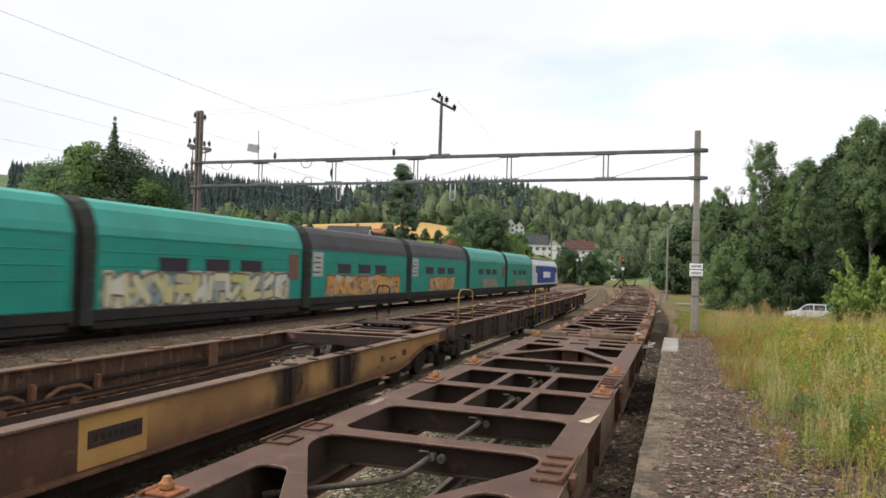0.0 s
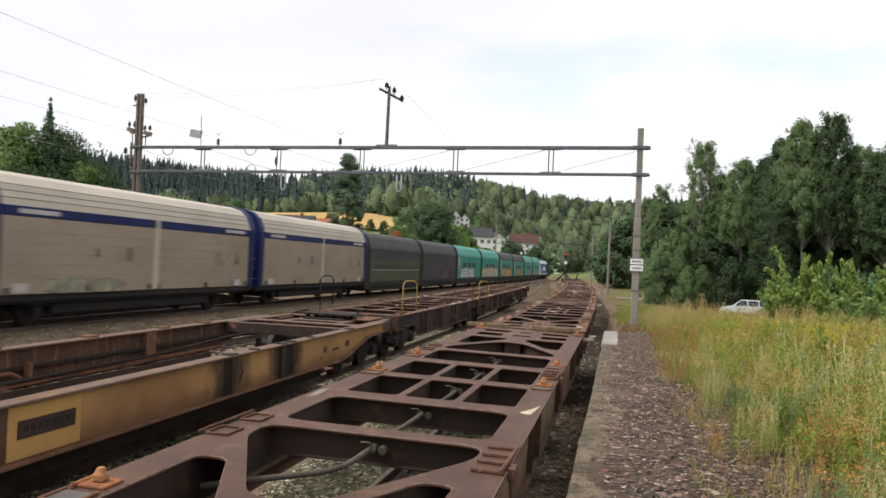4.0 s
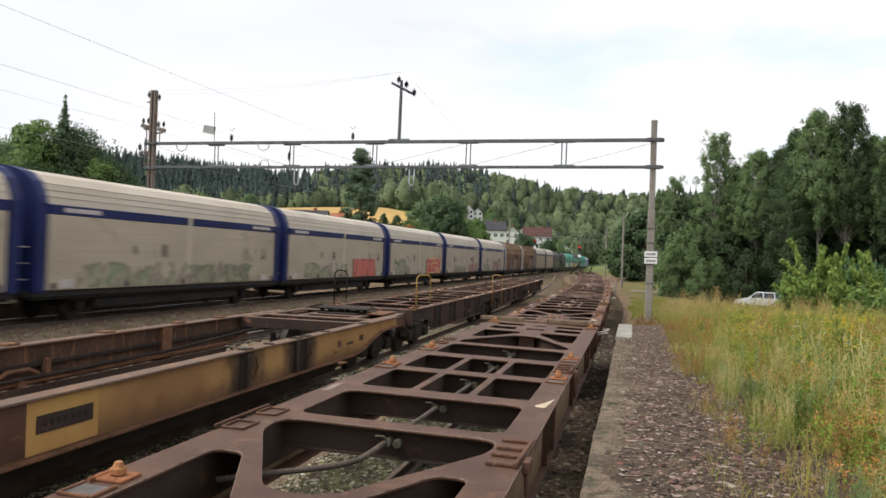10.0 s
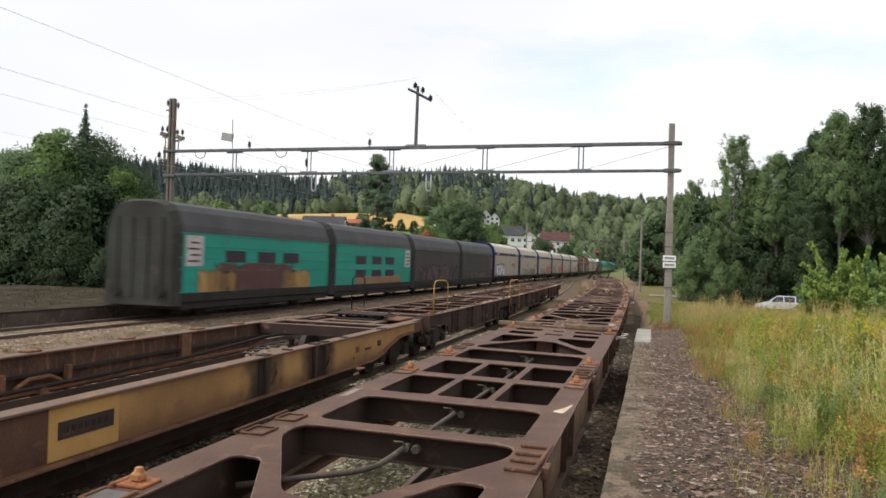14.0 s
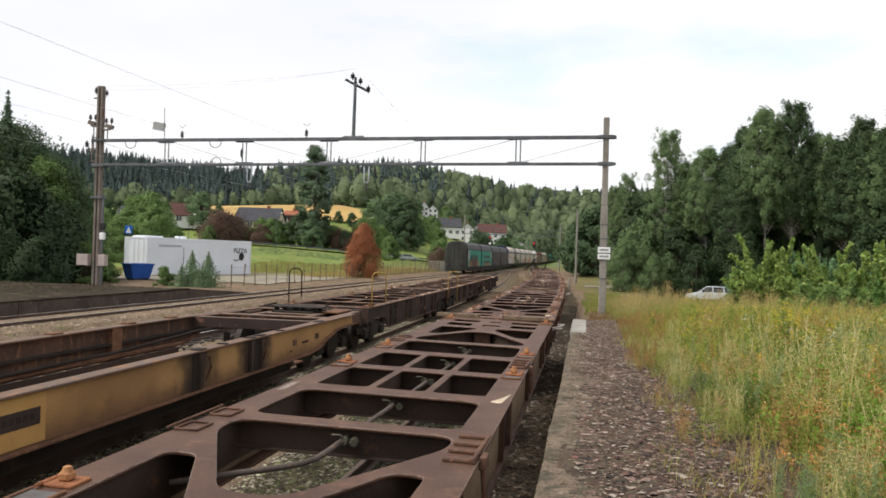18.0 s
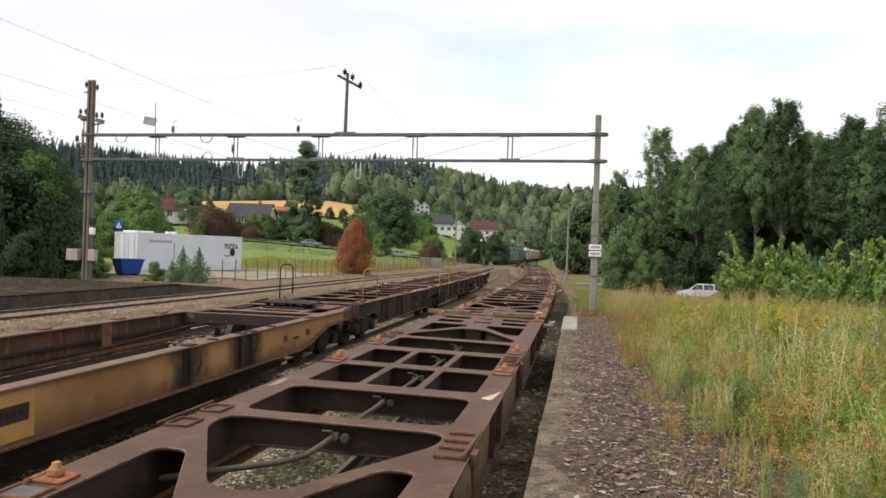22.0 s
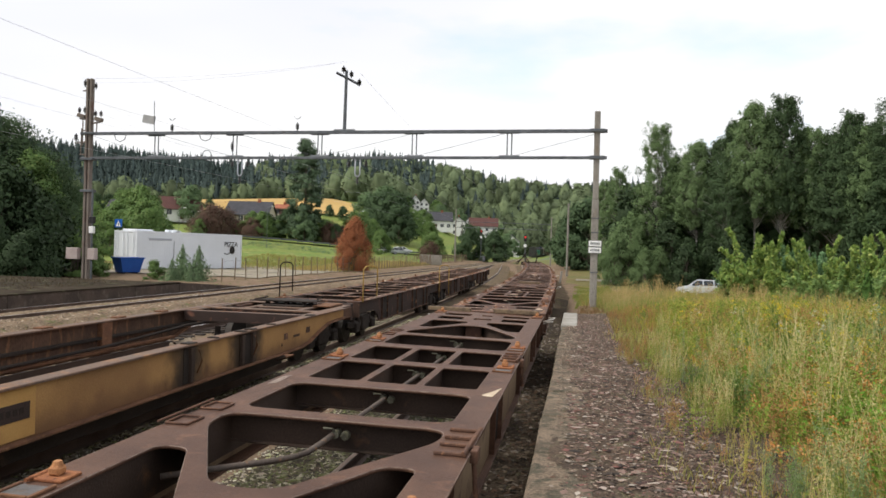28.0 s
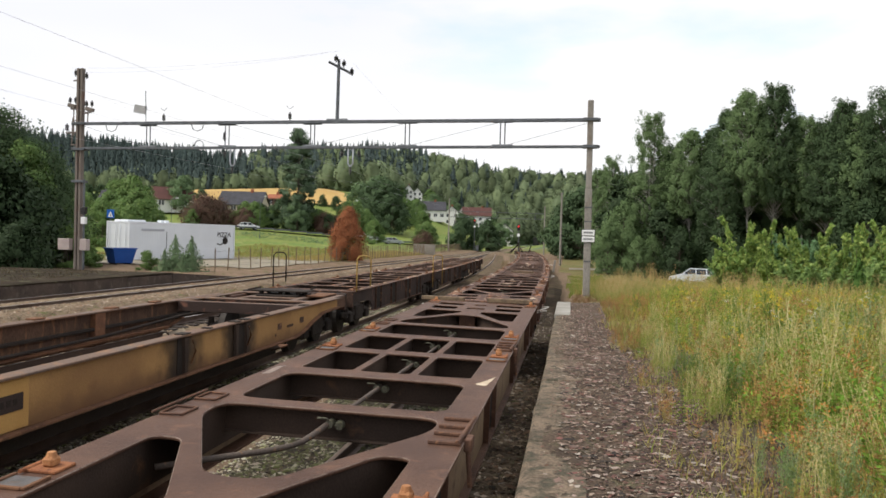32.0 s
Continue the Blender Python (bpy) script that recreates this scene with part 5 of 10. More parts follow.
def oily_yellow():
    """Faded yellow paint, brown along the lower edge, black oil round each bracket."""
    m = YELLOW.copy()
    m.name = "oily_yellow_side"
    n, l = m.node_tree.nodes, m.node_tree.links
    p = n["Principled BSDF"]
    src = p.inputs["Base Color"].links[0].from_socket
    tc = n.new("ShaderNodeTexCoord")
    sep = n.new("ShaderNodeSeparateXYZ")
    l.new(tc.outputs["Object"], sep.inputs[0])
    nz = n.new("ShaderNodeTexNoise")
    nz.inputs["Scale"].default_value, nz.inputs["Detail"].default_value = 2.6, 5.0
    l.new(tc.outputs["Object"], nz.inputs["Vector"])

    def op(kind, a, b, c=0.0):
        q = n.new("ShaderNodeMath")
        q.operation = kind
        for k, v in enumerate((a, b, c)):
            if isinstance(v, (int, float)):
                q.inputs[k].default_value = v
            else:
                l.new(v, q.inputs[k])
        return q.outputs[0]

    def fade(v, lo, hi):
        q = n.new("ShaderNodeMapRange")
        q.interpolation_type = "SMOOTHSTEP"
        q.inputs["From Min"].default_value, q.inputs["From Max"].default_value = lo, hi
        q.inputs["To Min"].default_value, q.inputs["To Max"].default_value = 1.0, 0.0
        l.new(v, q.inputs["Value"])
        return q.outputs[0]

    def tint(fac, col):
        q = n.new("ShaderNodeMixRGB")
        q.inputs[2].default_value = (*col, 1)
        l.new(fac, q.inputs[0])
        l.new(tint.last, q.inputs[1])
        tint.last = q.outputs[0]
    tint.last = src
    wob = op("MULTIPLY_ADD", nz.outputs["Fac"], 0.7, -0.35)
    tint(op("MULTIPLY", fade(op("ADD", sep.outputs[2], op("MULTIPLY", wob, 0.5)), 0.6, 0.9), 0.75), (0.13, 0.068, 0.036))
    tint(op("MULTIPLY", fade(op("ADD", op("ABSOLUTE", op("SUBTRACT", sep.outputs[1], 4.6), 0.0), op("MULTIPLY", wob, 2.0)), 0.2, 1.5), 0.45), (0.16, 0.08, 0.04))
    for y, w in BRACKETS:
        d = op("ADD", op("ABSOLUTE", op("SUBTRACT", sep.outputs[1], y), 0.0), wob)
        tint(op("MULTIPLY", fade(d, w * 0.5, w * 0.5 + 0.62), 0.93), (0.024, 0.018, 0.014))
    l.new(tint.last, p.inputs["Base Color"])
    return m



WELL_BROWN = mat("streaky_brown_well_paint", (0.105, 0.062, 0.042), (0.062, 0.04, 0.029), rough=0.8, scale=2.2, fine=60, grain=0.35, stain=(0.19, 0.1, 0.055), stain_at=(0.56, 0.7), stretch=(1, 1, 0.3), spec=0.1)
SCRAP = mat("dirty_grey_cloth", (0.24, 0.2, 0.15), (0.14, 0.115, 0.085), rough=0.95, scale=6, fine=60)


def pocket_wagon():
    """Yellow pocket wagon: two deep sills with a well between, decks over the bogies."""
    t = thing("pocket_wagon", pose(-3.98, 0, 0), "faded yellow pocket wagon with rusty brown sills", "freight wagon", "container wagons on the sidings")
    Z, y0, y1 = 1.19, -7.5, 14.35
    for s in (-1, 1):
        o = s * 1.52
        bm = bmesh.new()
        prof = [(y0, 0.6), (11.2, 0.6), (11.75, 0.66), (12.4, 0.82), (13.1, 0.95), (y1, 0.98), (y1, Z - 0.03), (y0, Z - 0.03)]
        a = [bm.verts.new((o - 0.015, y, z)) for y, z in prof]
        b = [bm.verts.new((o + 0.015, y, z)) for y, z in prof]
        bm.faces.new(a)
        bm.faces.new(b[::-1])
        for k in range(len(prof)):
            bm.faces.new((a[k], a[(k + 1) % len(prof)], b[(k + 1) % len(prof)], b[k]))
        bmesh.ops.recalc_face_normals(bm, faces=bm.faces)
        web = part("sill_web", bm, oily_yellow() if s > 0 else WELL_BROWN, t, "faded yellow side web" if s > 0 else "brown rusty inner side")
        part("top_flange", bx(o - 0.13, o + 0.09, y0, y1, Z - 0.03, Z, 0.006) if s > 0 else bx(o - 0.09, o + 0.13, y0, y1, Z - 0.03, Z, 0.006), SILL_TOP, t)
        low = bmesh.new()
        tube_pts = [(y0, 0.59), (11.2, 0.59), (11.75, 0.65), (12.4, 0.81), (13.1, 0.94), (y1, 0.97)]
        rows = [[low.verts.new((o + dx, y, z + dz)) for dx, dz in ((-0.1, -0.02), (0.1, -0.02), (0.1, 0.005), (-0.1, 0.005))] for y, z in tube_pts]
        for a, b in zip(rows, rows[1:]):
            for k in range(4):
                low.faces.new((a[k], a[(k + 1) % 4], b[(k + 1) % 4], b[k]))
        low.faces.new(rows[0][::-1])
        low.faces.new(rows[-1])
        bmesh.ops.recalc_face_normals(low, faces=low.faces)
        part("bottom_flange", low, RUST_DARK, t)
        # lower skirt of the well, its near side coloured dark for the shadow there
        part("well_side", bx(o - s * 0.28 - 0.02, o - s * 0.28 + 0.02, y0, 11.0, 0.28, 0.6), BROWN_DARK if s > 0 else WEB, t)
        part("inner_rail", bx(o - s * 0.08 - 0.03, o - s * 0.08 + 0.03, y0, 12.6, 0.84, 0.9, 0.01), RUST_DARK if s > 0 else BROWN_DARK, t)
        part("inner_ledge", bx(o - s * 0.17 - 0.05, o - s * 0.17 + 0.05, y0, 11.4, 0.62, 0.68, 0.01), RUST_DARK, t)
        for y in (-3.2, 2.9, 9.05) if s < 0 else ():
            part("post", bx(o - s * 0.02 - 0.07, o - s * 0.02 + 0.1, y - 0.16, y + 0.16, 0.45, Z - 0.032, 0.01), RUST_DARK, t)
    # brackets in dark brown on the yellow side
    for y, w in BRACKETS:
        b = part("bracket_panel", bx(1.53, 1.546, y - w / 2 + 0.04, y + w / 2 - 0.04, 0.605, Z - 0.035, 0.004), BROWN_DARK, t)
        for d in (-w * 0.36, w * 0.36) if w > 0.4 else (0.06,):
            bm = bmesh.new()
            prof = [(-0.05, 0.62), (0.05, 0.62), (0.075, 0.86), (0.05, 0.98), (0.085, Z - 0.05), (-0.085, Z - 0.05), (-0.06, 0.95)]
            lo = [bm.verts.new((1.546, y + d + py, pz)) for py, pz in prof]
            hi = [bm.verts.new((1.546 + 0.045, y + d + py * 0.8, pz)) for py, pz in prof]
            bm.faces.new(hi)
            for k in range(len(prof)):
                bm.faces.new((lo[k], lo[(k + 1) % len(prof)], hi[(k + 1) % len(prof)], hi[k]))
            bmesh.ops.recalc_face_normals(bm, faces=bm.faces)
            part("clamp", bm, WEB, b)
        part("clamp_handle", pipe([(1.61, y + 0.2, Z - 0.1), (1.63, y + 0.26, 0.92), (1.6, y + 0.18, 0.74)], 0.014), RUST_DARK, b)
    pale = mat("paler_yellow_panel", (0.5, 0.3, 0.1), (0.42, 0.235, 0.075), rough=0.7, scale=1.2, fine=50, grain=0.1, stain=(0.36, 0.2, 0.08), stain_at=(0.62, 0.8))
    p = part("data_panel", bx(1.532, 1.54, 2.04, 3.1, 0.615, 1.13, 0.003), pale, t, "paler yellow panel")
    q = part("number_plate", bx(1.541, 1.551, 2.16, 3.0, 0.81, 0.99, 0.003), DARKWAG, p, "dark plate with unreadable lettering")
    for k in range(7):
        part("letter_bar", bx(1.551, 1.554, 2.24 + k * 0.1, 2.3 + k * 0.1, 0.87, 0.94), BROWN_DARK, q)
    for y, z, w, h in ((10.45, 0.89, 0.1, 0.06), (11.05, 0.85, 0.18, 0.025), (11.75, 0.9, 0.12, 0.06), (10.25, 0.74, 0.03, 0.03)):
        part("painted_mark", bx(1.536, 1.541, y - w, y + w, z - h, z + h), RUSTY, t)
    part("painted_end", bx(1.532, 1.538, y0, 2.03, 0.612, 1.14, 0.002), BROWN, t, "brown painted length of the side")
    # rope hooks and lashing bits along the sill top
    for y in (-2.6, -1.0, 0.8, 3.6, 5.2, 7.4, 9.6, 11.2):
        part("lashing_plate", bx(-1.62, -1.44, y - 0.14, y + 0.14, Z, Z + 0.03, 0.008), RUST_DARK, t)
    for y, w in ((6.5, 0.12), (7.3, 0.05), (8.35, 0.1), (8.75, 0.1), (9.7, 0.05), (11.9, 0.14)):
        part("lashing_plate", bx(1.44, 1.6, y - w, y + w, Z, Z + 0.018, 0.005), BROWN_DARK, t)
    # end deck over the bogie
    holes = [rounded([(-1.3, 12.14), (1.26, 12.14), (1.26, 13.05), (-1.3, 13.05)], 0.08), rounded([(-1.28, 13.25), (-0.62, 13.25), (-0.62, 15.3), (-1.28, 15.3)], 0.08), rounded([(0.82, 13.25), (1.26, 13.25), (1.26, 15.3), (0.82, 15.3)], 0.08), rounded([(-0.5, 13.25), (0.7, 13.25), (0.7, 13.85), (-0.5, 13.85)], 0.08)]
    plate("end_deck", [(-1.42, 12.0), (1.38, 12.0), (1.38, 15.5), (-1.42, 15.5)], holes, Z - 0.05, Z - 0.012, SILL_TOP, t)
    part("end_beam", bx(-1.4, 1.36, 11.95, 12.0, 0.95, Z - 0.012, 0.01), DARKWAG, t)
    for y in (13.06, 13.86):
        part("deck_web", bx(-1.3, 1.3, y, y + 0.03, 0.85, Z - 0.05), DARKWAG, t)
    for s in (-1, 1):
        part("end_sill", bx(s * 1.3 - 0.1, s * 1.3 + 0.1, 14.36, 15.6, 0.86, Z - 0.052, 0.02), BROWN, t)
    part("headstock", bx(-1.4, 1.4, 15.5, 15.66, 0.78, Z + 0.02, 0.015), DARKWAG, t)
    for d in (-1, 1):
        bm = bmesh.new()
        rod(bm, (d * 0.875, 15.66, 1.0), (d * 0.875, 15.95, 1.0), 0.09)
        rod(bm, (d * 0.875, 15.95, 1.0), (d * 0.875, 16.0, 1.0), 0.2, None, 14)
        part("buffer", bm, BROWN_DARK, t)
    # trailer support with its coupling plate
    h = part("trailer_support", bx(-0.42, 0.62, 14.0, 15.1, Z - 0.01, Z + 0.03, 0.012), BROWN_DARK, t, "black greasy trailer support")
    bm = bmesh.new()
    box(bm, -0.62, 0.8, 14.15, 14.95, Z + 0.1, Z + 0.135, 0.016)
    for x in (-0.4, 0.1, 0.55):
        for yy in (14.3, 14.8):
            box(bm, x - 0.05, x + 0.05, yy - 0.05, yy + 0.05, Z + 0.03, Z + 0.11, 0.01)
    rod(bm, (-0.75, 14.3, Z + 0.12), (-0.4, 14.3, Z + 0.2), 0.02)
    rod(bm, (0.8, 14.5, Z + 0.17), (0.95, 14.5, Z + 0.24), 0.02)
    part("coupling_plate", bm, BROWN_DARK, h)
    part("loose_grate", bx(0.75, 1.2, 14.3, 15.4, Z - 0.01, Z + 0.03, 0.01), RUST_DARK, t)
    bogie(t, 14.1)
    bogie(t, -6.5)
    part("well_floor", bx(-1.2, 1.2, y0, 11.9, 0.31, 0.34), RUST_DARK, t, "brown rusty floor of the well")
    for y in (2.6, 3.9, 5.2):
        g = part("spring_hanger", pipe([(-1.38, y - 0.5, 0.62), (-1.36, y - 0.42, 0.74), (-1.35, y - 0.2, 0.83), (-1.35, y + 0.2, 0.83), (-1.36, y + 0.42, 0.74), (-1.38, y + 0.5, 0.62)], 0.035, 7), RUST_DARK, t, "rusty brown arched spring hanger")
        part("hanger_post", bx(-1.42, -1.33, y + 0.56, y + 0.66, 0.42, 0.95, 0.012), RUST_DARK, g)
        part("hanger_boss", bar((-1.42, y, 0.62), (-1.26, y, 0.62), 0.11, 0.08, 12), RUST_DARK, g)
    # well floor bars
    for y in (-4.5, -1.5, 1.5, 4.5, 7.5, 10.5):
        part("well_cross_bar", bx(-1.2, 1.2, y - 0.1, y + 0.1, 0.34, 0.42, 0.01), WEB, t)
    part("brake_pipe", pipe([(-1.3, -7, 0.72), (-1.3, 4, 0.7), (-1.28, 9, 0.74), (-1.1, 11.6, 0.9), (-0.6, 12.8, 0.95)], 0.03), BROWN_DARK, t)
    # hoses and wheels' guards heaped near the end of the well
    for k in range(9):
        x, y = -1.0 + 0.26 * k + 0.1 * math.sin(k * 5), 11.2 + 0.4 * math.sin(k * 3.7)
        part("rag", bx(-0.16, 0.16, -0.2, 0.2, -0.02, 0.02, 0.008, pose(x, y, 0.5 + 0.06 * math.sin(k * 2.2), 24 * math.sin(k * 1.9), 30 * math.cos(k * 2.3), 40 * k)), SCRAP if k % 3 == 1 else WEB, t, "pale crumpled scrap in the well")
    return t


pocket_wagon()

# ---- overhead line ----
GA, GB = Vector((-21.5, 32.53, 0)), Vector((3.85, 30.24, 0))
gdir = (GB - GA).normalized()


def gp(x, z):
    """A point in the gantry's plane."""
    return GA + gdir * ((x - GA.x) / gdir.x) + Vector((0, 0, z))


def insulator(parent, p, h=0.32, r=0.11):
    bm = bmesh.new()
    p = Vector(p)
    for k in range(3):
        rod(bm, p + Vector((0, 0, h * k / 3)), p + Vector((0, 0, h * (k + 0.75) / 3)), r, r * 0.6, 10)
    rod(bm, p - Vector((0, 0, 0.1)), p + Vector((0, 0, h + 0.06)), 0.025)
    return part("insulator", bm, BLACK, parent)


gantry = thing("catenary_gantry", Matrix.Identity(4), "grey steel overhead-line gantry on two weathered poles", "gantry")
bm = bmesh.new()
box(bm, -0.15, 0.15, -0.15, 0.15, -0.6, 5.0, 0.03)
box(bm, -0.125, 0.125, -0.125, 0.125, 5.0, 8.78, 0.03)
pr = part("pole", bm, POLE, gantry, "weathered square concrete pole")
pr.matrix_local = pose(3.85, 30.24, 0, 0, -0.2, 0)
for z in (6.8, 7.95):
    part("clamp_band", bx(3.85 - 0.32, 3.85 + 0.3, 30.24 - 0.2, 30.24 + 0.2, z - 0.07, z + 0.07, 0.01), GALV, gantry)
for z in (1.9, 4.2, 3.6):
    part("pole_band", bx(3.85 - 0.165, 3.85 + 0.165, 30.24 - 0.165, 30.24 + 0.165, z - 0.02, z + 0.02), GALV, gantry)
bm = bmesh.new()
for sx in (-0.1, 0.1):
    box(bm, sx - 0.06, sx + 0.06, -0.13, 0.13, -0.4, 10.8, 0.012)
z = 0.4
k = 0
while z < 10.5:
    rod(bm, (-0.12, 0, z), (0.12, 0, z + 0.3), 0.018, None, 5)
    rod(bm, (0.12, 0, z + 0.3), (-0.12, 0, z + 0.6), 0.018, None, 5)
    z += 0.6
LATT = mat("brownish_lattice_mast", (0.2, 0.17, 0.145), (0.15, 0.125, 0.105), rough=0.8, scale=1, fine=50, stain=(0.14, 0.08, 0.06), stretch=(1, 1, 0.3))
pl = part("mast", bm, LATT, gantry, "brownish laced steel mast")
pl.matrix_local = pose(-21.5, 32.53, 0, 0, -0.15, 0)
for z in (6.72, 8.02, 5.1):
    part("clamp_band", bx(-21.5 - 0.33, -21.5 + 0.33, 32.33, 32.73, z - 0.06, z + 0.06, 0.01), GALV, gantry)
for a, b, c in ((8.02, 7.94, 0.075), (6.78, 6.8, 0.06)):
    p, q = gp(-22.0, a), gp(4.25, b)
    L = (q - p).length
    bmm = bmesh.new()
    box(bmm, -L / 2, L / 2, -0.07, 0.07, -c, c, 0.008)
    bo = part("beam", bmm, GALV, gantry)
    bo.matrix_local = Matrix.Translation((p + q) / 2) @ (q - p).to_track_quat("X", "Z").to_matrix().to_4x4()
for x in (-17.6, -13.3, -8.9, -4.3, 0.05):
    for d in (-0.1, 0.1):
        part("hanger_bar", bar(gp(x + d, 6.84), gp(x + d, 7.93), 0.028), GALV, gantry)
    for zz in (6.86, 7.9):
        u, v = gp(x - 0.45, zz), gp(x + 0.45, zz)
        part("gusset", bar(u, v, 0.05), GALV, gantry)
for a, b in (((-21.3, 7.9), (-17.9, 6.9)), ((-17.3, 7.9), (-13.6, 6.9)), ((-13.0, 7.9), (-9.2, 6.9)), ((-8.6, 6.9), (-4.5, 7.85)), ((-4.1, 6.9), (-0.2, 7.85)), ((0.3, 6.9), (3.7, 7.8))):
    part("stay_wire", bar(gp(*a), gp(*b), 0.008, None, 5), GALV, gantry)
for x in (-13.0, -7.0):
    u = part("line_support", pipe([gp(x - 0.12, 6.75), gp(x - 0.12, 6.05), gp(x - 0.05, 5.93), gp(x + 0.05, 5.93), gp(x + 0.12, 6.05), gp(x + 0.12, 6.75)], 0.035, 6), END_GREY, gantry, "pale grey looped line support")
    insulator(u, gp(x, 5.62), 0.26, 0.07)
    for d in (-0.42, 0.4):
        insulator(u, gp(x + d, 6.42), 0.2, 0.1)
        part("hook", bar(gp(x + d, 6.6), gp(x + d, 6.78), 0.02, None, 6), GALV, u)
tpost = part("top_post", bar(gp(-7.7, 8.05), gp(-7.68, 10.85), 0.09, 0.07), GALV, gantry)
part("post_foot", bar(gp(-8.2, 8.06), gp(-7.2, 8.06), 0.07), GALV, tpost)
arm_a, arm_b = gp(-8.12, 10.72) + Vector((0, -0.2, 0)), gp(-7.05, 10.2) + Vector((0, 0.25, 0))
part("cross_arm", bar(arm_a, arm_b, 0.06), GALV, tpost)
for f, up in ((0.3, 0.24), (0.62, 0.2), (0.95, 0.02)):
    insulator(tpost, arm_a.lerp(arm_b, f) + Vector((0, 0, up)), 0.2, 0.11)
for x in (-16.76, -10.07):
    i = insulator(gantry, gp(x, 8.15), 0.26, 0.1)
    part("wire_guard", pipe([gp(x - 0.18, 8.75), gp(x, 8.6), gp(x + 0.18, 8.75)], 0.014, 5), GALV, gantry)
insulator(gantry, gp(-13.45, 7.2), 0.3, 0.09)
PANEL = mat("grey_back_of_sign", (0.4, 0.4, 0.39), (0.34, 0.34, 0.33), rough=0.6, scale=2)
sg = part("small_board", bx(-0.34, 0.34, -0.015, 0.015, 8.5, 8.9, 0.01), PANEL, gantry, "small grey board tilted on the beam")
sg.matrix_local = Matrix.Translation(gp(-18.1, 0)) @ pose(0, 0, 8.6, 0, 10, 0) @ pose(0, 0, -8.6)
part("board_post", bar(gp(-17.75, 8.0), gp(-17.8, 9.6), 0.02, None, 6), GALV, gantry)
for x in (-19.7, -14.9):
    part("cable_loop", pipe([gp(x - 0.35, 7.98), gp(x - 0.25, 7.7), gp(x, 7.6), gp(x + 0.25, 7.7), gp(x + 0.35, 7.98)], 0.02, 5), BLACK, gantry)
part("ring", pipe([gp(-14.8 + 0.25 * math.cos(a), 6.9 + 0.25 * math.sin(a)) for a in [k * math.pi / 8 for k in range(17)]], 0.018, 5), GALV, gantry)
# arms and insulators on the mast
for side, zz in ((-1, 9.15), (1, 8.95)):
    a = part("mast_arm", bar(gp(-21.5, zz - 0.42), gp(-21.5 + side * 0.6, zz - 0.36), 0.045), LATT, gantry)
    part("arm_box", bx(-0.22, 0.22, -0.1, 0.1, -0.1, 0.1, 0.03, Matrix.Translation(gp(-21.5 + side * 0.52, zz - 0.22)) @ pose(0, 0, 0, 0, 14, 0)), LATT, gantry)
    for d in (0.32, 0.64):
        insulator(gantry, gp(-21.5 + side * d, zz - 0.02), 0.2, 0.095)
    part("arm_strut", bar(gp(-21.5 + side * 0.42, zz - 0.3), gp(-21.5 + side * 0.4, 7.4 if side < 0 else 8.1), 0.03), LATT, gantry)
    part("arm_strut", bar(gp(-21.5 + side * 0.42, zz - 1.0), gp(-21.5, zz - 0.9), 0.03), LATT, gantry)
part("mast_arm", bar(gp(-22.35, 7.55), gp(-21.5, 7.6), 0.045), LATT, gantry)
part("mast_arm", bar(gp(-22.05, 6.95), gp(-21.5, 6.95), 0.035), LATT, gantry)
part("arm_strut", bar(gp(-22.0, 6.95), gp(-21.98, 8.3), 0.03), LATT, gantry)
insulator(gantry, gp(-22.3, 7.72), 0.26, 0.12)
part("mast_arm", bar(gp(-21.95, 10.2), gp(-21.3, 10.2), 0.04), LATT, gantry)
insulator(gantry, gp(-21.85, 10.5), 0.22, 0.09)
insulator(gantry, gp(-21.2, 10.35), 0.2, 0.09)
BOXP = mat("pinkish_grey_cabinet", (0.42, 0.35, 0.32), (0.36, 0.29, 0.27), rough=0.6, scale=2)
for x0, x1 in ((-22.5, -21.75), (-21.3, -20.8)):
    part("switch_box", bx(x0 + 0.05, x1 - 0.05, 32.25, 32.55, 1.62, 2.2, 0.02), BOXP, gantry, "pinkish grey switch cabinet")
for z in (2.95, 3.45):
    part("lamp_unit", bx(-21.25, -21.0, 32.3, 32.5, z, z + 0.36, 0.02), BLACK if z > 3.2 else WHITE, gantry)
part("cable_duct", bar((-21.1, 32.4, 0.3), (-21.15, 32.4, 5.2), 0.05), GALV, gantry)

# two plates with unreadable lines on the near pole
for z in (3.12, 2.84):
    s = part("plate", bx(3.6, 4.13, 30.02, 30.05, z - 0.12, z + 0.12, 0.01), WHITE, gantry, "white plate with unreadable lettering")
    part("plate_frame", bx(3.575, 4.155, 30.052, 30.075, z - 0.137, z + 0.137, 0.006), BLACK, s)
    for k in range(6):
        part("letter_bar", bx(3.68 + k * 0.065, 3.72 + k * 0.065, 30.012, 30.02, z - 0.03, z + 0.05), GALV, s)


# wires: each a sagging cable
WIRE = mat("weathered_wire", (0.5, 0.5, 0.52), (0.42, 0.42, 0.44), rough=0.6, scale=3, fine=40)


def cable(a, b, sag, label, r=0.014, n=16):
    a, b = Vector(a), Vector(b)
    pts = [a.lerp(b, k / n) - Vector((0, 0, 4 * sag * (k / n) * (1 - k / n))) for k in range(n + 1)]
    return tagged(link("overhead_wire", pipe(pts, r, 5), WIRE), label, "wire", "overhead wires")


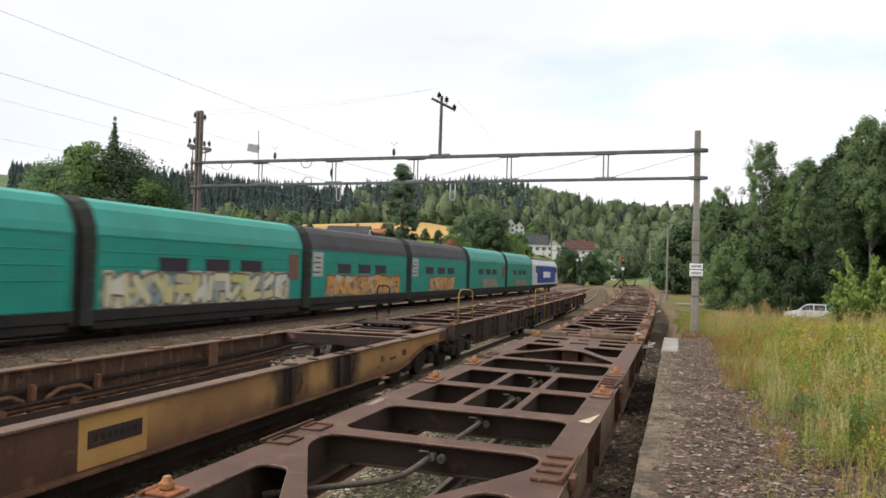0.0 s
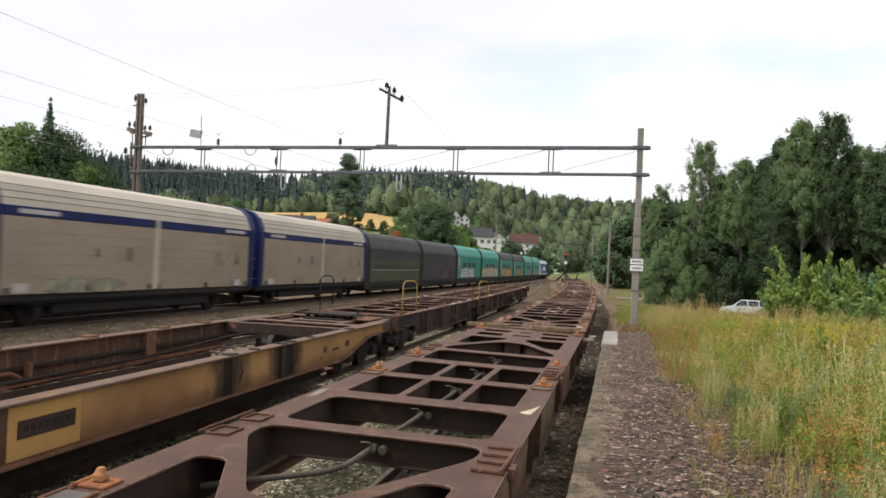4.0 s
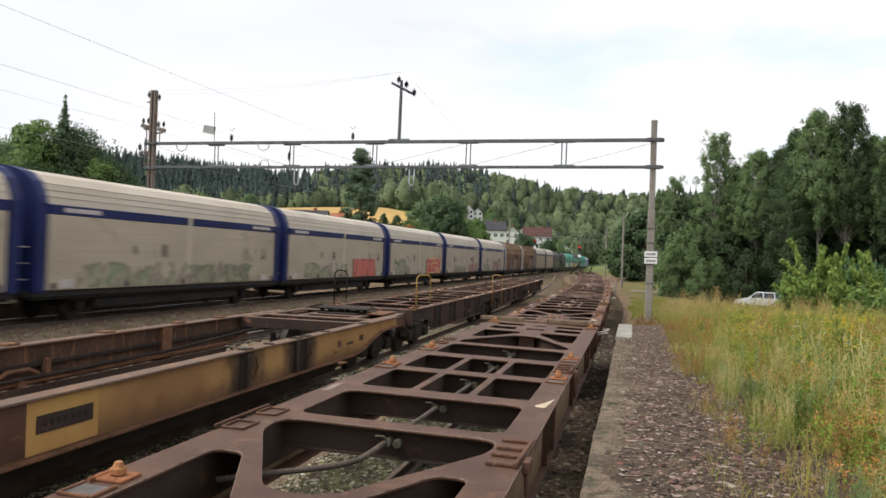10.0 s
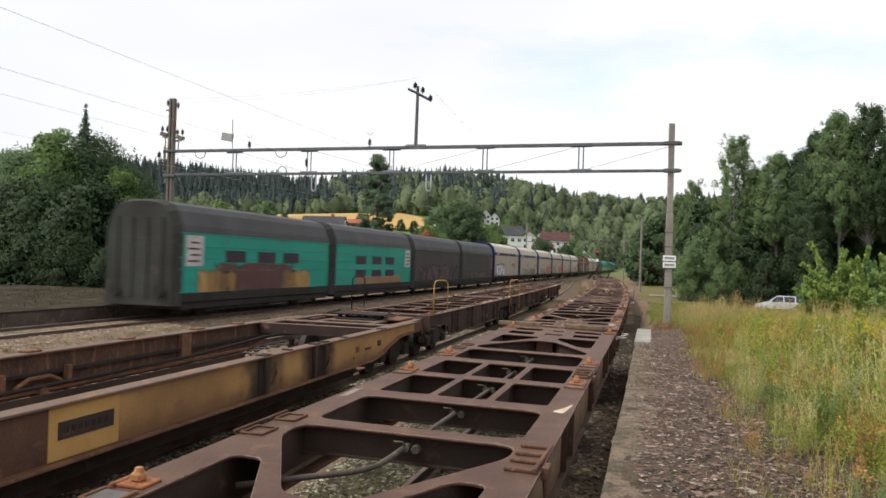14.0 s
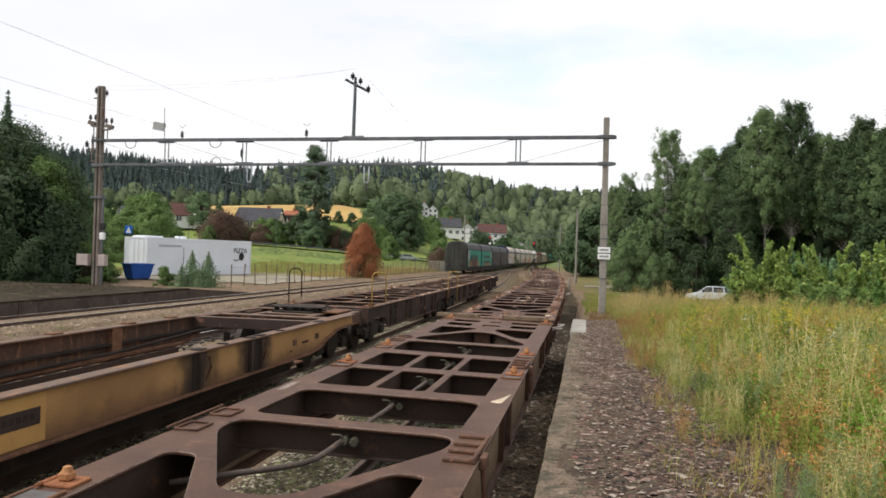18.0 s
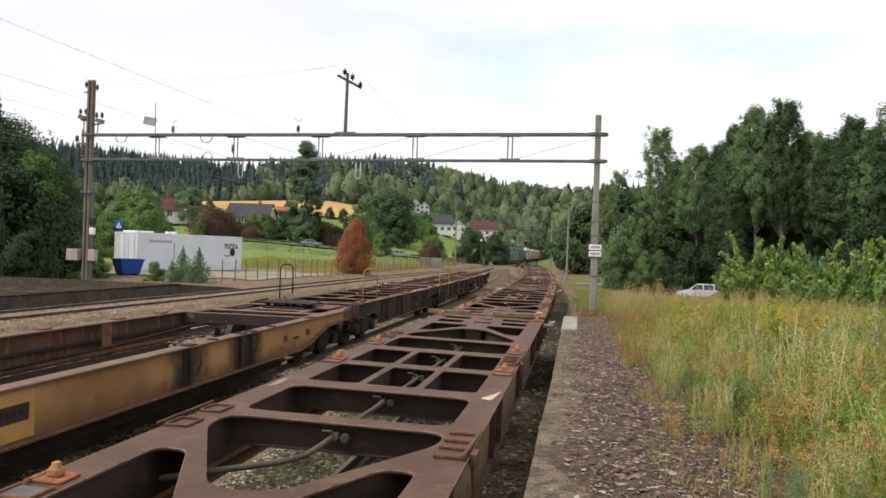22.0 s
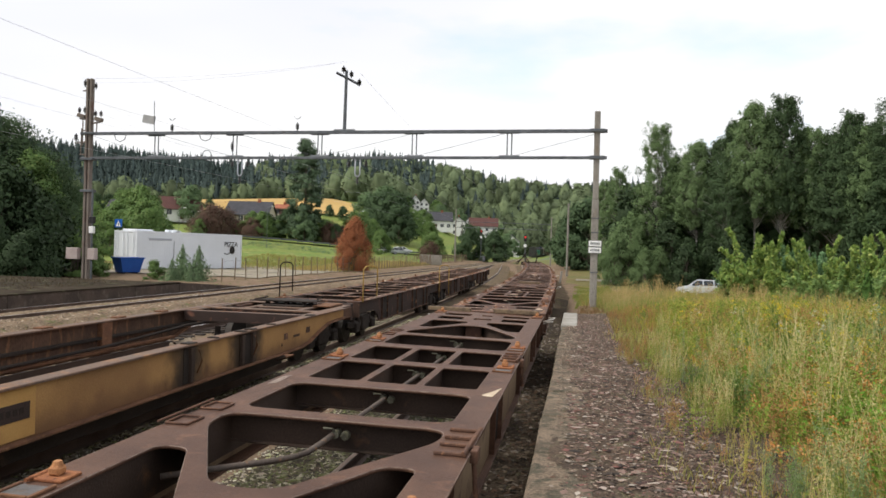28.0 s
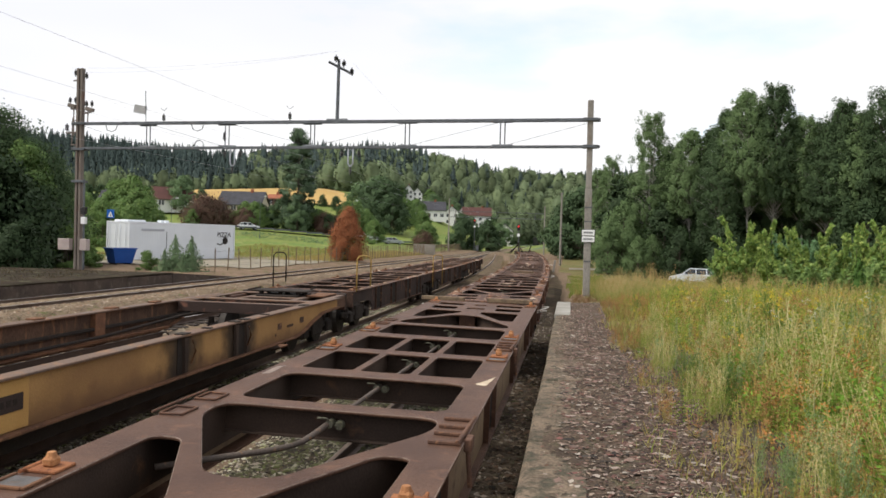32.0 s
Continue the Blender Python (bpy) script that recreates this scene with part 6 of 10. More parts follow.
for x, tr, rz in ((-13.0, main_x, RAIL_MAIN), (-7.0, LOOP, RAIL_LOOP)):
    hang = gp(x, 0)
    for y0, y1 in ((-30.0, 31.8), (31.8, 92.0), (92.0, 150.0)):
        xa, xb = (tr(y) + (0.2 if y != 31.8 else hang.x - tr(31.8)) for y in (y0, y1))
        cable((xa, y0, 6.9 if y0 != 31.8 else 6.7), (xb, y1, 6.7 if y1 == 31.8 else 6.9), 0.05, "thin dark overhead catenary wire", 0.0035)
        cable((xa, y0, 5.75), (xb, y1, 5.75), 0.03, "thin dark overhead contact wire", 0.003)
for p, q, s in ((gp(-21.2, 10.6), gp(-8.2, 11.2), 0.25), (gp(-22.1, 10.85), gp(-7.7, 11.25), 0.25), (gp(-7.0, 10.7), (-6.6, 92, 9.6), 1.0), (gp(-22.4, 9.6), (-24, 92, 9.4), 0.9), (gp(-20.5, 9.4), (-23, 92, 9.3), 0.9)):
    cable(p, q, s, "thin dark feeder wire", 0.0035)

# ---- loading platform with its broken edge, gravel and rubble ----
rng = np.random.default_rng(7)
platform = thing("loading_platform", Matrix.Identity(4), "old concrete loading platform strewn with gravel and rubble", "platform", kind="structure")
GRAVEL = mat("grey_brown_gravel", (0.085, 0.06, 0.042), (0.05, 0.036, 0.026), rough=1, scale=1.6, fine=38, grain=0.5, stain=(0.1, 0.09, 0.05), stain_at=(0.55, 0.72), bump=0.9)
part("core", bx(2.95, 4.75, -9, 17.2, -0.6, 0.98), CONCRETE, platform)
SLAB = mat("stained_edge_concrete", (0.185, 0.138, 0.096), (0.105, 0.08, 0.056), rough=0.95, scale=2.6, fine=40, grain=0.45, stain=(0.07, 0.062, 0.042), stain_at=(0.48, 0.62), bump=0.7, spread=0.12)
y = -9.0
k = 0
while y < 13.2:
    L = 1.55 + 0.25 * math.sin(k * 2.3)
    bm = bx(2.86 + 0.006 * math.sin(k * 5.1), 3.34 + 0.06 * math.sin(k * 3.7), y + 0.01, min(y + L, 13.3) - 0.01, 0.9, 1.08 + 0.006 * math.sin(k * 4.4), 0.025)
    for v in bm.verts:
        v.co += Vector((noise.noise(v.co * 3.1), noise.noise(v.co * 2.3 + Vector((5, 0, 0))), noise.noise(v.co * 2.7 + Vector((0, 9, 0))))) * 0.02
    part("edge_slab", bm, SLAB, platform)
    y += L
    k += 1
# The gap's shadow is put into this dark concrete, beside its green stains
GAP_WALL = mat("shade_dark_old_concrete", (0.075, 0.062, 0.05), (0.045, 0.038, 0.03), rough=1, scale=1.5, fine=30, grain=0.5, stain=(0.05, 0.06, 0.025), stain_at=(0.52, 0.66), bump=0.9)
part("lower_wall", bx(2.9, 2.96, -9, 17.2, -0.6, 0.9), GAP_WALL, platform)
PALE_SLAB = mat("pale_new_concrete", (0.33, 0.315, 0.28), (0.2, 0.185, 0.155), rough=0.9, scale=2, fine=40, grain=0.15)
part("end_slab", bx(2.84, 3.2, 13.4, 17.1, 0.98, 1.1, 0.02), PALE_SLAB, platform, "pale concrete slab at the platform's end")


def gravel_z(x, y):
    """Top of the gravel, thinning out over the edge slabs."""
    return 1.058 + 0.016 * np.sin(x * 5 + y * 1.3) * np.sin(y * 2.1) + 0.034 * smooth01(2.98, 3.38, x + 0.16 * np.sin(y * 1.1) + 0.1 * np.sin(y * 3.7)) + 0.04 * smooth01(4.1, 4.8, x)


nx, ny = 40, 260
px_, py_ = np.meshgrid(np.linspace(2.98, 4.9, nx), np.linspace(-8.9, 17.2, ny))
pz_ = gravel_z(px_, py_) + rng.normal(0, 0.007, px_.shape)
pv = np.stack([px_, py_, pz_], -1).reshape(-1, 3)
pi_ = np.arange(nx * ny).reshape(ny, nx)
pf_ = np.stack([pi_[:-1, :-1], pi_[:-1, 1:], pi_[1:, 1:], pi_[1:, :-1]], -1).reshape(-1, 4)
so = mesh_np("gravel_surface", pv, pf_, GRAVEL, smooth=True)
so.parent = platform


def stones(name, n, place, size, cols, label, category="stones", flat=0.6):
    """Loose angular stones bedded in the ground: each a squashed, jittered point on four corners."""
    base = np.array([(1, 0, -0.25), (-1, 0, -0.25), (0, 1, -0.25), (0, -1, -0.25), (0, 0, 1)], float)
    tri = np.array([(0, 2, 4), (2, 1, 4), (1, 3, 4), (3, 0, 4)])
    pts = place(n)
    s = size[0] + (size[1] - size[0]) * rng.random(n) ** 2.2
    v = base[None] * (0.65 + 0.7 * rng.random((n, 5, 1))) + rng.normal(0, 0.16, (n, 5, 3))
    v = v * s[:, None, None]
    v[:, :, 0] *= 1.0 + 1.6 * rng.random((n, 1)) ** 1.5
    v[:, :, 2] *= flat
    a = rng.random(n) * 6.28
    c, d = np.cos(a)[:, None], np.sin(a)[:, None]
    x = v[:, :, 0] * c - v[:, :, 1] * d
    yv = v[:, :, 0] * d + v[:, :, 1] * c
    v = np.stack([x, yv, v[:, :, 2]], -1) + pts[:, None]
    f = (tri[None] + (np.arange(n) * 5)[:, None, None]).reshape(-1, 3)
    return mesh_np(name, v.reshape(-1, 3), f, palette(name + "_stone", cols, 0.9), label, category, "stuff")


def on_platform(n):
    yy = -3.4 + 20.6 * rng.random(n) ** 1.5
    x = 2.95 + 1.67 * rng.random(n) ** (0.5 + 0.5 * smooth01(0, 8, yy))
    return np.stack([x, yy, np.maximum(1.08, gravel_z(x, yy) + 0.004) + 0.01 * rng.random(n)], -1)


stones("rubble", 34000, on_platform, (0.005, 0.017), [(0.016, 0.013, 0.011), (0.3, 0.23, 0.175), (0.09, 0.063, 0.046), (0.19, 0.1, 0.08), (0.02, 0.016, 0.013), (0.4, 0.33, 0.26), (0.018, 0.015, 0.013), (0.13, 0.095, 0.07), (0.11, 0.06, 0.043), (0.19, 0.145, 0.1), (0.05, 0.036, 0.027)], "loose grey and brick-red rubble and gravel", "rubble", 0.38)


def on_rear(n):
    yy = -8.7 + 5.4 * rng.random(n)
    x = 3.05 + 1.6 * rng.random(n)
    return np.stack([x, yy, np.maximum(1.08, gravel_z(x, yy) + 0.004) + 0.01 * rng.random(n)], -1)


GREY = [(0.12, 0.1, 0.085), (0.2, 0.17, 0.14), (0.075, 0.062, 0.052), (0.27, 0.23, 0.19), (0.15, 0.12, 0.09)]


def in_siding(n):
    x = -6.2 + 9.0 * rng.random(n)
    yy = -2.5 + 30 * rng.random(n) ** 1.5
    near = np.abs(np.abs(np.where(x > -1.4, x - 1.13, x - SID2_X)) - 0.75) < 0.1
    return np.stack([np.where(near, x + 0.25, x), yy, bed_z(x) + 0.012 * rng.random(n)], -1)


stones("siding_ballast", 8000, in_siding, (0.015, 0.05), GREY, "dirty grey ballast stones between the siding rails", "ballast")


def by_wall(n):
    x = 1.98 + 0.9 * rng.random(n)
    return np.stack([x, -2.5 + 21 * rng.random(n) ** 1.4, bed_z(x) + 0.03 * rng.random(n) + 0.05 * smooth01(2.4, 2.85, x)], -1)


# Stone colours are lowered as well for the shadowed gap
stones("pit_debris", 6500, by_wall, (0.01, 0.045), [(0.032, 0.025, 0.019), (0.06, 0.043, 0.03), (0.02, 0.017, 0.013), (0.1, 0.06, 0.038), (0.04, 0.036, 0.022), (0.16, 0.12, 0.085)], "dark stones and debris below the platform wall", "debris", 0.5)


def between(n):
    x = -4.7 + 3.9 * rng.random(n)
    x = np.where(np.abs(x - SID2_X - 0.752) < 0.09, x + 0.2, x)
    return np.stack([x, 2 + 26 * rng.random(n) ** 1.2, bed_z(x) + 0.02 * rng.random(n)], -1)


stones("path_gravel", 24000, between, (0.008, 0.03), [(0.22, 0.18, 0.125), (0.38, 0.34, 0.26), (0.1, 0.08, 0.055), (0.28, 0.24, 0.15), (0.19, 0.22, 0.08), (0.52, 0.48, 0.4), (0.21, 0.24, 0.09)], "grey and mossy gravel between the sidings", "gravel")


def under_first(n):
    x = -0.9 + 2.6 * rng.random(n)
    x = np.where(np.abs(x - 0.378) < 0.09, x - 0.25, x)
    return np.stack([x, 1.5 + 15 * rng.random(n) ** 1.2, bed_z(x) + 0.014 * rng.random(n)], -1)


stones("mossy_gravel", 30000, under_first, (0.01, 0.038), [(0.06, 0.05, 0.034), (0.06, 0.068, 0.024), (0.22, 0.2, 0.155), (0.03, 0.025, 0.018), (0.065, 0.07, 0.026), (0.042, 0.034, 0.025), (0.026, 0.022, 0.017), (0.02, 0.017, 0.014)], "mossy grey gravel under the container wagon", "gravel")


def by_main(n):
    yy = 2 + 70 * rng.random(n) ** 1.2
    x = np.array([main_x(v) for v in yy]) + rng.normal(1.3, 1.4, n)
    off = np.abs(x - np.array([main_x(v) for v in yy]))
    near = np.abs(off - 0.752) < 0.12
    x = np.where(near, x + 0.35, x)
    off = np.where(near, off + 0.35, off)
    z = RAIL_MAIN - np.interp(off, (0.0, 0.9, 1.85, 3.1), (0.11, 0.105, 0.14, 0.72)) + 0.02 * rng.random(n)
    return np.stack([x, yy, z], -1)


def by_loop(n):
    yy = 4 + 40 * rng.random(n) ** 1.3
    x = np.array([LOOP(v) for v in yy]) + 2.4 * (rng.random(n) * 2 - 1)
    off = np.abs(x - np.array([LOOP(v) for v in yy]))
    near = np.abs(off - 0.752) < 0.12
    x, off = np.where(near, x + 0.35, x), np.where(near, off + 0.35, off)
    return np.stack([x, yy, RAIL_LOOP - np.interp(off, (0.0, 1.75, 3.1), (0.2, 0.215, 0.75)) + 0.02 * rng.random(n)], -1)


stones("loop_ballast", 9000, by_loop, (0.014, 0.05), [(0.2, 0.15, 0.105), (0.12, 0.09, 0.065), (0.34, 0.28, 0.21), (0.065, 0.05, 0.036), (0.16, 0.115, 0.08)], "brown ballast stones along the second track", "ballast")

stones("main_line_ballast", 30000, by_main, (0.014, 0.046), [(0.25, 0.185, 0.125), (0.15, 0.11, 0.075), (0.42, 0.34, 0.26), (0.075, 0.056, 0.04), (0.2, 0.145, 0.095), (0.11, 0.085, 0.06), (0.3, 0.17, 0.1)], "brown ballast stones along the main track", "ballast")

stones("rubble", 3500, on_rear, (0.006, 0.027), [(0.035, 0.027, 0.02), (0.31, 0.24, 0.18), (0.14, 0.1, 0.072), (0.26, 0.12, 0.082), (0.06, 0.046, 0.034)], "loose grey and brick-red rubble and gravel", "rubble", 0.5)

stones("deck_scraps", 900, on_decks, (0.02, 0.085), [(0.3, 0.2, 0.13), (0.1, 0.06, 0.045), (0.5, 0.4, 0.3), (0.22, 0.1, 0.06), (0.05, 0.035, 0.03), (0.36, 0.17, 0.1)], "flakes of rust and pale scraps on the wagon decks", "debris", 0.4)

# platform across the main track
far_pf = thing("station_platform", Matrix.Identity(4), "low station platform with a dark concrete edge", "platform", kind="structure")
TAR = mat("old_earthy_asphalt", spec=0.04, col=(0.05, 0.038, 0.027), col2=(0.03, 0.024, 0.017), rough=0.95, scale=0.5, fine=25, grain=0.25, stain=(0.1, 0.1, 0.06))
DARKWALL = mat("dark_stained_concrete", (0.095, 0.07, 0.056), (0.06, 0.046, 0.038), rough=0.95, scale=1.2, fine=30, stain=(0.12, 0.1, 0.08))
for k in range(16):
    y0 = -32 + k * 4.0
    part("edge_block", bx(-16.35, -16.05, y0 + 0.01, y0 + 3.99, -0.2, 0.64 - (0.03 if k == 15 else 0), 0.02), DARKWALL, far_pf)
    part("coping", bx(-16.75, -16.02, y0 + 0.01, y0 + 3.99, 0.645, 0.69, 0.01), TAR, far_pf)
part("surface", bx(-30, -16.36, -32, 32, 0.1, 0.66), TAR, far_pf)
bm = bmesh.new()
lo = [bm.verts.new(p) for p in ((-16.05, 32, -0.2), (-16.05, 39, -0.2), (-24, 39, -0.2), (-24, 32, -0.2))]
hi = [bm.verts.new(p) for p in ((-16.05, 32, 0.66), (-16.05, 39, 0.2), (-24, 39, 0.2), (-24, 32, 0.66))]
bm.faces.new(hi)
for k in range(4):
    bm.faces.new((lo[k], lo[(k + 1) % 4], hi[(k + 1) % 4], hi[k]))
bmesh.ops.recalc_face_normals(bm, faces=bm.faces)
part("end_ramp", bm, DARKWALL, far_pf)


def shards(n):
    x = 3.1 + 1.25 * rng.random(n)
    yy = -3.2 + 18 * rng.random(n) ** 1.3
    return np.stack([x, yy, np.maximum(1.085, gravel_z(x, yy) + 0.008)], -1)


stones("shards", 5200, shards, (0.008, 0.036), [(0.22, 0.17, 0.135), (0.13, 0.065, 0.052), (0.022, 0.019, 0.017), (0.38, 0.33, 0.275), (0.18, 0.085, 0.072), (0.035, 0.03, 0.027), (0.045, 0.037, 0.03), (0.25, 0.165, 0.135), (0.08, 0.06, 0.05)], "flat broken shards of brick and slate", "rubble", 0.24)

# ---- plants ----
LEAF = dict(
    birch=palette("birch_leaves", [(0.119, 0.182, 0.078), (0.149, 0.216, 0.092), (0.132, 0.200, 0.084), (0.176, 0.243, 0.108)], 0.8, 0.3),
    # Birch green scaled down: shade on the trees is put into this colour
    dusk=palette("half_shade_leaves", [(0.055, 0.091, 0.042), (0.071, 0.111, 0.050), (0.063, 0.100, 0.046), (0.083, 0.123, 0.055)], 0.8, 0.25),
    # Darkest copy of the leaf green: deep shade is put into the colour
    shade=palette("deep_shade_leaves", [(0.025, 0.046, 0.020), (0.037, 0.061, 0.025), (0.031, 0.054, 0.022), (0.049, 0.076, 0.031)], 0.6, 0.15),
    deep=palette("deep_green_leaves", [(0.121, 0.190, 0.095), (0.149, 0.220, 0.107), (0.135, 0.204, 0.100), (0.173, 0.248, 0.118)], 0.8, 0.3),
    fresh=palette("fresh_green_leaves", [(0.103, 0.181, 0.056), (0.146, 0.231, 0.071), (0.121, 0.206, 0.062), (0.196, 0.269, 0.085), (0.090, 0.156, 0.053)], 0.6, 0.3),
    shrub=palette("yellow_green_leaves", [(0.17, 0.28, 0.075), (0.28, 0.4, 0.1), (0.13, 0.22, 0.065), (0.44, 0.52, 0.14), (0.2, 0.32, 0.09), (0.52, 0.55, 0.17)], 0.6, 0.45),
    willow=palette("willow_leaves", [(0.216, 0.338, 0.108), (0.297, 0.419, 0.135), (0.189, 0.297, 0.115), (0.405, 0.486, 0.162)], 0.6, 0.45),
    sallow=palette("sallow_leaves", [(0.13, 0.25, 0.12), (0.17, 0.3, 0.14), (0.22, 0.36, 0.16), (0.11, 0.2, 0.1), (0.28, 0.41, 0.19)], 0.6, 0.3),
    copper=palette("copper_leaves", [(0.12, 0.062, 0.05), (0.15, 0.08, 0.06), (0.1, 0.075, 0.05), (0.12, 0.09, 0.055)], 0.6, 0.15),
    rust=palette("dead_red_needles", [(0.34, 0.125, 0.055), (0.27, 0.095, 0.045), (0.38, 0.155, 0.07), (0.2, 0.09, 0.045)], 0.8, 0.15),
    needle=palette("pine_needles", [(0.081, 0.127, 0.069), (0.109, 0.161, 0.092), (0.069, 0.109, 0.063), (0.138, 0.196, 0.109)], 0.7, 0.1),
    sapling=palette("young_pine_needles", [(0.13, 0.2, 0.1), (0.17, 0.25, 0.125), (0.11, 0.17, 0.085), (0.21, 0.29, 0.15)], 0.7, 0.2),
    hedge=palette("dark_garden_leaves", [(0.055, 0.09, 0.045), (0.07, 0.11, 0.053), (0.085, 0.13, 0.06), (0.047, 0.08, 0.04)], 0.8, 0.2),
    bright=palette("light_conifer_needles", [(0.06, 0.13, 0.03), (0.09, 0.17, 0.035), (0.05, 0.11, 0.03)], 0.7, 0.15))
BARK = mat("grey_brown_bark", (0.14, 0.115, 0.09), (0.085, 0.07, 0.055), rough=0.95, scale=3, fine=40, stretch=(1, 1, 0.3))
BIRCHBARK = mat("pale_birch_bark", (0.42, 0.4, 0.36), (0.3, 0.28, 0.25), rough=0.9, scale=2, fine=30, stain=(0.06, 0.055, 0.05), stain_at=(0.58, 0.64), stretch=(1, 1, 2.5))


def quads(c, size, r, droop=0.0, aspect=0.6, face=None, loose=0.55):
    """Leaf quads at centres c, random turns or turned towards face; returns vertices and faces."""
    n = len(c)
    d = r.normal(size=(n, 3))
    d[:, 2] = d[:, 2] * 0.6 - droop
    d /= np.linalg.norm(d, axis=1)[:, None] + 1e-9
    if face is None:
        e = np.cross(d, r.normal(size=(n, 3)))
    else:
        q = face / (np.linalg.norm(face, axis=1)[:, None] + 1e-9) + loose * r.normal(size=(n, 3))
        q /= np.linalg.norm(q, axis=1)[:, None] + 1e-9
        d = d - q * np.sum(d * q, 1)[:, None]
        d /= np.linalg.norm(d, axis=1)[:, None] + 1e-9
        e = np.cross(q, d)
    e /= np.linalg.norm(e, axis=1)[:, None] + 1e-9
    s = np.asarray(size).reshape(-1, 1) * np.ones((n, 1))
    a, b = d * s * 0.5, e * s * 0.5 * aspect
    v = np.stack([c - a, c + b * 0.9 - a * 0.1, c + a, c - b * 0.9 - a * 0.1], 1).reshape(-1, 3)
    return v, np.arange(n * 4).reshape(n, 4)


def unit(v):
    return v / (np.linalg.norm(v, axis=-1, keepdims=True) + 1e-9)


def leaves3(c, size, r, out, aspect=0.7, loose=0.8, soft=0.75, droop=0.3):
    """Three-cornered leaves at c that turn loosely towards out, with rounded-off shading; vertices, faces, normals."""
    n = len(c)
    o = unit(out)
    q = unit(o + loose * r.normal(size=(n, 3)))
    q *= np.where(np.sum(q * o, 1) < 0, -1.0, 1.0)[:, None]
    d = r.normal(size=(n, 3))
    d[:, 2] -= droop
    d = unit(d - q * np.sum(d * q, 1)[:, None])
    e = np.cross(q, d)
    s = np.asarray(size).reshape(-1, 1) * np.ones((n, 1))
    v = np.stack([c + d * s * 0.6, c - d * s * 0.4 + e * s * 0.5 * aspect, c - d * s * 0.4 - e * s * 0.5 * aspect], 1).reshape(-1, 3)
    nn = unit(soft * o + (1 - soft) * q)
    return v, np.arange(n * 3).reshape(n, 3), np.repeat(nn, 3, 0)


def arr_part(name, v, f, material, parent, normals=None):
    ob = mesh_np(name, v, f, material, normals=normals)
    ob.parent = parent
    return ob


def grow(name, seed, height, spread, base, n_leaf, leaf, material, bark, label, category="tree", clumps=46, lean=0.0, flat=1.0, trunk_r=None, stems=1, upright=0.35, tight=1.0, tall=0.75, airy=0.0, fill=0.0, feather=0.0):
    """Broad-leaved tree: tapered trunk, limbs that reach into leaf clumps, gaps between the clumps."""
    r = np.random.default_rng(seed)
    t = thing(name, Matrix.Identity(4), label, category)
    tr = trunk_r or height * 0.011
    bm = bmesh.new()
    tops = []
    for s in range(stems):
        ox, oy = (r.normal(0, 0.25, 2) if stems > 1 else (0, 0))
        pts = [Vector((ox, oy, -0.3))]
        n = 7
        wx, wy = r.normal(0, 0.02 * height, 2)
        for k in range(1, n + 1):
            f = k / n
            pts.append(Vector((ox + wx * f * f + r.normal(0, 0.04), oy + wy * f * f + r.normal(0, 0.04), height * 0.93 * f)))
        for k in range(n):
            rod(bm, pts[k], pts[k + 1], tr * (1 - k / n) + 0.015, tr * (1 - (k + 1) / n) + 0.012, 7)
        tops.append(pts)
    cen = []
    for k in range(clumps):
        f = (k + r.random()) / clumps
        z = height * (base + (1 - base) * f)
        prof = (math.sin(math.pi * min(1, (f * 0.86 + 0.14) ** (0.75)))) ** 0.7
        prof = prof * (1 - airy) + airy * (1 - (0.55 + 0.3 * feather) * f ** (3 - feather)) * min(1.0, 0.55 + f * 1.6)
        rad = spread * prof * (0.35 + 0.65 * math.sqrt(r.random()))
        if feather and k % 5 == 0:
            rad, z = rad * 1.1 + 0.12 * spread, z + 0.035 * height * r.random()
        a = r.random() * 6.283
        pts = tops[k % stems]
        c = Vector((math.cos(a) * rad, math.sin(a) * rad * flat, z)) + Vector((pts[4].x, pts[4].y, 0))
        cen.append(c)
        zi = max(0.15 * height, c.z - rad * (0.5 + upright))
        step = min(6.99, zi / (height * 0.93) * 7)
        i = int(step)
        st = pts[i].lerp(pts[i + 1], step - i)
        mid = st.lerp(c, 0.55) + Vector((0, 0, 0.12 * rad))
        rr = max(0.02, tr * (0.28 if clumps < 150 else 0.1) * (1 - f * 0.6))
        rod(bm, st, mid, rr, rr * 0.6, 4)
        rod(bm, mid, c, rr * 0.6, 0.01, 3)
    part("trunk", bm, bark, t)
    cen = np.array([tuple(c) for c in cen])
    keep = 1 - airy * 0.75 * (np.arange(len(cen)) / len(cen)) ** 1.5 * (0.4 + 0.6 * r.random(len(cen)))
    if feather:
        keep[::5] *= 0.3
    which = r.choice(len(cen), n_leaf, p=keep / keep.sum())
    sig = tight * spread * (0.13 + 0.12 * r.random(len(cen))) * (1 - 0.35 * feather * (np.arange(len(cen)) % 5 == 0))
    off = r.normal(size=(n_leaf, 3))
    off *= (1.75 * r.random(n_leaf) ** 0.4 / np.linalg.norm(off, axis=1) * sig[which])[:, None] * np.array([1, 1, tall])
    stray = r.random(n_leaf) < 0.05
    off[stray] *= 1.05 + 0.4 * r.random((stray.sum(), 1))
    c = cen[which] + off
    thin = np.flatnonzero(r.random(n_leaf) < fill)
    other = r.integers(0, len(cen), len(thin))
    near = np.abs(cen[other, 2] - cen[which[thin], 2]) < 0.16 * height
    mixw = (0.1 + 0.8 * r.random(len(thin)))[:, None]
    c[thin] = np.where(near[:, None], cen[which[thin]] * mixw + cen[other] * (1 - mixw) + 0.8 * off[thin], c[thin])
    c[:, 2] = np.maximum(c[:, 2], 0.15)
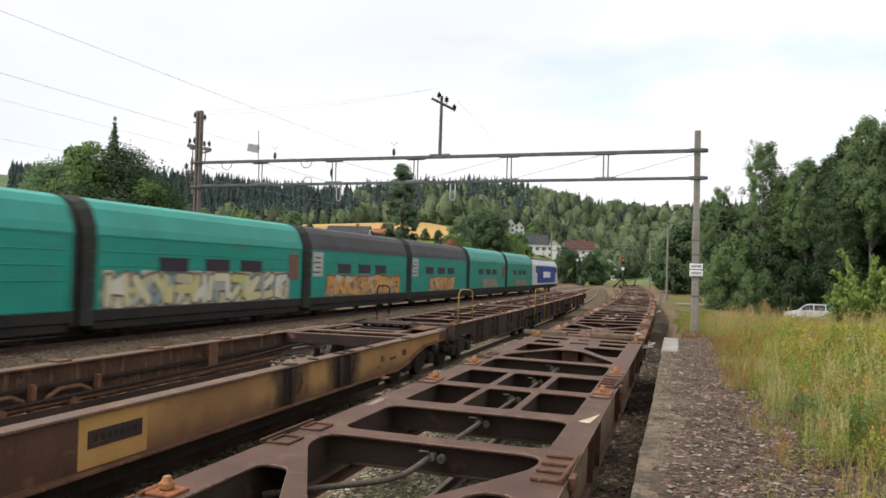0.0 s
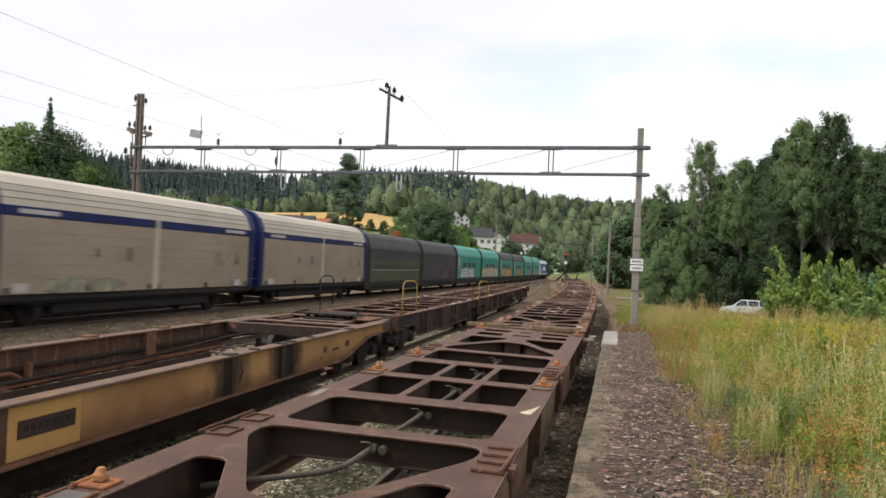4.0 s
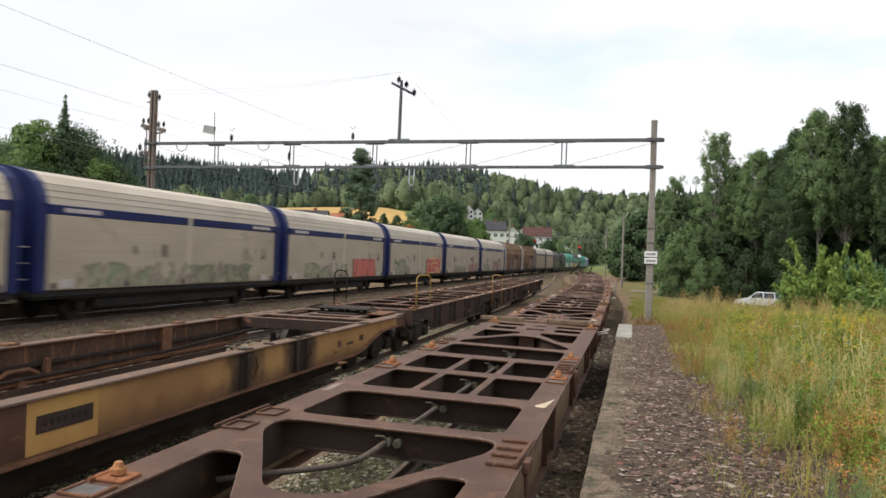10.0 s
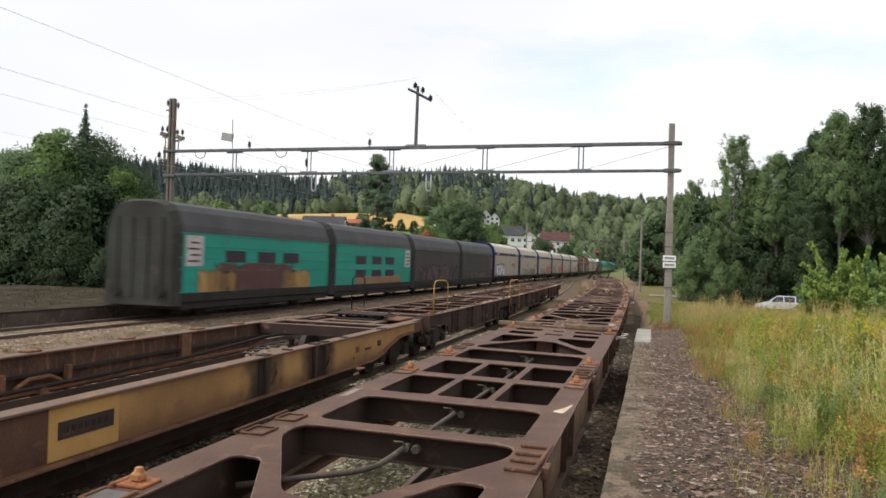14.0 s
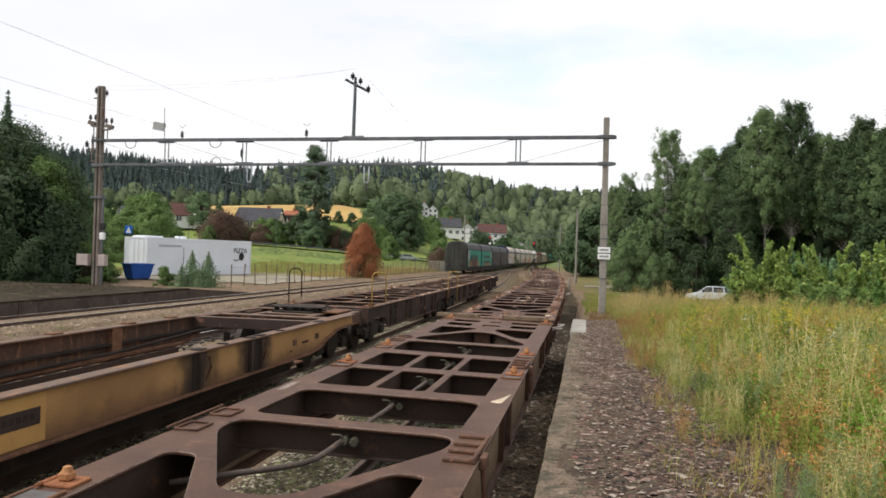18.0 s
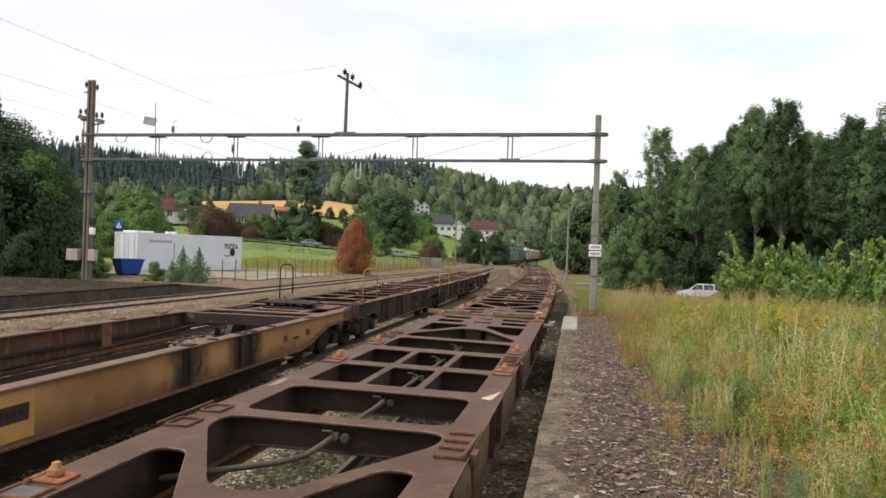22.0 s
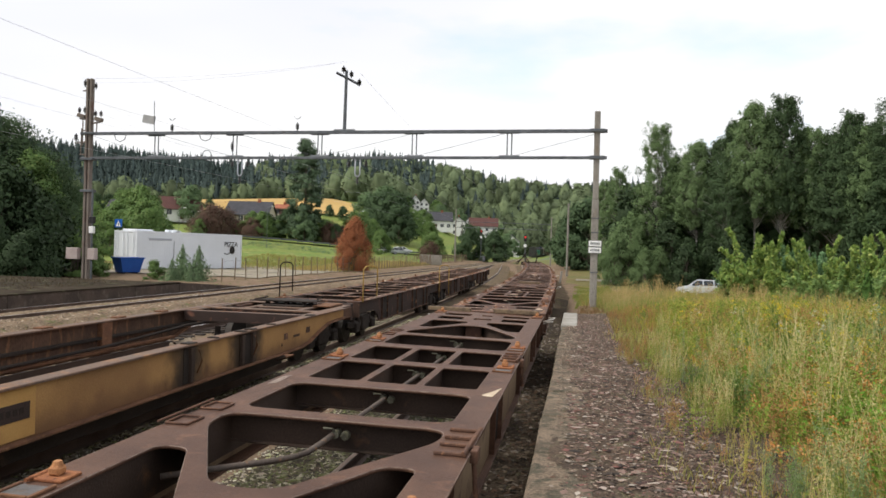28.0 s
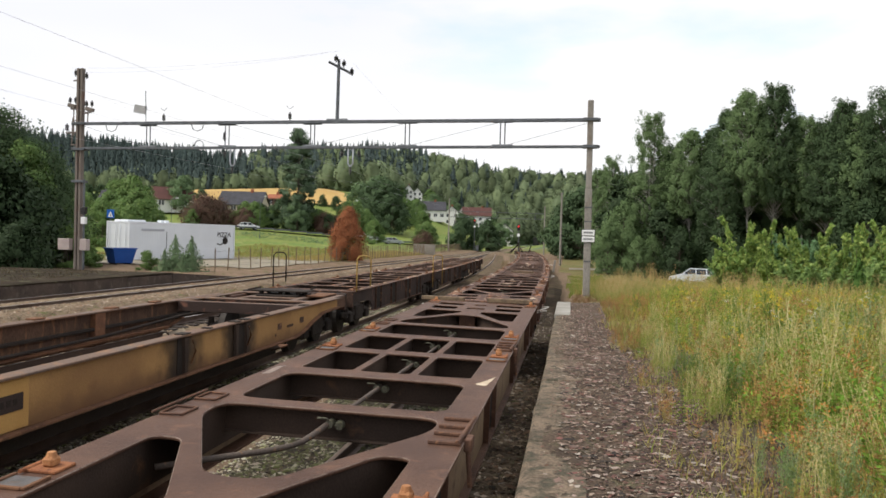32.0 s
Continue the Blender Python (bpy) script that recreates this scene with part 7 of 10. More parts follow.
    out = 0.28 * unit(off) + np.stack([c[:, 0] / spread, c[:, 1] / spread, 0 * c[:, 2] + 0.45], -1)
    v, f, nn = leaves3(c, leaf * (0.6 + 0.8 * r.random(n_leaf)), r, out)
    arr_part("crown", v, f, material, t, nn)
    return t


def conifer(name, seed, height, spread, n, leaf, material, label, bare=0.06, category="tree", round_=False):
    """Needle tree: straight trunk, whorls of drooping boughs."""
    r = np.random.default_rng(seed)
    t = thing(name, Matrix.Identity(4), label, category)
    bm = bmesh.new()
    rod(bm, (0, 0, -0.3), (0, 0, height * 0.97), height * 0.012 + 0.02, 0.01, 7)
    f = bare + (1 - bare) * (1 - np.sqrt(r.random(n)))
    f = np.clip(f, bare, 0.995)
    whorls = max(7, int(height * 2.2))
    lev = np.round(f * whorls) / whorls + r.normal(0, 0.35 / whorls, n)
    lump = 0.62 + 0.38 * np.sin(np.floor(r.random(n) * 9) * 2.1 + np.round(f * whorls) * 1.7)
    reach = spread * lump * (np.clip(1 - lev, 0.005, 1) ** (0.6 if round_ else 0.9)) * (0.85 + 0.15 * np.sin(r.random(n) * 6.28)) + 0.05
    a = np.floor(r.random(n) * 9) / 9 * 6.283 + lev * 40 + r.normal(0, 0.16, n)
    q = np.sqrt(r.random(n)) * reach
    c = np.stack([np.cos(a) * q, np.sin(a) * q, np.clip(lev * height - 0.22 * q + 0.08 * q * q / max(spread, 0.1), 0.05, height)], -1)
    for k in range(whorls):
        l = bare + (1 - bare) * k / whorls
        for j in range(5):
            aa = j * 1.2566 + k
            rod(bm, (0, 0, l * height), (math.cos(aa) * spread * (1 - l) * 0.8, math.sin(aa) * spread * (1 - l) * 0.8, l * height - 0.15 * spread * (1 - l)), 0.012 + 0.002 * height * (1 - l), 0.005, 4)
    part("trunk", bm, BARK, t)
    v, fc_, nn = leaves3(c, leaf * (0.6 + 0.8 * r.random(n)), r, np.stack([np.cos(a), np.sin(a), 0 * a + 0.6], -1), 0.45)
    arr_part("crown", v, fc_, material, t, nn)
    return t


def ground_z(x, y):
    return float(lie(x, y))


def seat(x, y, turn=0.0, s=1.0, sink=0.05, sz=None):
    return pose(x, y, ground_z(x, y) - sink, 0, 0, turn) @ Matrix.Diagonal((s, s, sz or s, 1))


def away(dx, d):
    """A place at distance d down the yard on the bearing dx, seen from the platform."""
    return EYE[0] + dx * d, EYE[1] + d


def plant(proto, poses):
    """The tree at the first pose and copies of it at the others."""
    for m in poses[1:]:
        copy_thing(proto, m)
    proto.matrix_world = poses[0]


# wood at the meadow's edge: pale birches towards the railway; beyond, alders and a few spruces, shade put into their
# leaf colour
def wood_tree(seed, leaf_kind, bark, base, n, leaf, label, stems=1):
    t = grow("birch_tree" if bark is BIRCHBARK else "alder_tree", seed, 15, 2.6, base, n, leaf, LEAF[leaf_kind], bark, label, clumps=300, stems=stems, tight=0.42, tall=1.3, airy=0.8, fill=0.4, feather=0.55, trunk_r=0.11)
    return tagged(t, group="trees of the wood")


pale = [wood_tree(11 + k, "birch", BIRCHBARK, 0.06, 40000, 0.14, "tall light green birch at the edge of the wood", 1 + k) for k in range(2)]
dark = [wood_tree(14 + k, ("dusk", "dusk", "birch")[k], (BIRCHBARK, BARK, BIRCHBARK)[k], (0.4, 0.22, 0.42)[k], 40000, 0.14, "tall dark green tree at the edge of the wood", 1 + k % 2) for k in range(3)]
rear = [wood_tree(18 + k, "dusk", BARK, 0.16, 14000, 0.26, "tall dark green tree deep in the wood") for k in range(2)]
spots = [(0.030, 118, 13.0), (0.048, 95, 12.2), (0.072, 90, 11.0), (0.092, 84, 15.4), (0.118, 84, 13.2), (0.140, 80, 14.6), (0.163, 79, 13.2), (0.176, 74, 12.6), (0.188, 77, 15.4), (0.206, 74, 16.4), (0.221, 78, 15.6), (0.236, 74, 16.4), (0.252, 77, 14.2), (0.268, 74, 14.9), (0.284, 75, 13.6), (0.296, 72, 14.6), (0.312, 72, 15.0), (0.332, 71, 14.4), (0.358, 70, 17.0), (0.39, 68, 16.4), (0.43, 67, 15.5), (0.47, 66, 15.0), (0.52, 62, 15.0)]
sets = {w: [] for w in pale + dark + rear}
for k, (dx, d, h) in enumerate(spots):
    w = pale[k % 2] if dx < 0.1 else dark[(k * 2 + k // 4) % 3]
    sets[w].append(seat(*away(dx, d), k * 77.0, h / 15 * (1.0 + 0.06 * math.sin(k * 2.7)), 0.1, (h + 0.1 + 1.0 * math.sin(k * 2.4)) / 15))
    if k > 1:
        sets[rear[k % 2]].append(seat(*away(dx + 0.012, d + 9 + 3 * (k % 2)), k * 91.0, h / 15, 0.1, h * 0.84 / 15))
for w, ms in sets.items():
    plant(w, ms)
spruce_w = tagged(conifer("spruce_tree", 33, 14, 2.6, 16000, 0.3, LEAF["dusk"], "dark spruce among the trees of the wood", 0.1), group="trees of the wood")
plant(spruce_w, [seat(*away(dx, d), 60.0 * k, h / 14) for k, (dx, d, h) in enumerate(((0.345, 69, 12.5), (0.318, 70, 12.0), (0.372, 67, 12.5), (0.15, 82, 12.0), (0.41, 65, 12.0)))])
under = grow("young_tree", 31, 7, 2.6, 0.04, 9000, 0.2, LEAF["birch"], BARK, "leafy light green young tree under the wood's edge", clumps=80, stems=2, tight=0.75, tall=1.1)
tagged(under, group="young trees of the wood")
shaded = grow("young_tree", 34, 7, 2.6, 0.04, 8000, 0.22, LEAF["shade"], BARK, "dense young tree under the wood's edge, shade in its leaf colour", clumps=80, stems=2, tight=0.75, tall=1.1)
tagged(shaded, group="young trees of the wood")
ms = {under: [], shaded: []}
for k in range(26):
    dx = 0.045 + k * 0.0175
    if 0.2 < dx < 0.30:
        continue
    d = 84 - 42 * (dx - 0.045) + 3 * math.sin(k * 2.1)
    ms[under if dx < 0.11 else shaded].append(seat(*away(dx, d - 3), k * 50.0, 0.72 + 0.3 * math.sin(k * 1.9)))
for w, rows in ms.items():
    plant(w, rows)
# Dark interior behind the trunks comes from the shade-coloured leaves
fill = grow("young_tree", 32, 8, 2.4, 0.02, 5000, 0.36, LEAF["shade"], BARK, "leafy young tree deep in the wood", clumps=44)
tagged(fill, group="young trees of the wood")
ms = []
for k in range(26):
    dx = 0.06 + k * 0.0185
    x, y = away(dx, 90 - 30 * dx + 3 * math.sin(k * 3.3))
    ms.append(seat(x, y, k * 41.0, 1.2 + 0.15 * math.sin(k * 2.9)))
plant(fill, ms)

# shrubs in the meadow
def bush(name, seed, height, spread, stems, leaves, leaf, material, label, category="shrub", close=1.0, lean=1.0):
    """Many upright sprigs from one root, leaves along each, tips at uneven heights."""
    r = np.random.default_rng(seed)
    t = thing(name, Matrix.Identity(4), label, category)
    bm = bmesh.new()
    P0 = r.normal(0, 0.22 * spread, (stems, 2))
    a = r.random(stems) * 6.283
    out = spread * np.sqrt(r.random(stems))
    top = height * (0.42 + 0.62 * r.random(stems)) * (1 - 0.25 * (out / spread) ** 2)
    P1 = P0 + np.stack([np.cos(a), np.sin(a)], -1) * (out * 0.8 * lean)[:, None]
    for k in range(stems):
        m_ = Vector((P0[k][0] * 0.6 + P1[k][0] * 0.4, P0[k][1] * 0.6 + P1[k][1] * 0.4, top[k] * 0.55))
        rod(bm, (P0[k][0], P0[k][1], -0.1), m_, 0.018, 0.012, 4)
        rod(bm, m_, (P1[k][0], P1[k][1], top[k]), 0.012, 0.004, 4)
    part("branchwork", bm, BARK, t)
    w = r.integers(0, stems, leaves)
    f = 0.08 + 0.94 * r.random(leaves) ** 0.75
    g = f * f
    rad = (0.30 - 0.22 * f) * height / 3.2 * close
    off = r.normal(size=(leaves, 3)) * rad[:, None] * 0.55
    c = np.stack([P0[w, 0] * (1 - g) + P1[w, 0] * g, P0[w, 1] * (1 - g) + P1[w, 1] * g, top[w] * f], -1) + off
    c[:, 2] = np.maximum(c[:, 2], 0.05)
    v, fq, nn = leaves3(c, leaf * (0.6 + 0.8 * r.random(leaves)) * (1 + 0.5 * (f > 0.78)), r, off / rad[:, None] + np.stack([c[:, 0] / spread, c[:, 1] / spread, 0 * f + 0.6], -1), 0.6, 0.7, 0.5, -0.4)
    arr_part("foliage", v, fq, material, t, nn)
    return t


kinds = ((22, 5200, 0.18, "shrub", 0.7, "yellow-green sapling shrub with upright leafy sprigs in the meadow"), (34, 11000, 0.15, "sallow", 1.0, "dense blue-green sallow shrub in the meadow"), (24, 7000, 0.17, "willow", 0.75, "light green willow shrub with loose sprigs in the meadow"))
shrubs = [bush("shrub", 51 + k, 4.0, 1.7, n, m, leaf, LEAF[kind], label, close=close, lean=1.5 if kind == "shrub" else 1.0) for k, (n, m, leaf, kind, close, label) in enumerate(kinds)]
for s in shrubs:
    tagged(s, group="meadow shrubs")
sets = [[], [], []]
for kind, dx, d, h in ((2, 0.188, 47, 1.9), (0, 0.203, 46, 2.9), (0, 0.214, 46, 3.3), (1, 0.226, 47, 2.5), (0, 0.234, 45, 2.7), (1, 0.246, 46, 2.9), (1, 0.262, 46, 2.9), (0, 0.272, 44, 3.0), (1, 0.282, 45, 2.6), (2, 0.297, 43, 2.3), (0, 0.31, 42, 2.7), (1, 0.322, 43, 2.4), (0, 0.337, 41, 3.0), (0, 0.348, 41, 2.6), (1, 0.362, 42, 2.8), (0, 0.378, 40, 3.0), (2, 0.395, 40, 2.7), (1, 0.412, 39, 2.8), (0, 0.44, 38, 3.0), (2, 0.3, 39, 1.7), (2, 0.35, 37, 1.8), (2, 0.26, 41, 1.6), (0, 0.24, 43, 1.6), (1, 0.186, 52, 1.5), (2, 0.197, 50, 1.7), (1, 0.21, 50, 2.2), (1, 0.235, 50, 2.4)):
    x, y = away(dx, d)
    sets[kind].append(seat(x, y, len(sets[kind]) * 63.0, max(0.7, h / 3.6), 0.05, h * (1.4 if kind == 0 else 1.22) / 4.0))
for w, ms in zip(shrubs, sets):
    plant(w, ms)
x, y = away(0.333, 31)
conifer("juniper_shrub", 61, 2.0, 0.5, 4500, 0.1, LEAF["bright"], "light green upright juniper shrub in the meadow", 0.02, "shrub", True).matrix_world = seat(x, y)

# trees behind the far platform
big = [grow("broad_tree", 71 + k, 10.5, 5.0, 0.04, 44000, 0.17, LEAF[("dusk", "deep")[k]], BARK, "large dark green broad-leaved tree behind the platform", clumps=150, stems=2, tight=0.7, airy=0.35, fill=0.3, feather=0.7) for k in range(2)]
sets = [[], []]
for k, (dx, d, h) in enumerate([(-0.795, 46, 9.7), (-0.91, 49, 9.2), (-0.745, 50, 8.2), (-1.04, 50, 7.6), (-0.86, 42, 7.0)]):
    x, y = away(dx, d)
    sets[k % 2].append(seat(x, y, k * 80.0, h / 10.5))
for w, ms in zip(big, sets):
    plant(w, ms)
light = grow("ash_tree", 79, 9.5, 2.3, 0.1, 12000, 0.22, LEAF["fresh"], BARK, "yellow-green young ash tree behind the platform", clumps=60, airy=0.5)
plant(light, [seat(*away(-0.862, 43), 20, 1.02), seat(*away(-0.752, 45), 130, 0.8)])
conifer("spruce_tree", 78, 12.0, 2.3, 12000, 0.26, LEAF["needle"], "thin spruce rising above the other trees", 0.03).matrix_world = seat(*away(-0.812, 44.5))
# Bushes added for the trees' shaded lower crowns, shade in their leaf colour
skirt = grow("dark_bush", 77, 6, 3.2, 0.02, 12000, 0.26, LEAF["shade"], BARK, "dense bush behind the platform, shade in its leaf colour", "shrub", clumps=60, stems=3)
plant(skirt, [seat(*away(dx, d), k * 90.0, h / 6) for k, (dx, d, h) in enumerate([(-0.80, 41, 6.0), (-0.755, 44, 5.2), (-0.87, 42, 6.4), (-0.94, 43, 6.0), (-0.757, 38.5, 2.6), (-0.825, 38.5, 3.2), (-0.89, 39, 3.6), (-0.96, 39.5, 3.8)])])
yb = grow("shrub", 75, 2.4, 1.3, 0.03, 5200, 0.14, LEAF["fresh"], BARK, "light green scrub behind the platform", "shrub", clumps=26, stems=3)
ms = []
for k, (dx, d, h) in enumerate([(-0.645, 47, 1.3), (-0.68, 45, 2.4), (-0.7, 52, 2.9), (-0.69, 50, 3.2), (-0.665, 46, 1.5), (-0.562, 46, 1.15)]):
    x, y = away(dx, d)
    ms.append(seat(x, y, k * 70.0, h / 2.4))
plant(yb, ms)
sp = conifer("small_pine", 81, 2.5, 1.7, 1900, 0.17, LEAF["sapling"], "small blue-green pine growing by the track", 0.02, "shrub")
ms = []
for k, (dx, d, h) in enumerate([(-0.523, 46, 2.2), (-0.5, 46.5, 2.2), (-0.538, 45, 1.4), (-0.512, 45, 1.2)]):
    x, y = away(dx, d)
    ms.append(seat(x, y, 50 * k, h / 2.5))
plant(sp, ms)
grow("dead_conifer", 85, 4.8, 1.65, 0.02, 26000, 0.11, LEAF["rust"], BARK, "withered red-brown conifer beside the railway", clumps=170, tight=0.95, tall=1.2).matrix_world = seat(-18.2, 70.5, 0, 1.0)

# gardens and slopes across the valley
gard = grow("garden_tree", 91, 8, 3.6, 0.08, 6500, 0.36, LEAF["fresh"], BARK, "green garden tree on the slope", clumps=44)
gdark = grow("garden_tree", 92, 8, 3.4, 0.06, 6500, 0.36, LEAF["hedge"], BARK, "dark green garden tree on the slope", clumps=44)
gmid = grow("garden_tree", 94, 8, 3.5, 0.06, 5000, 0.4, LEAF["deep"], BARK, "mid-green village tree in the valley", clumps=44)
gcop = grow("copper_shrub", 93, 6, 3.8, 0.03, 8000, 0.32, LEAF["copper"], BARK, "dark purple-brown garden shrub on the slope", "shrub", clumps=60, stems=3, tight=1.5, tall=0.9)
for proto in (gard, gdark, gmid, gcop):
    tagged(proto, group="garden trees across the valley")
greens_a = [(-0.6, 105, 5.6), (-0.578, 100, 7.2), (-0.563, 106, 5.4), (-0.63, 95, 5.6), (-0.66, 98, 6.6), (-0.44, 128, 2.6), (-0.272, 140, 5), (-0.285, 150, 6.4), (-0.25, 150, 4.6), (-0.5, 120, 2.6), (-0.425, 160, 3.5), (-0.36, 145, 3), (-0.62, 112, 6.5), (-0.585, 135, 8.6), (-0.607, 138, 8), (-0.183, 150, 5), (-0.178, 153, 4.4), (-0.45, 175, 3), (-0.425, 180, 5), (-0.275, 200, 7), (-0.262, 190, 6), (-0.215, 250, 9), (-0.205, 265, 8)]
greens_b = [(-0.195, 285, 8), (-0.187, 262, 6), (-0.14, 300, 4), (-0.1, 335, 8.5), (-0.222, 428, 8), (-0.179, 436, 9), (-0.19, 270, 5), (-0.405, 132, 3.52), (-0.388, 130, 3.3), (-0.325, 136, 3.96), (-0.345, 136, 3.08), (-0.412, 150, 5.06)]
darks_a = [(-0.5, 158, 4.2), (-0.405, 160, 5), (-0.39, 156, 4.4), (-0.375, 165, 6.5), (-0.355, 160, 4.5), (-0.33, 160, 4.5), (-0.235, 215, 13.5), (-0.25, 220, 12.5), (-0.228, 208, 10), (-0.255, 225, 12), (-0.7, 120, 9), (-0.74, 125, 9), (-0.137, 172, 7.4), (-0.13, 176, 6.4), (-0.104, 172, 6.6), (-0.099, 176, 5.4), (-0.31, 155, 4), (0, 130, 9.5), (0.012, 125, 10.5), (0.022, 130, 11), (-0.008, 150, 9)]
darks_b = [(-0.0885, 296, 8), (-0.08, 300, 6.5), (0.03, 140, 11), (-0.006, 190, 9), (-0.014, 200, 7), (-0.245, 230, 14), (-0.27, 235, 11), (-0.2, 300, 6), (-0.176, 400, 8), (-0.171, 420, 8), (-0.148, 440, 10), (-0.217, 434, 9), (-0.098, 440, 12), (-0.083, 425, 11), (-0.072, 440, 11), (-0.012, 300, 8), (-0.15, 380, 8), (-0.125, 360, 7), (-0.002, 300, 10), (-0.022, 335, 9), (-0.03, 375, 10), (-0.052, 455, 12), (-0.012, 340, 10), (-0.062, 440, 11), (-0.515, 200, 9.6), (-0.53, 205, 8), (-0.355, 155, 6), (-0.345, 158, 5)]
coppers_a = [(-0.478, 128, 4.6), (-0.462, 125, 4.0), (-0.31, 138, 2.6), (-0.186, 148, 3), (-0.487, 150, 5.2), (-0.425, 150, 3.4), (-0.316, 150, 3.6), (-0.302, 150, 3.2)]
hedge_row = [(-0.69 + 0.0185 * k, 262 + 4 * math.sin(k * 2.3), 3.6 + 1.2 * math.sin(k * 1.9) + 4.5 * max(0.0, -0.5 - (-0.69 + 0.0185 * k)) / 0.19) for k in range(23) if not 12 <= k <= 16]
lists = {gard: greens_a + greens_b, gdark: darks_a + hedge_row, gmid: darks_b, gcop: coppers_a}


def behind_road(dx, d):
    """Distance kept clear of the road that crosses the slope."""
    s = (EYE[0] + dx * (135 - EYE[1]) + 80.8) / (0.8137 - dx * 0.5812)
    return max(d, 135 + 0.5812 * s - EYE[1] + 8 + 9 * abs(math.sin(d * 1.7)))


for proto, rows in lists.items():
    rows = [(dx, d, h) if not -0.56 < dx < -0.25 else (dx, behind_road(dx, d), h * (1 + 0.8 * (behind_road(dx, d) / d - 1))) for dx, d, h in rows]
    base_h = 6 if proto is gcop else 8
    plant(proto, [seat(*away(dx, d), k * 67.0, h / base_h) for k, (dx, d, h) in enumerate(rows)])
x, y = away(-0.3535, 172)
pine = grow("tall_pine", 97, 22.5, 3.6, 0.1, 24000, 0.34, LEAF["needle"], BARK, "tall dark pine standing before the hillside", clumps=120, airy=0.3, tight=0.85, tall=0.7)
pine.matrix_world = seat(x, y)


# forest on the hillside: thousands of trees, far off
def forest(name, n, kind, region, material, label, seed, size):
    r = np.random.default_rng(seed)
    P = []
    while len(P) < n:
        d = np.sqrt(region[2] ** 2 + (region[3] ** 2 - region[2] ** 2) * r.random())
        dx = region[0] + (region[1] - region[0]) * r.random()
        if (abs(dx * d + 18) < 24 and d < 325) or (abs(dx * d + 17) < 5 and d < 650) or (-0.225 < dx < -0.175 and d < 452) or (-0.2 < dx < -0.072 and d < 428):
            continue
        if -0.61 < dx < -0.282 and d < 386 - 680 * max(0.0, dx + 0.385):
            continue
        P.append((EYE[0] + dx * d, EYE[1] + d, size[0] + (size[1] - size[0]) * r.random()))
    P = np.array(P)
    k = 130 if kind == "spruce" else 190
    h = P[:, 2][:, None]
    f = 1 - np.sqrt(r.random((n, k)))
    a = r.random((n, k)) * 6.283
    if kind == "spruce":
        rad = h * 0.2 * (1 - f) * (0.5 + 0.5 * r.random((n, k)))
        z = h * (0.05 + 0.95 * f)
        s = h * (0.035 + 0.085 * (1 - f))
        up = 0.25 + 0.6 * f
    else:
        f = r.random((n, k))
        lump = 1 + 0.22 * np.sin(3 * a + 9 * r.random((n, 1))) * np.sin(7 * f + 9 * r.random((n, 1)))
        rad = h * 0.36 * lump * np.sqrt(np.clip(np.sin(np.pi * np.clip(f * 0.9 + 0.08, 0, 1)), 0, 1)) * (0.55 + 0.45 * np.sqrt(r.random((n, k))))
        z = h * (0.12 + 0.86 * f)
        s = h * 0.07 * np.ones((n, k))
        up = -0.2 + 1.6 * f
    gz = lie(P[:, 0], P[:, 1])[:, None]
    c = np.stack([P[:, 0][:, None] + np.cos(a) * rad, P[:, 1][:, None] + np.sin(a) * rad, gz + z], -1).reshape(-1, 3)
    v, fq, nn = leaves3(c, s.ravel() * 1.25, r, np.stack([np.cos(a), np.sin(a), up], -1).reshape(-1, 3), 0.9, 0.45, 0.9)
    # a lumpy body added inside each crown hides the dark gaps between leaves
    A, Fz = np.meshgrid(np.arange(8) * 0.7854, (0.02, 0.2, 0.42, 0.64, 0.84, 0.99))
    A, Fz = A.ravel()[None], Fz.ravel()[None]
    ph = 9 * r.random((n, 2))
    wob = 1 + 0.2 * np.sin(3 * A + ph[:, :1]) * np.sin(7 * Fz + ph[:, 1:]) + r.normal(0, 0.06, (n, 48))
    if kind == "spruce":
        R, Z, U = h * 0.115 * (1 - Fz) * wob + 0.05, h * (0.06 + 0.9 * Fz), 0.4 + 0 * Fz
    else:
        R, Z, U = h * 0.235 * wob * np.sqrt(np.clip(np.sin(np.pi * (Fz * 0.94 + 0.03)), 0, 1)), h * (0.14 + 0.8 * Fz), -0.4 + 1.8 * Fz
    body = np.stack([P[:, 0][:, None] + np.cos(A) * R, P[:, 1][:, None] + np.sin(A) * R, gz + Z], -1).reshape(-1, 3)
    bn = unit(np.stack([np.cos(A) + 0 * Z, np.sin(A) + 0 * Z, U + 0 * Z], -1)).reshape(-1, 3)
    i, j = (q.ravel() for q in np.meshgrid(np.arange(5), np.arange(8)))
    a0, a1, b0, b1 = i * 8 + j, i * 8 + (j + 1) % 8, i * 8 + 8 + j, i * 8 + 8 + (j + 1) % 8
    tri = np.concatenate([np.stack([a0, a1, b1], -1), np.stack([a0, b1, b0], -1)])
    bf = (tri[None] + (np.arange(n) * 48)[:, None, None]).reshape(-1, 3) + len(v)
    hue = r.integers(0, len(material), n)
    return mesh_np(name, np.concatenate([v, body]), np.concatenate([fq, bf]), None, label, "forest", "stuff", mats=material, midx=np.concatenate([np.repeat(hue, k), np.repeat(hue, len(tri))]), normals=np.concatenate([nn, bn]))


def tints(name, base, amounts, transl=0.0):
    """The same foliage in a few strengths, one a tree."""
    return [palette(name + "_" + str(i), [tuple(c * g * q for c, q in zip(base, w)) for w in ((1, 1, 1), (1.08, 1.06, 1.0), (0.94, 0.96, 1.0))], 0.9, transl) for i, g in enumerate(amounts)]


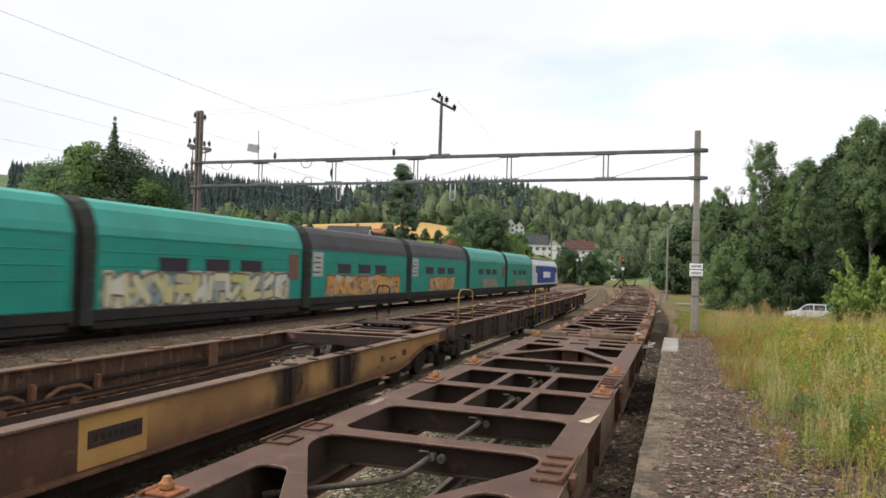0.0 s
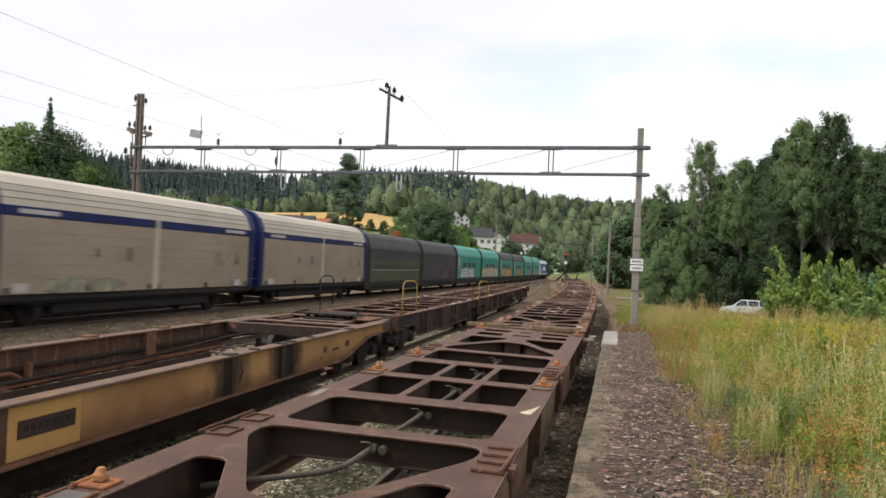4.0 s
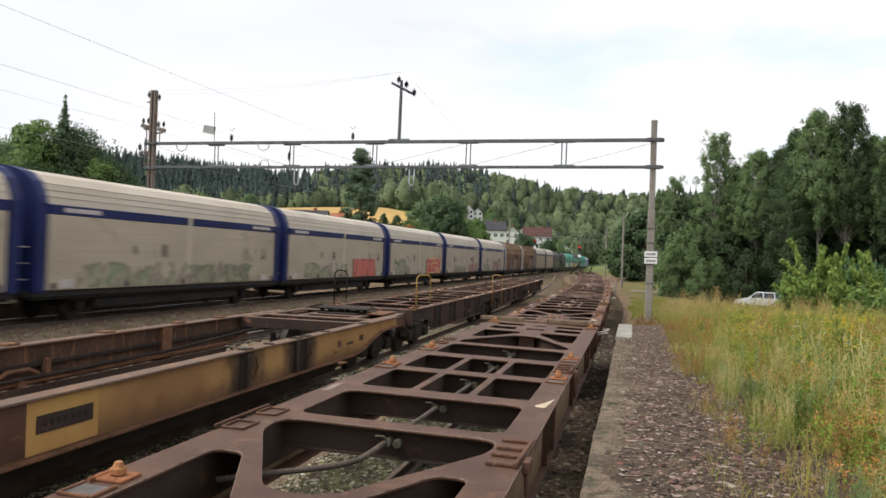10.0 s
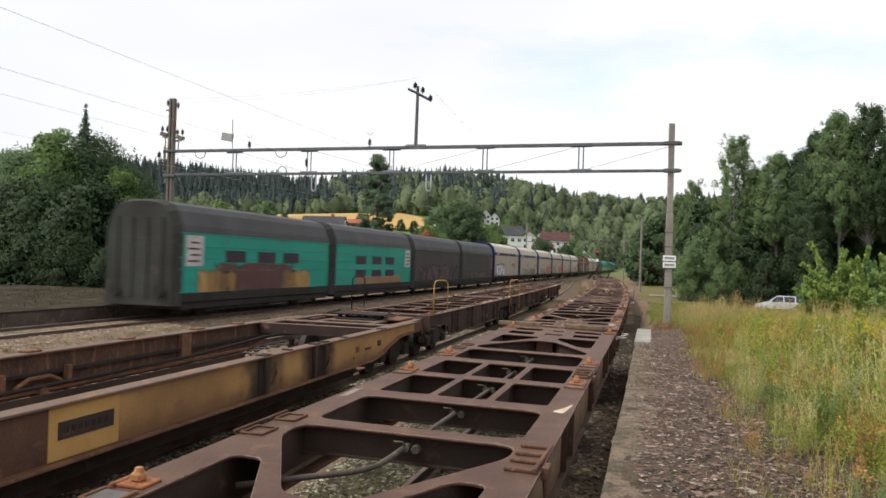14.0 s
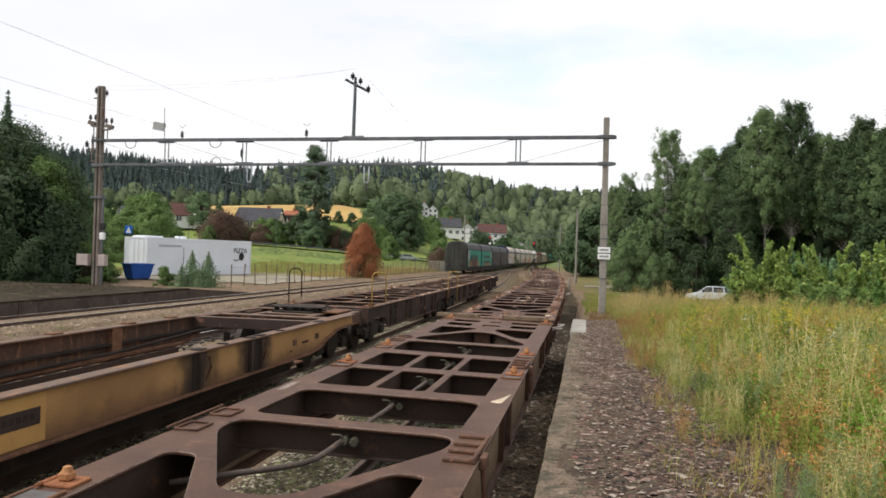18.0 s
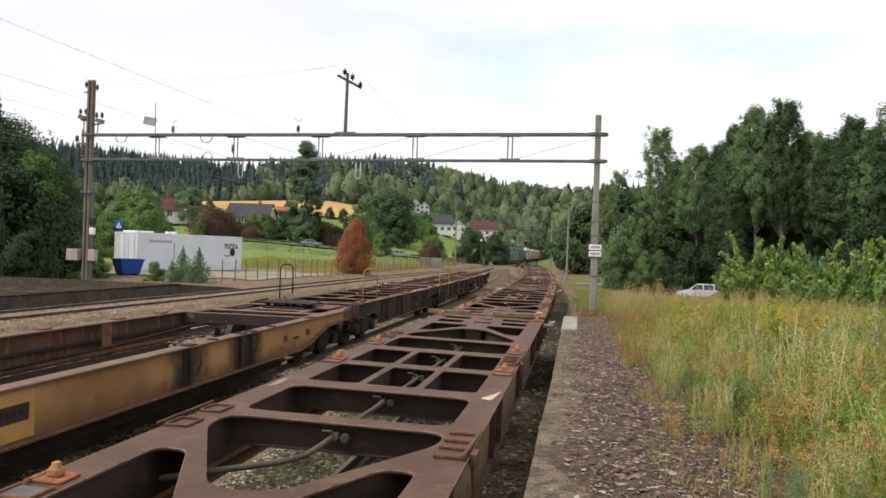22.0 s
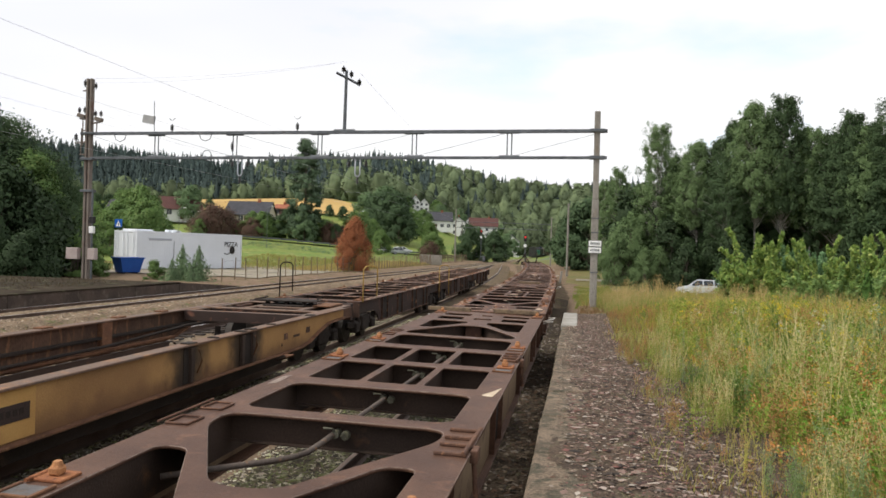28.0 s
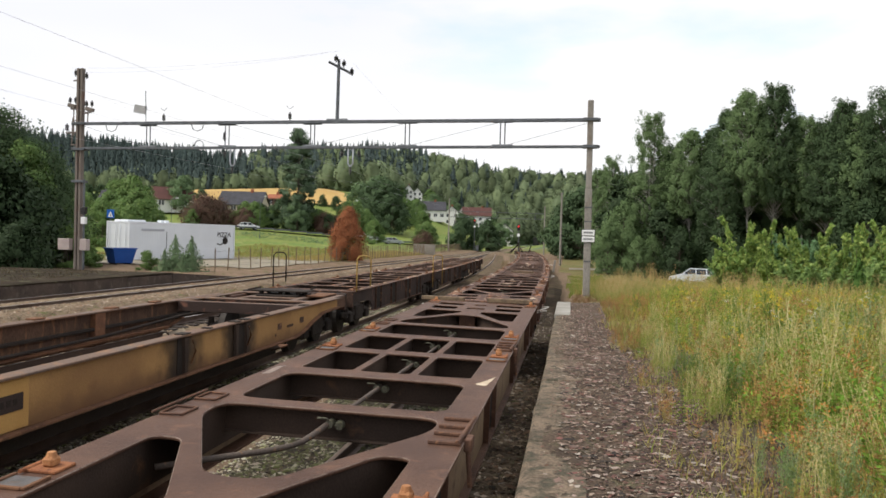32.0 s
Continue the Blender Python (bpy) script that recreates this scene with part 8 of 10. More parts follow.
# Distance haze is put into these bluish, lightened leaf colours
SPRUCE = tints("hazy_far_spruce", (0.056, 0.078, 0.073), (0.8, 0.95, 1.1, 1.3))
BROAD = tints("hazy_far_broadleaf", (0.175, 0.225, 0.12), (0.45, 0.58, 0.7, 0.82, 0.96), 0.1)
forest("spruce_forest", 1900, "spruce", (-1.0, -0.18, 395, 900), SPRUCE, "dark spruce forest along the ridge", 5, (14, 22))
forest("spruce_forest", 420, "spruce", (-0.3, 0.12, 470, 1000), SPRUCE, "scattered dark spruces on the far ridge", 6, (13, 20))
forest("mixed_forest", 950, "broad", (-0.42, 0.14, 330, 900), BROAD, "green mixed forest covering the hillside", 7, (9, 16))
forest("mixed_forest", 500, "broad", (-1.0, -0.4, 370, 520), BROAD, "green broad-leaved wood below the spruces", 8, (8, 14))
forest("mixed_forest", 190, "broad", (-0.07, 0.06, 345, 640), BROAD, "green mixed wood closing the valley", 9, (9, 15))

# ---- meadow ----
def scatter_area(n, r, near=1.6):
    """Places over the meadow, thicker near the platform."""
    out = np.zeros((0, 2))
    while len(out) < n:
        d = 2.5 + 62 * r.random(n) ** near
        dx = -0.01 + 0.60 * r.random(n)
        x, y = EYE[0] + dx * d, EYE[1] + d
        keep = (x > 4.15 + 0.22 * np.sin(y * 0.9) - 0.7 * smooth01(17, 20, y)) & ((y < 17.2) | (x > 3.5 + 0.25 * np.sin(y) + 0.95 * smooth01(34, 29, y)))
        out = np.concatenate([out, np.stack([x, y], -1)[keep]])
    return out[:n]


def blades(name, n, height, width, cols, label, seed, near=1.6, bend=0.24, seg=2, xy=None, lift=None):
    r = np.random.default_rng(seed)
    xy = scatter_area(n, r, near) if xy is None else xy
    n = len(xy)
    clump = 0.62 + 0.68 * np.sin(xy[:, 0] * 1.3 + 1.7 * np.sin(xy[:, 1] * 0.6)) * np.sin(xy[:, 1] * 0.9 + 0.5 * xy[:, 0]) * 0.6 + 0.35 * r.random(n)
    edge = 0.4 + 0.6 * smooth01(4.0, 5.9, xy[:, 0])
    h = (height[0] + (height[1] - height[0]) * r.random(n)) * np.clip(clump, 0.35, 1.3) * edge * (1 - 0.5 * smooth01(26, 48, xy[:, 1])) * (1 - 0.25 * smooth01(12, 4, xy[:, 1]))
    dist = np.hypot(xy[:, 0] - EYE[0], xy[:, 1] - EYE[1])
    w = width * (0.7 + 0.6 * r.random(n)) * (1 + dist * 0.045)
    a, tl = r.random(n) * 6.283, r.random(n) * 6.283
    g = lie(xy[:, 0], xy[:, 1])
    g = np.where((xy[:, 0] > 3.0) & (xy[:, 0] < 4.75) & (xy[:, 1] < 17.2), np.maximum(g, 1.05), g)
    if lift is not None:
        g = g * 0 + lift
    V = []
    for k in range(seg + 1):
        f = k / seg
        b = bend * h * f * f * (0.3 + r.random(n) * 0.9 if k == 0 else spread_)
        if k == 0:
            spread_ = 0.3 + 0.9 * r.random(n)
            b = 0 * h
        cx, cy = xy[:, 0] + np.cos(tl) * b, xy[:, 1] + np.sin(tl) * b
        z = g - 0.03 + h * f * (1 - 0.15 * f)
        ww = w * (1 - f * 0.85) * 0.5
        V.append(np.stack([cx - np.cos(a) * ww, cy - np.sin(a) * ww, z], -1))
        V.append(np.stack([cx + np.cos(a) * ww, cy + np.sin(a) * ww, z], -1))
    V = np.stack(V, 1).reshape(-1, 3)
    q = np.array([(2 * k, 2 * k + 1, 2 * k + 3, 2 * k + 2) for k in range(seg)])
    F = (q[None] + (np.arange(n) * (2 * seg + 2))[:, None, None]).reshape(-1, 4)
    return mesh_np(name, V, F, palette(name + "_" + str(seed), cols, 0.75, 0.3), label, "grass", "stuff")


zone_r = np.random.default_rng(77)
spots_ = scatter_area(95000, zone_r)
spots_ = spots_[zone_r.random(len(spots_)) > 0.8 * smooth01(13, 5, spots_[:, 1]) * smooth01(13, 9, spots_[:, 0])]
zone = np.sin(spots_[:, 0] * 0.55 + 1.3 * np.sin(spots_[:, 1] * 0.21)) + np.sin(spots_[:, 1] * 0.33 + 0.8 * spots_[:, 0]) + zone_r.normal(0, 0.35, len(spots_)) - 1.3 * smooth01(20, 36, spots_[:, 1]) + 0.9 * smooth01(14, 4, spots_[:, 1])
blades("meadow_grass", 0, (0.22, 0.66), 0.0075, [(0.285, 0.325, 0.048), (0.502, 0.467, 0.085), (0.228, 0.296, 0.041), (0.456, 0.456, 0.071), (0.399, 0.416, 0.059)], "tall green and yellowing meadow grass", 21, xy=spots_[zone > 0.5])
blades("ripe_grass", 0, (0.22, 0.66), 0.0075, [(0.557, 0.451, 0.087), (0.502, 0.424, 0.078), (0.627, 0.492, 0.116), (0.572, 0.424, 0.092), (0.459, 0.412, 0.073)], "ripe yellow and orange-brown meadow grass", 26, xy=spots_[zone <= 0.5])
gr = np.random.default_rng(311)
gold = np.concatenate([np.stack([4.4 + 12 * gr.random(19000), 22 + 32 * gr.random(19000)], -1), np.stack([3.3 + 2.2 * gr.random(4500), 30 + 40 * gr.random(4500)], -1)])
blades("ochre_grass", 0, (0.55, 1.05), 0.006, [(0.4, 0.31, 0.11), (0.26, 0.29, 0.08), (0.5, 0.38, 0.16), (0.44, 0.27, 0.12), (0.2, 0.26, 0.06), (0.34, 0.29, 0.1)], "tall ochre grass before the wood", 312, bend=0.2, xy=gold)
blades("dry_grass", 15000, (0.4, 0.8), 0.0045, [(0.541, 0.411, 0.128), (0.570, 0.477, 0.170), (0.455, 0.303, 0.085), (0.477, 0.260, 0.085)], "dry straw-coloured grass stalks", 22)
low = np.stack([4.3 + 12 * gr.random(8000), -0.5 + 22 * gr.random(8000)], -1)
low = low[low[:, 0] < 4.7 + 0.42 * (low[:, 1] + 4.5)]
blades("golden_grass", 0, (0.25, 0.5), 0.007, [(0.638, 0.524, 0.068), (0.547, 0.49, 0.068), (0.7, 0.547, 0.103), (0.479, 0.479, 0.068)], "golden yellow grass between the weeds", 313, bend=0.3, xy=low)
rr = np.random.default_rng(4)
blades("low_grass", 16000, (0.3, 1.0), 0.01, [(0.196, 0.266, 0.056), (0.28, 0.3, 0.084), (0.15, 0.21, 0.045), (0.36, 0.3, 0.11)], "short green grass beside the siding", 23, xy=(lambda q: q[(q[:, 0] > 4.3 + 0.3 * np.sin(q[:, 1] * 0.8)) | (q[:, 1] > 31)])(np.stack([2.9 + 3.0 * rr.random(16000), 17.6 + 50 * rr.random(16000)], -1)))
blades("reddish_weeds", 5200, (0.2, 0.55), 0.012, [(0.25, 0.13, 0.06), (0.3, 0.19, 0.09), (0.16, 0.12, 0.05), (0.22, 0.2, 0.07)], "reddish withered weeds along the gravel", 24, xy=np.stack([3.95 + 0.75 * rr.random(5200) ** 1.4, -2 + 19 * rr.random(5200)], -1))
bare = np.stack([2.95 + 1.5 * rr.random(1500), 17.4 + 13 * rr.random(1500) ** 1.4], -1)
blades("rusty_weeds", 0, (0.2, 0.75), 0.01, [(0.2, 0.11, 0.06), (0.26, 0.16, 0.08), (0.14, 0.1, 0.05), (0.3, 0.22, 0.11)], "rust-brown dead weeds on the bare ground behind the platform", 27, bend=0.5, xy=bare)
rs = np.random.default_rng(12)
sx = np.concatenate([1.95 + 0.75 * rs.random(2200), 0.45 + 1.4 * rs.random(2000), -4.4 + 2.6 * rs.random(3300)])
blades("siding_weeds", 7500, (0.04, 0.16), 0.012, [(0.1, 0.15, 0.035), (0.15, 0.19, 0.05), (0.2, 0.2, 0.07)], "low weeds and moss among the siding ballast", 25, xy=np.stack([sx, -2 + 24 * rs.random(7500)], -1), lift=bed_z(sx))


def slivers(c, d, length, width, r):
    """Narrow leaves at c along d; vertices and faces of four corners."""
    n = len(c)
    d = unit(d)
    e = unit(np.cross(d, r.normal(size=(n, 3))))
    L, w = (np.asarray(q, float).reshape(-1, 1) * np.ones((n, 1)) for q in (length, width))
    return np.stack([c, c + d * L * 0.45 + e * w * 0.5, c + d * L, c + d * L * 0.45 - e * w * 0.5], 1)


def stem_line(P, r, width):
    """Thin flat stalks along points P (stems, points, 3)."""
    a = r.random(len(P)) * 6.283
    e = np.stack([np.cos(a), np.sin(a), 0 * a], -1)[:, None] * width / 2
    A, B = P[:, :-1], P[:, 1:]
    return np.stack([A - e, A + e, B + e * 0.7, B - e * 0.7], 2).reshape(-1, 4, 3)


def mugwort(seed, height=1.0, stems=7, plume=0.5, twigs=16, bare=0.15):
    """Bushy plant: upright stalks, rising twigs with narrow leaves, plumes of small buds on top; quads and their material."""
    r = np.random.default_rng(seed)
    a = r.random(stems) * 6.283
    h = height * (0.6 + 0.45 * r.random(stems))
    lean = (0.05 + 0.2 * r.random(stems)) * h
    fs = np.linspace(0, 1, 5)
    foot = r.normal(0, 0.05, (stems, 2))
    P = np.stack([np.stack([foot[:, 0] + np.cos(a) * lean * f ** 1.6, foot[:, 1] + np.sin(a) * lean * f ** 1.6, h * f - 0.03], -1) for f in fs], 1)
    Q, M = [stem_line(P, r, 0.007)], [np.full(stems * 4, 1)]
    n = stems * twigs
    w = np.repeat(np.arange(stems), twigs)
    f = bare + (0.98 - bare) * np.tile((np.arange(twigs) + 0.5) / twigs, stems) + r.normal(0, 0.02, n)
    base = np.stack([foot[w, 0] + np.cos(a[w]) * lean[w] * f ** 1.6, foot[w, 1] + np.sin(a[w]) * lean[w] * f ** 1.6, h[w] * f], -1)
    b = r.random(n) * 6.283
    tl = height * (0.2 * (1 - f) + 0.045)
    td = np.stack([np.cos(b) * 0.62, np.sin(b) * 0.62, 0.8 + 0 * b], -1)
    k = 7
    g = r.random((n, k))
    c = (base[:, None] + td[:, None] * (tl[:, None] * g)[..., None]).reshape(-1, 3) + r.normal(0, 0.006, (n * k, 3))
    ff = np.repeat(f, k)
    d = np.repeat(td, k, 0) + r.normal(0, 0.55, (n * k, 3))
    top = (ff > 1 - plume) & (r.random(n * k) < 0.75)
    Q.append(slivers(c, d, np.where(top, 0.016, 0.05 - 0.02 * ff) * (0.7 + 0.6 * r.random(n * k)), np.where(top, 0.011, 0.011), r))
    M.append(np.where(top, 1, 0))
    return np.concatenate(Q), np.concatenate(M)


def herb(seed, height=0.35, leaves=110, leaf=0.06):
    """Low leafy mound."""
    r = np.random.default_rng(seed)
    a, q = r.random(leaves) * 6.283, np.sqrt(r.random(leaves))
    z = height * (0.15 + 0.85 * r.random(leaves) ** 0.8) * (1 - 0.5 * q * q)
    c = np.stack([np.cos(a) * q * height * 0.6, np.sin(a) * q * height * 0.6, z], -1)
    d = np.stack([np.cos(a) * (0.4 + q), np.sin(a) * (0.4 + q), 0.5 + 0 * a], -1) + r.normal(0, 0.4, (leaves, 3))
    return slivers(c, d, leaf * (0.6 + 0.8 * r.random(leaves)), leaf * 0.42, r), (r.random(leaves) < 0.25).astype(int)


def headed(seed, height, stems, heads, size, spread, start=0.55, leaves=12):
    """Thin stalks that carry seed heads or blooms (second material) over a few leaves."""
    r = np.random.default_rng(seed)
    a = r.random(stems) * 6.283
    h = height * (0.65 + 0.45 * r.random(stems))
    lean = (0.05 + 0.22 * r.random(stems)) * h
    foot = r.normal(0, 0.05, (stems, 2))
    line = lambda f, w: np.stack([foot[w, 0] + np.cos(a[w]) * lean[w] * f ** 1.8, foot[w, 1] + np.sin(a[w]) * lean[w] * f ** 1.8, h[w] * f - 0.02], -1)
    all_ = np.arange(stems)
    P = np.stack([line(np.full(stems, f), all_) for f in (0, 0.35, 0.7, 1.0)], 1)
    Q, M = [stem_line(P, r, 0.005)], [np.full(stems * 3, 0)]
    w = np.repeat(all_, heads)
    f = start + (1.02 - start) * r.random(len(w)) ** 0.7
    c = line(f, w) + r.normal(0, 1, (len(w), 3)) * np.array([spread, spread, spread * 0.5])
    Q.append(slivers(c, r.normal(size=(len(w), 3)) + np.array([0, 0, 0.8]), size * (0.6 + 0.8 * r.random(len(w))), size * 0.7, r))
    M.append(np.full(len(w), 1))
    w = np.repeat(all_, leaves)
    f = 0.05 + 0.6 * r.random(len(w))
    d = np.stack([r.normal(size=len(w)), r.normal(size=len(w)), 0.7 + 0 * f], -1)
    Q.append(slivers(line(f, w), d, 0.07 * (1.1 - f), 0.013, r))
    M.append(np.full(len(w), 0))
    return np.concatenate(Q), np.concatenate(M)


def plants(name, protos, xy, scale, cols, cols2, label, seed, category="weeds", transl=0.3):
    """Plants of one kind over the meadow, each turned, leaning and of its own size."""
    r = np.random.default_rng(seed)
    g = lie(xy[:, 0], xy[:, 1])
    g = np.where((xy[:, 0] > 3.0) & (xy[:, 0] < 4.75) & (xy[:, 1] < 17.2), np.maximum(g, 1.05), g)
    V, M = [], []
    for i, (x, y) in enumerate(xy):
        q, m = protos[i % len(protos)]
        t, k = r.random() * 6.283, (scale[0] + (scale[1] - scale[0]) * r.random()) * (0.5 + 0.5 * float(smooth01(3.9, 5.7, x)))
        lx, ly = r.normal(0, 0.07, 2)
        X = q[..., 0] * math.cos(t) - q[..., 1] * math.sin(t) + lx * q[..., 2]
        Y = q[..., 0] * math.sin(t) + q[..., 1] * math.cos(t) + ly * q[..., 2]
        V.append(np.stack([x + X * k, y + Y * k, g[i] + q[..., 2] * k], -1))
        M.append(m)
    V, M = np.concatenate(V), np.concatenate(M)
    mats = [palette(name + "_leaf", cols, 0.8, transl), palette(name + "_head", cols2, 0.8, transl * 0.7)]
    return mesh_np(name, V.reshape(-1, 3), np.arange(len(V) * 4).reshape(-1, 4), None, label, category, "stuff", mats=mats, midx=M)


def clusters(r, n, each, x, y, spread, keep=4.0, near=1.0):
    """Places in clusters over the stretch x, y of the meadow's edge."""
    c = np.stack([x[0] + (x[1] - x[0]) * r.random(n), y[0] + (y[1] - y[0]) * r.random(n) ** near], -1)
    p = (c[:, None] + r.normal(0, 1, (n, each, 2)) * spread).reshape(-1, 2)
    return p[p[:, 0] > keep + 0.12 * np.sin(p[:, 1] * 2.1)]


mr = np.random.default_rng(301)
wedge = lambda p: p[p[:, 0] < 4.7 + 0.42 * (p[:, 1] + 4.5)]
MUGS = [mugwort(k, 0.95 + 0.12 * (k % 3), 6 + k % 3) for k in range(5)]
mug_xy = np.concatenate([clusters(mr, 16, 4, (4.25, 5.6), (-0.6, 9), (0.14, 0.3), 4.1, 1.2), wedge(clusters(mr, 15, 4, (4.8, 9.5), (1.5, 12), (0.25, 0.4), 4.2))])
plants("mugwort", MUGS, mug_xy, (0.62, 1.02), [(0.27, 0.32, 0.075), (0.36, 0.39, 0.105), (0.22, 0.29, 0.055), (0.32, 0.36, 0.1)], [(0.58, 0.49, 0.23), (0.5, 0.42, 0.18), (0.64, 0.55, 0.3), (0.44, 0.39, 0.15)], "tall grey-green mugwort with pale plumes in the meadow", 302)
BLUE_MUGS = [mugwort(20 + k, 0.8, 5, 0.12, 20, 0.08) for k in range(3)]
plants("wormwood", BLUE_MUGS, wedge(clusters(mr, 34, 3, (4.3, 8.0), (-0.4, 9), (0.18, 0.3), 4.1)), (0.5, 0.95), [(0.2, 0.29, 0.11), (0.26, 0.35, 0.15), (0.16, 0.24, 0.08)], [(0.34, 0.37, 0.22), (0.28, 0.32, 0.18)], "blue-green wormwood stalks among the grass", 303)
lush_xy = wedge(clusters(mr, 26, 7, (5.2, 10), (-0.4, 6), (0.25, 0.3), 4.6))
HERBS = [herb(k, 0.34 + 0.07 * (k % 4), 130, 0.038) for k in range(6)]
herb_xy = wedge(clusters(mr, 210, 6, (4.3, 12), (-0.6, 18), (0.3, 0.4), 4.1))
plants("green_herbs", HERBS, herb_xy, (0.7, 1.5), [(0.17, 0.27, 0.04), (0.25, 0.34, 0.055), (0.14, 0.22, 0.035), (0.33, 0.37, 0.07)], [(0.12, 0.17, 0.04), (0.26, 0.2, 0.07)], "fresh green leafy herbs under the meadow grass", 304)
NETTLES = [mugwort(30 + k, 0.72, 6, 0.0, 13, 0.1) for k in range(3)]
plants("lush_herbs", HERBS, lush_xy, (0.9, 1.5), [(0.15, 0.3, 0.04), (0.2, 0.36, 0.05), (0.12, 0.24, 0.035)], [(0.24, 0.36, 0.06), (0.1, 0.18, 0.03)], "lush bright green herbs in the near meadow", 314)
plants("nettles", NETTLES, wedge(clusters(mr, 42, 4, (4.3, 11), (-0.4, 16), (0.25, 0.35), 4.1)), (0.6, 1.15), [(0.12, 0.2, 0.045), (0.16, 0.25, 0.055), (0.09, 0.16, 0.035)], [(0.2, 0.22, 0.08), (0.16, 0.19, 0.06)], "dark green nettle stalks in the meadow", 310)
DOCKS = [headed(k, 0.62, 6, 20, 0.025, 0.02, 0.35, 8) for k in range(5)]
dock_xy = np.concatenate([clusters(mr, 46, 5, (3.98, 4.95), (-1.0, 17), (0.16, 0.32), 3.86), wedge(clusters(mr, 74, 6, (4.6, 10.5), (-0.4, 16), (0.25, 0.4), 4.2))])
plants("rusty_dock", DOCKS, dock_xy, (0.5, 1.05), [(0.3, 0.25, 0.08), (0.38, 0.28, 0.1), (0.26, 0.27, 0.07)], [(0.36, 0.16, 0.07), (0.26, 0.12, 0.055), (0.46, 0.27, 0.11), (0.4, 0.22, 0.08)], "rust-brown withered dock and sorrel at the gravel's edge", 305)
GRASSES = [headed(40 + k, 0.85, 9, 20, 0.012, 0.012, 0.78, 6) for k in range(4)]
plants("seed_grass", GRASSES, wedge(clusters(mr, 80, 4, (4.3, 11), (-0.5, 19), (0.3, 0.45), 4.1)), (0.55, 0.95), [(0.46, 0.41, 0.1), (0.36, 0.37, 0.08), (0.54, 0.46, 0.14)], [(0.58, 0.47, 0.19), (0.5, 0.38, 0.15), (0.46, 0.3, 0.15)], "tufts of tall grass with straw-coloured seed heads", 306, "grass")
TANSY = [headed(60 + k, 0.8, 3, 16, 0.02, 0.028, 0.97, 14) for k in range(4)]
plants("yellow_flowers", TANSY, wedge(clusters(mr, 44, 3, (5.0, 12), (1.5, 15), (0.4, 0.7), 4.4)), (0.6, 1.0), [(0.2, 0.27, 0.06), (0.26, 0.32, 0.08)], [(0.72, 0.5, 0.02), (0.8, 0.6, 0.04), (0.66, 0.5, 0.05)], "small yellow wildflowers in the meadow", 307, "flowers")
FAR_MUGS = [mugwort(50 + k, 1.0, 4, 0.4, 8, 0.15) for k in range(4)]
far_xy = np.concatenate([clusters(mr, 70, 4, (4.4, 15), (20, 46), (0.7, 0.8), 4.3), clusters(mr, 34, 4, (4.0, 5.6), (17.5, 34), (0.3, 0.6), 3.9)])
plants("tall_weeds", FAR_MUGS, far_xy, (0.75, 1.35), [(0.26, 0.29, 0.08), (0.34, 0.33, 0.11), (0.19, 0.25, 0.06), (0.38, 0.3, 0.12)], [(0.46, 0.36, 0.16), (0.5, 0.3, 0.14), (0.56, 0.46, 0.24)], "tall brown-green weeds in the far meadow", 315)
BLOOMS = [headed(70 + k, 0.42, 5, 9, 0.028, 0.02, 0.9, 14) for k in range(3)]
plants("orange_blooms", BLOOMS, wedge(clusters(mr, 34, 5, (4.7, 8.5), (-0.6, 6.5), (0.18, 0.28), 4.5)), (0.7, 1.2), [(0.24, 0.24, 0.07), (0.3, 0.2, 0.08)], [(0.6, 0.3, 0.08), (0.55, 0.22, 0.06), (0.62, 0.42, 0.18)], "withered orange blooms in the near grass", 308, "flowers")
UMBELS = [headed(80 + k, 0.7, 2, 18, 0.018, 0.026, 0.97, 8) for k in range(2)]
plants("white_umbels", UMBELS, wedge(clusters(mr, 24, 3, (5.4, 11), (2, 14), (0.4, 0.5), 4.6)), (0.6, 0.9), [(0.2, 0.26, 0.07), (0.25, 0.3, 0.08)], [(0.75, 0.74, 0.66), (0.66, 0.66, 0.56)], "a few white umbels over the grass", 309, "flowers")

# rough grass across the tracks, round the container and below the gardens
lr = np.random.default_rng(61)
la = np.stack([-17.5 - 26 * lr.random(16000), 66 + 45 * lr.random(16000)], -1)
la = la[np.array([main_x(v) for v in la[:, 1]]) - la[:, 0] > 4.4]
blades("rough_grass", 0, (0.9, 2.4), 0.012, [(0.19, 0.23, 0.055), (0.3, 0.27, 0.09), (0.4, 0.3, 0.12), (0.15, 0.2, 0.045), (0.36, 0.27, 0.1)], "rough green and straw-coloured grass below the gardens", 62, xy=la)
bed = np.concatenate([np.stack([-57 + 19 * lr.random(46), 125 + 2.4 * k + 0.12 * lr.normal(size=46)], -1) for k in range(7)])
plants("vegetable_rows", [herb(90 + k, 0.6, 60, 0.13) for k in range(3)], bed, (0.9, 1.5), [(0.13, 0.21, 0.1), (0.17, 0.26, 0.14), (0.1, 0.17, 0.075)], [(0.24, 0.3, 0.2), (0.15, 0.2, 0.08)], "blue-green rows of garden vegetables on the slope", 97, "vegetables")
vx = 66 + 46 * lr.random(5200)
blades("ochre_verge", 0, (2.2, 3.8), 0.011, [(0.42, 0.3, 0.11), (0.36, 0.29, 0.09), (0.48, 0.36, 0.16), (0.26, 0.26, 0.07)], "dry ochre grass along the wire fence", 98, xy=np.stack([np.array([main_x(v) for v in vx]) - 5 - 5.5 * lr.random(5200), vx], -1))
lb = np.stack([-16.9 - 13 * lr.random(7000) ** 1.3, 37 + 38 * lr.random(7000)], -1)
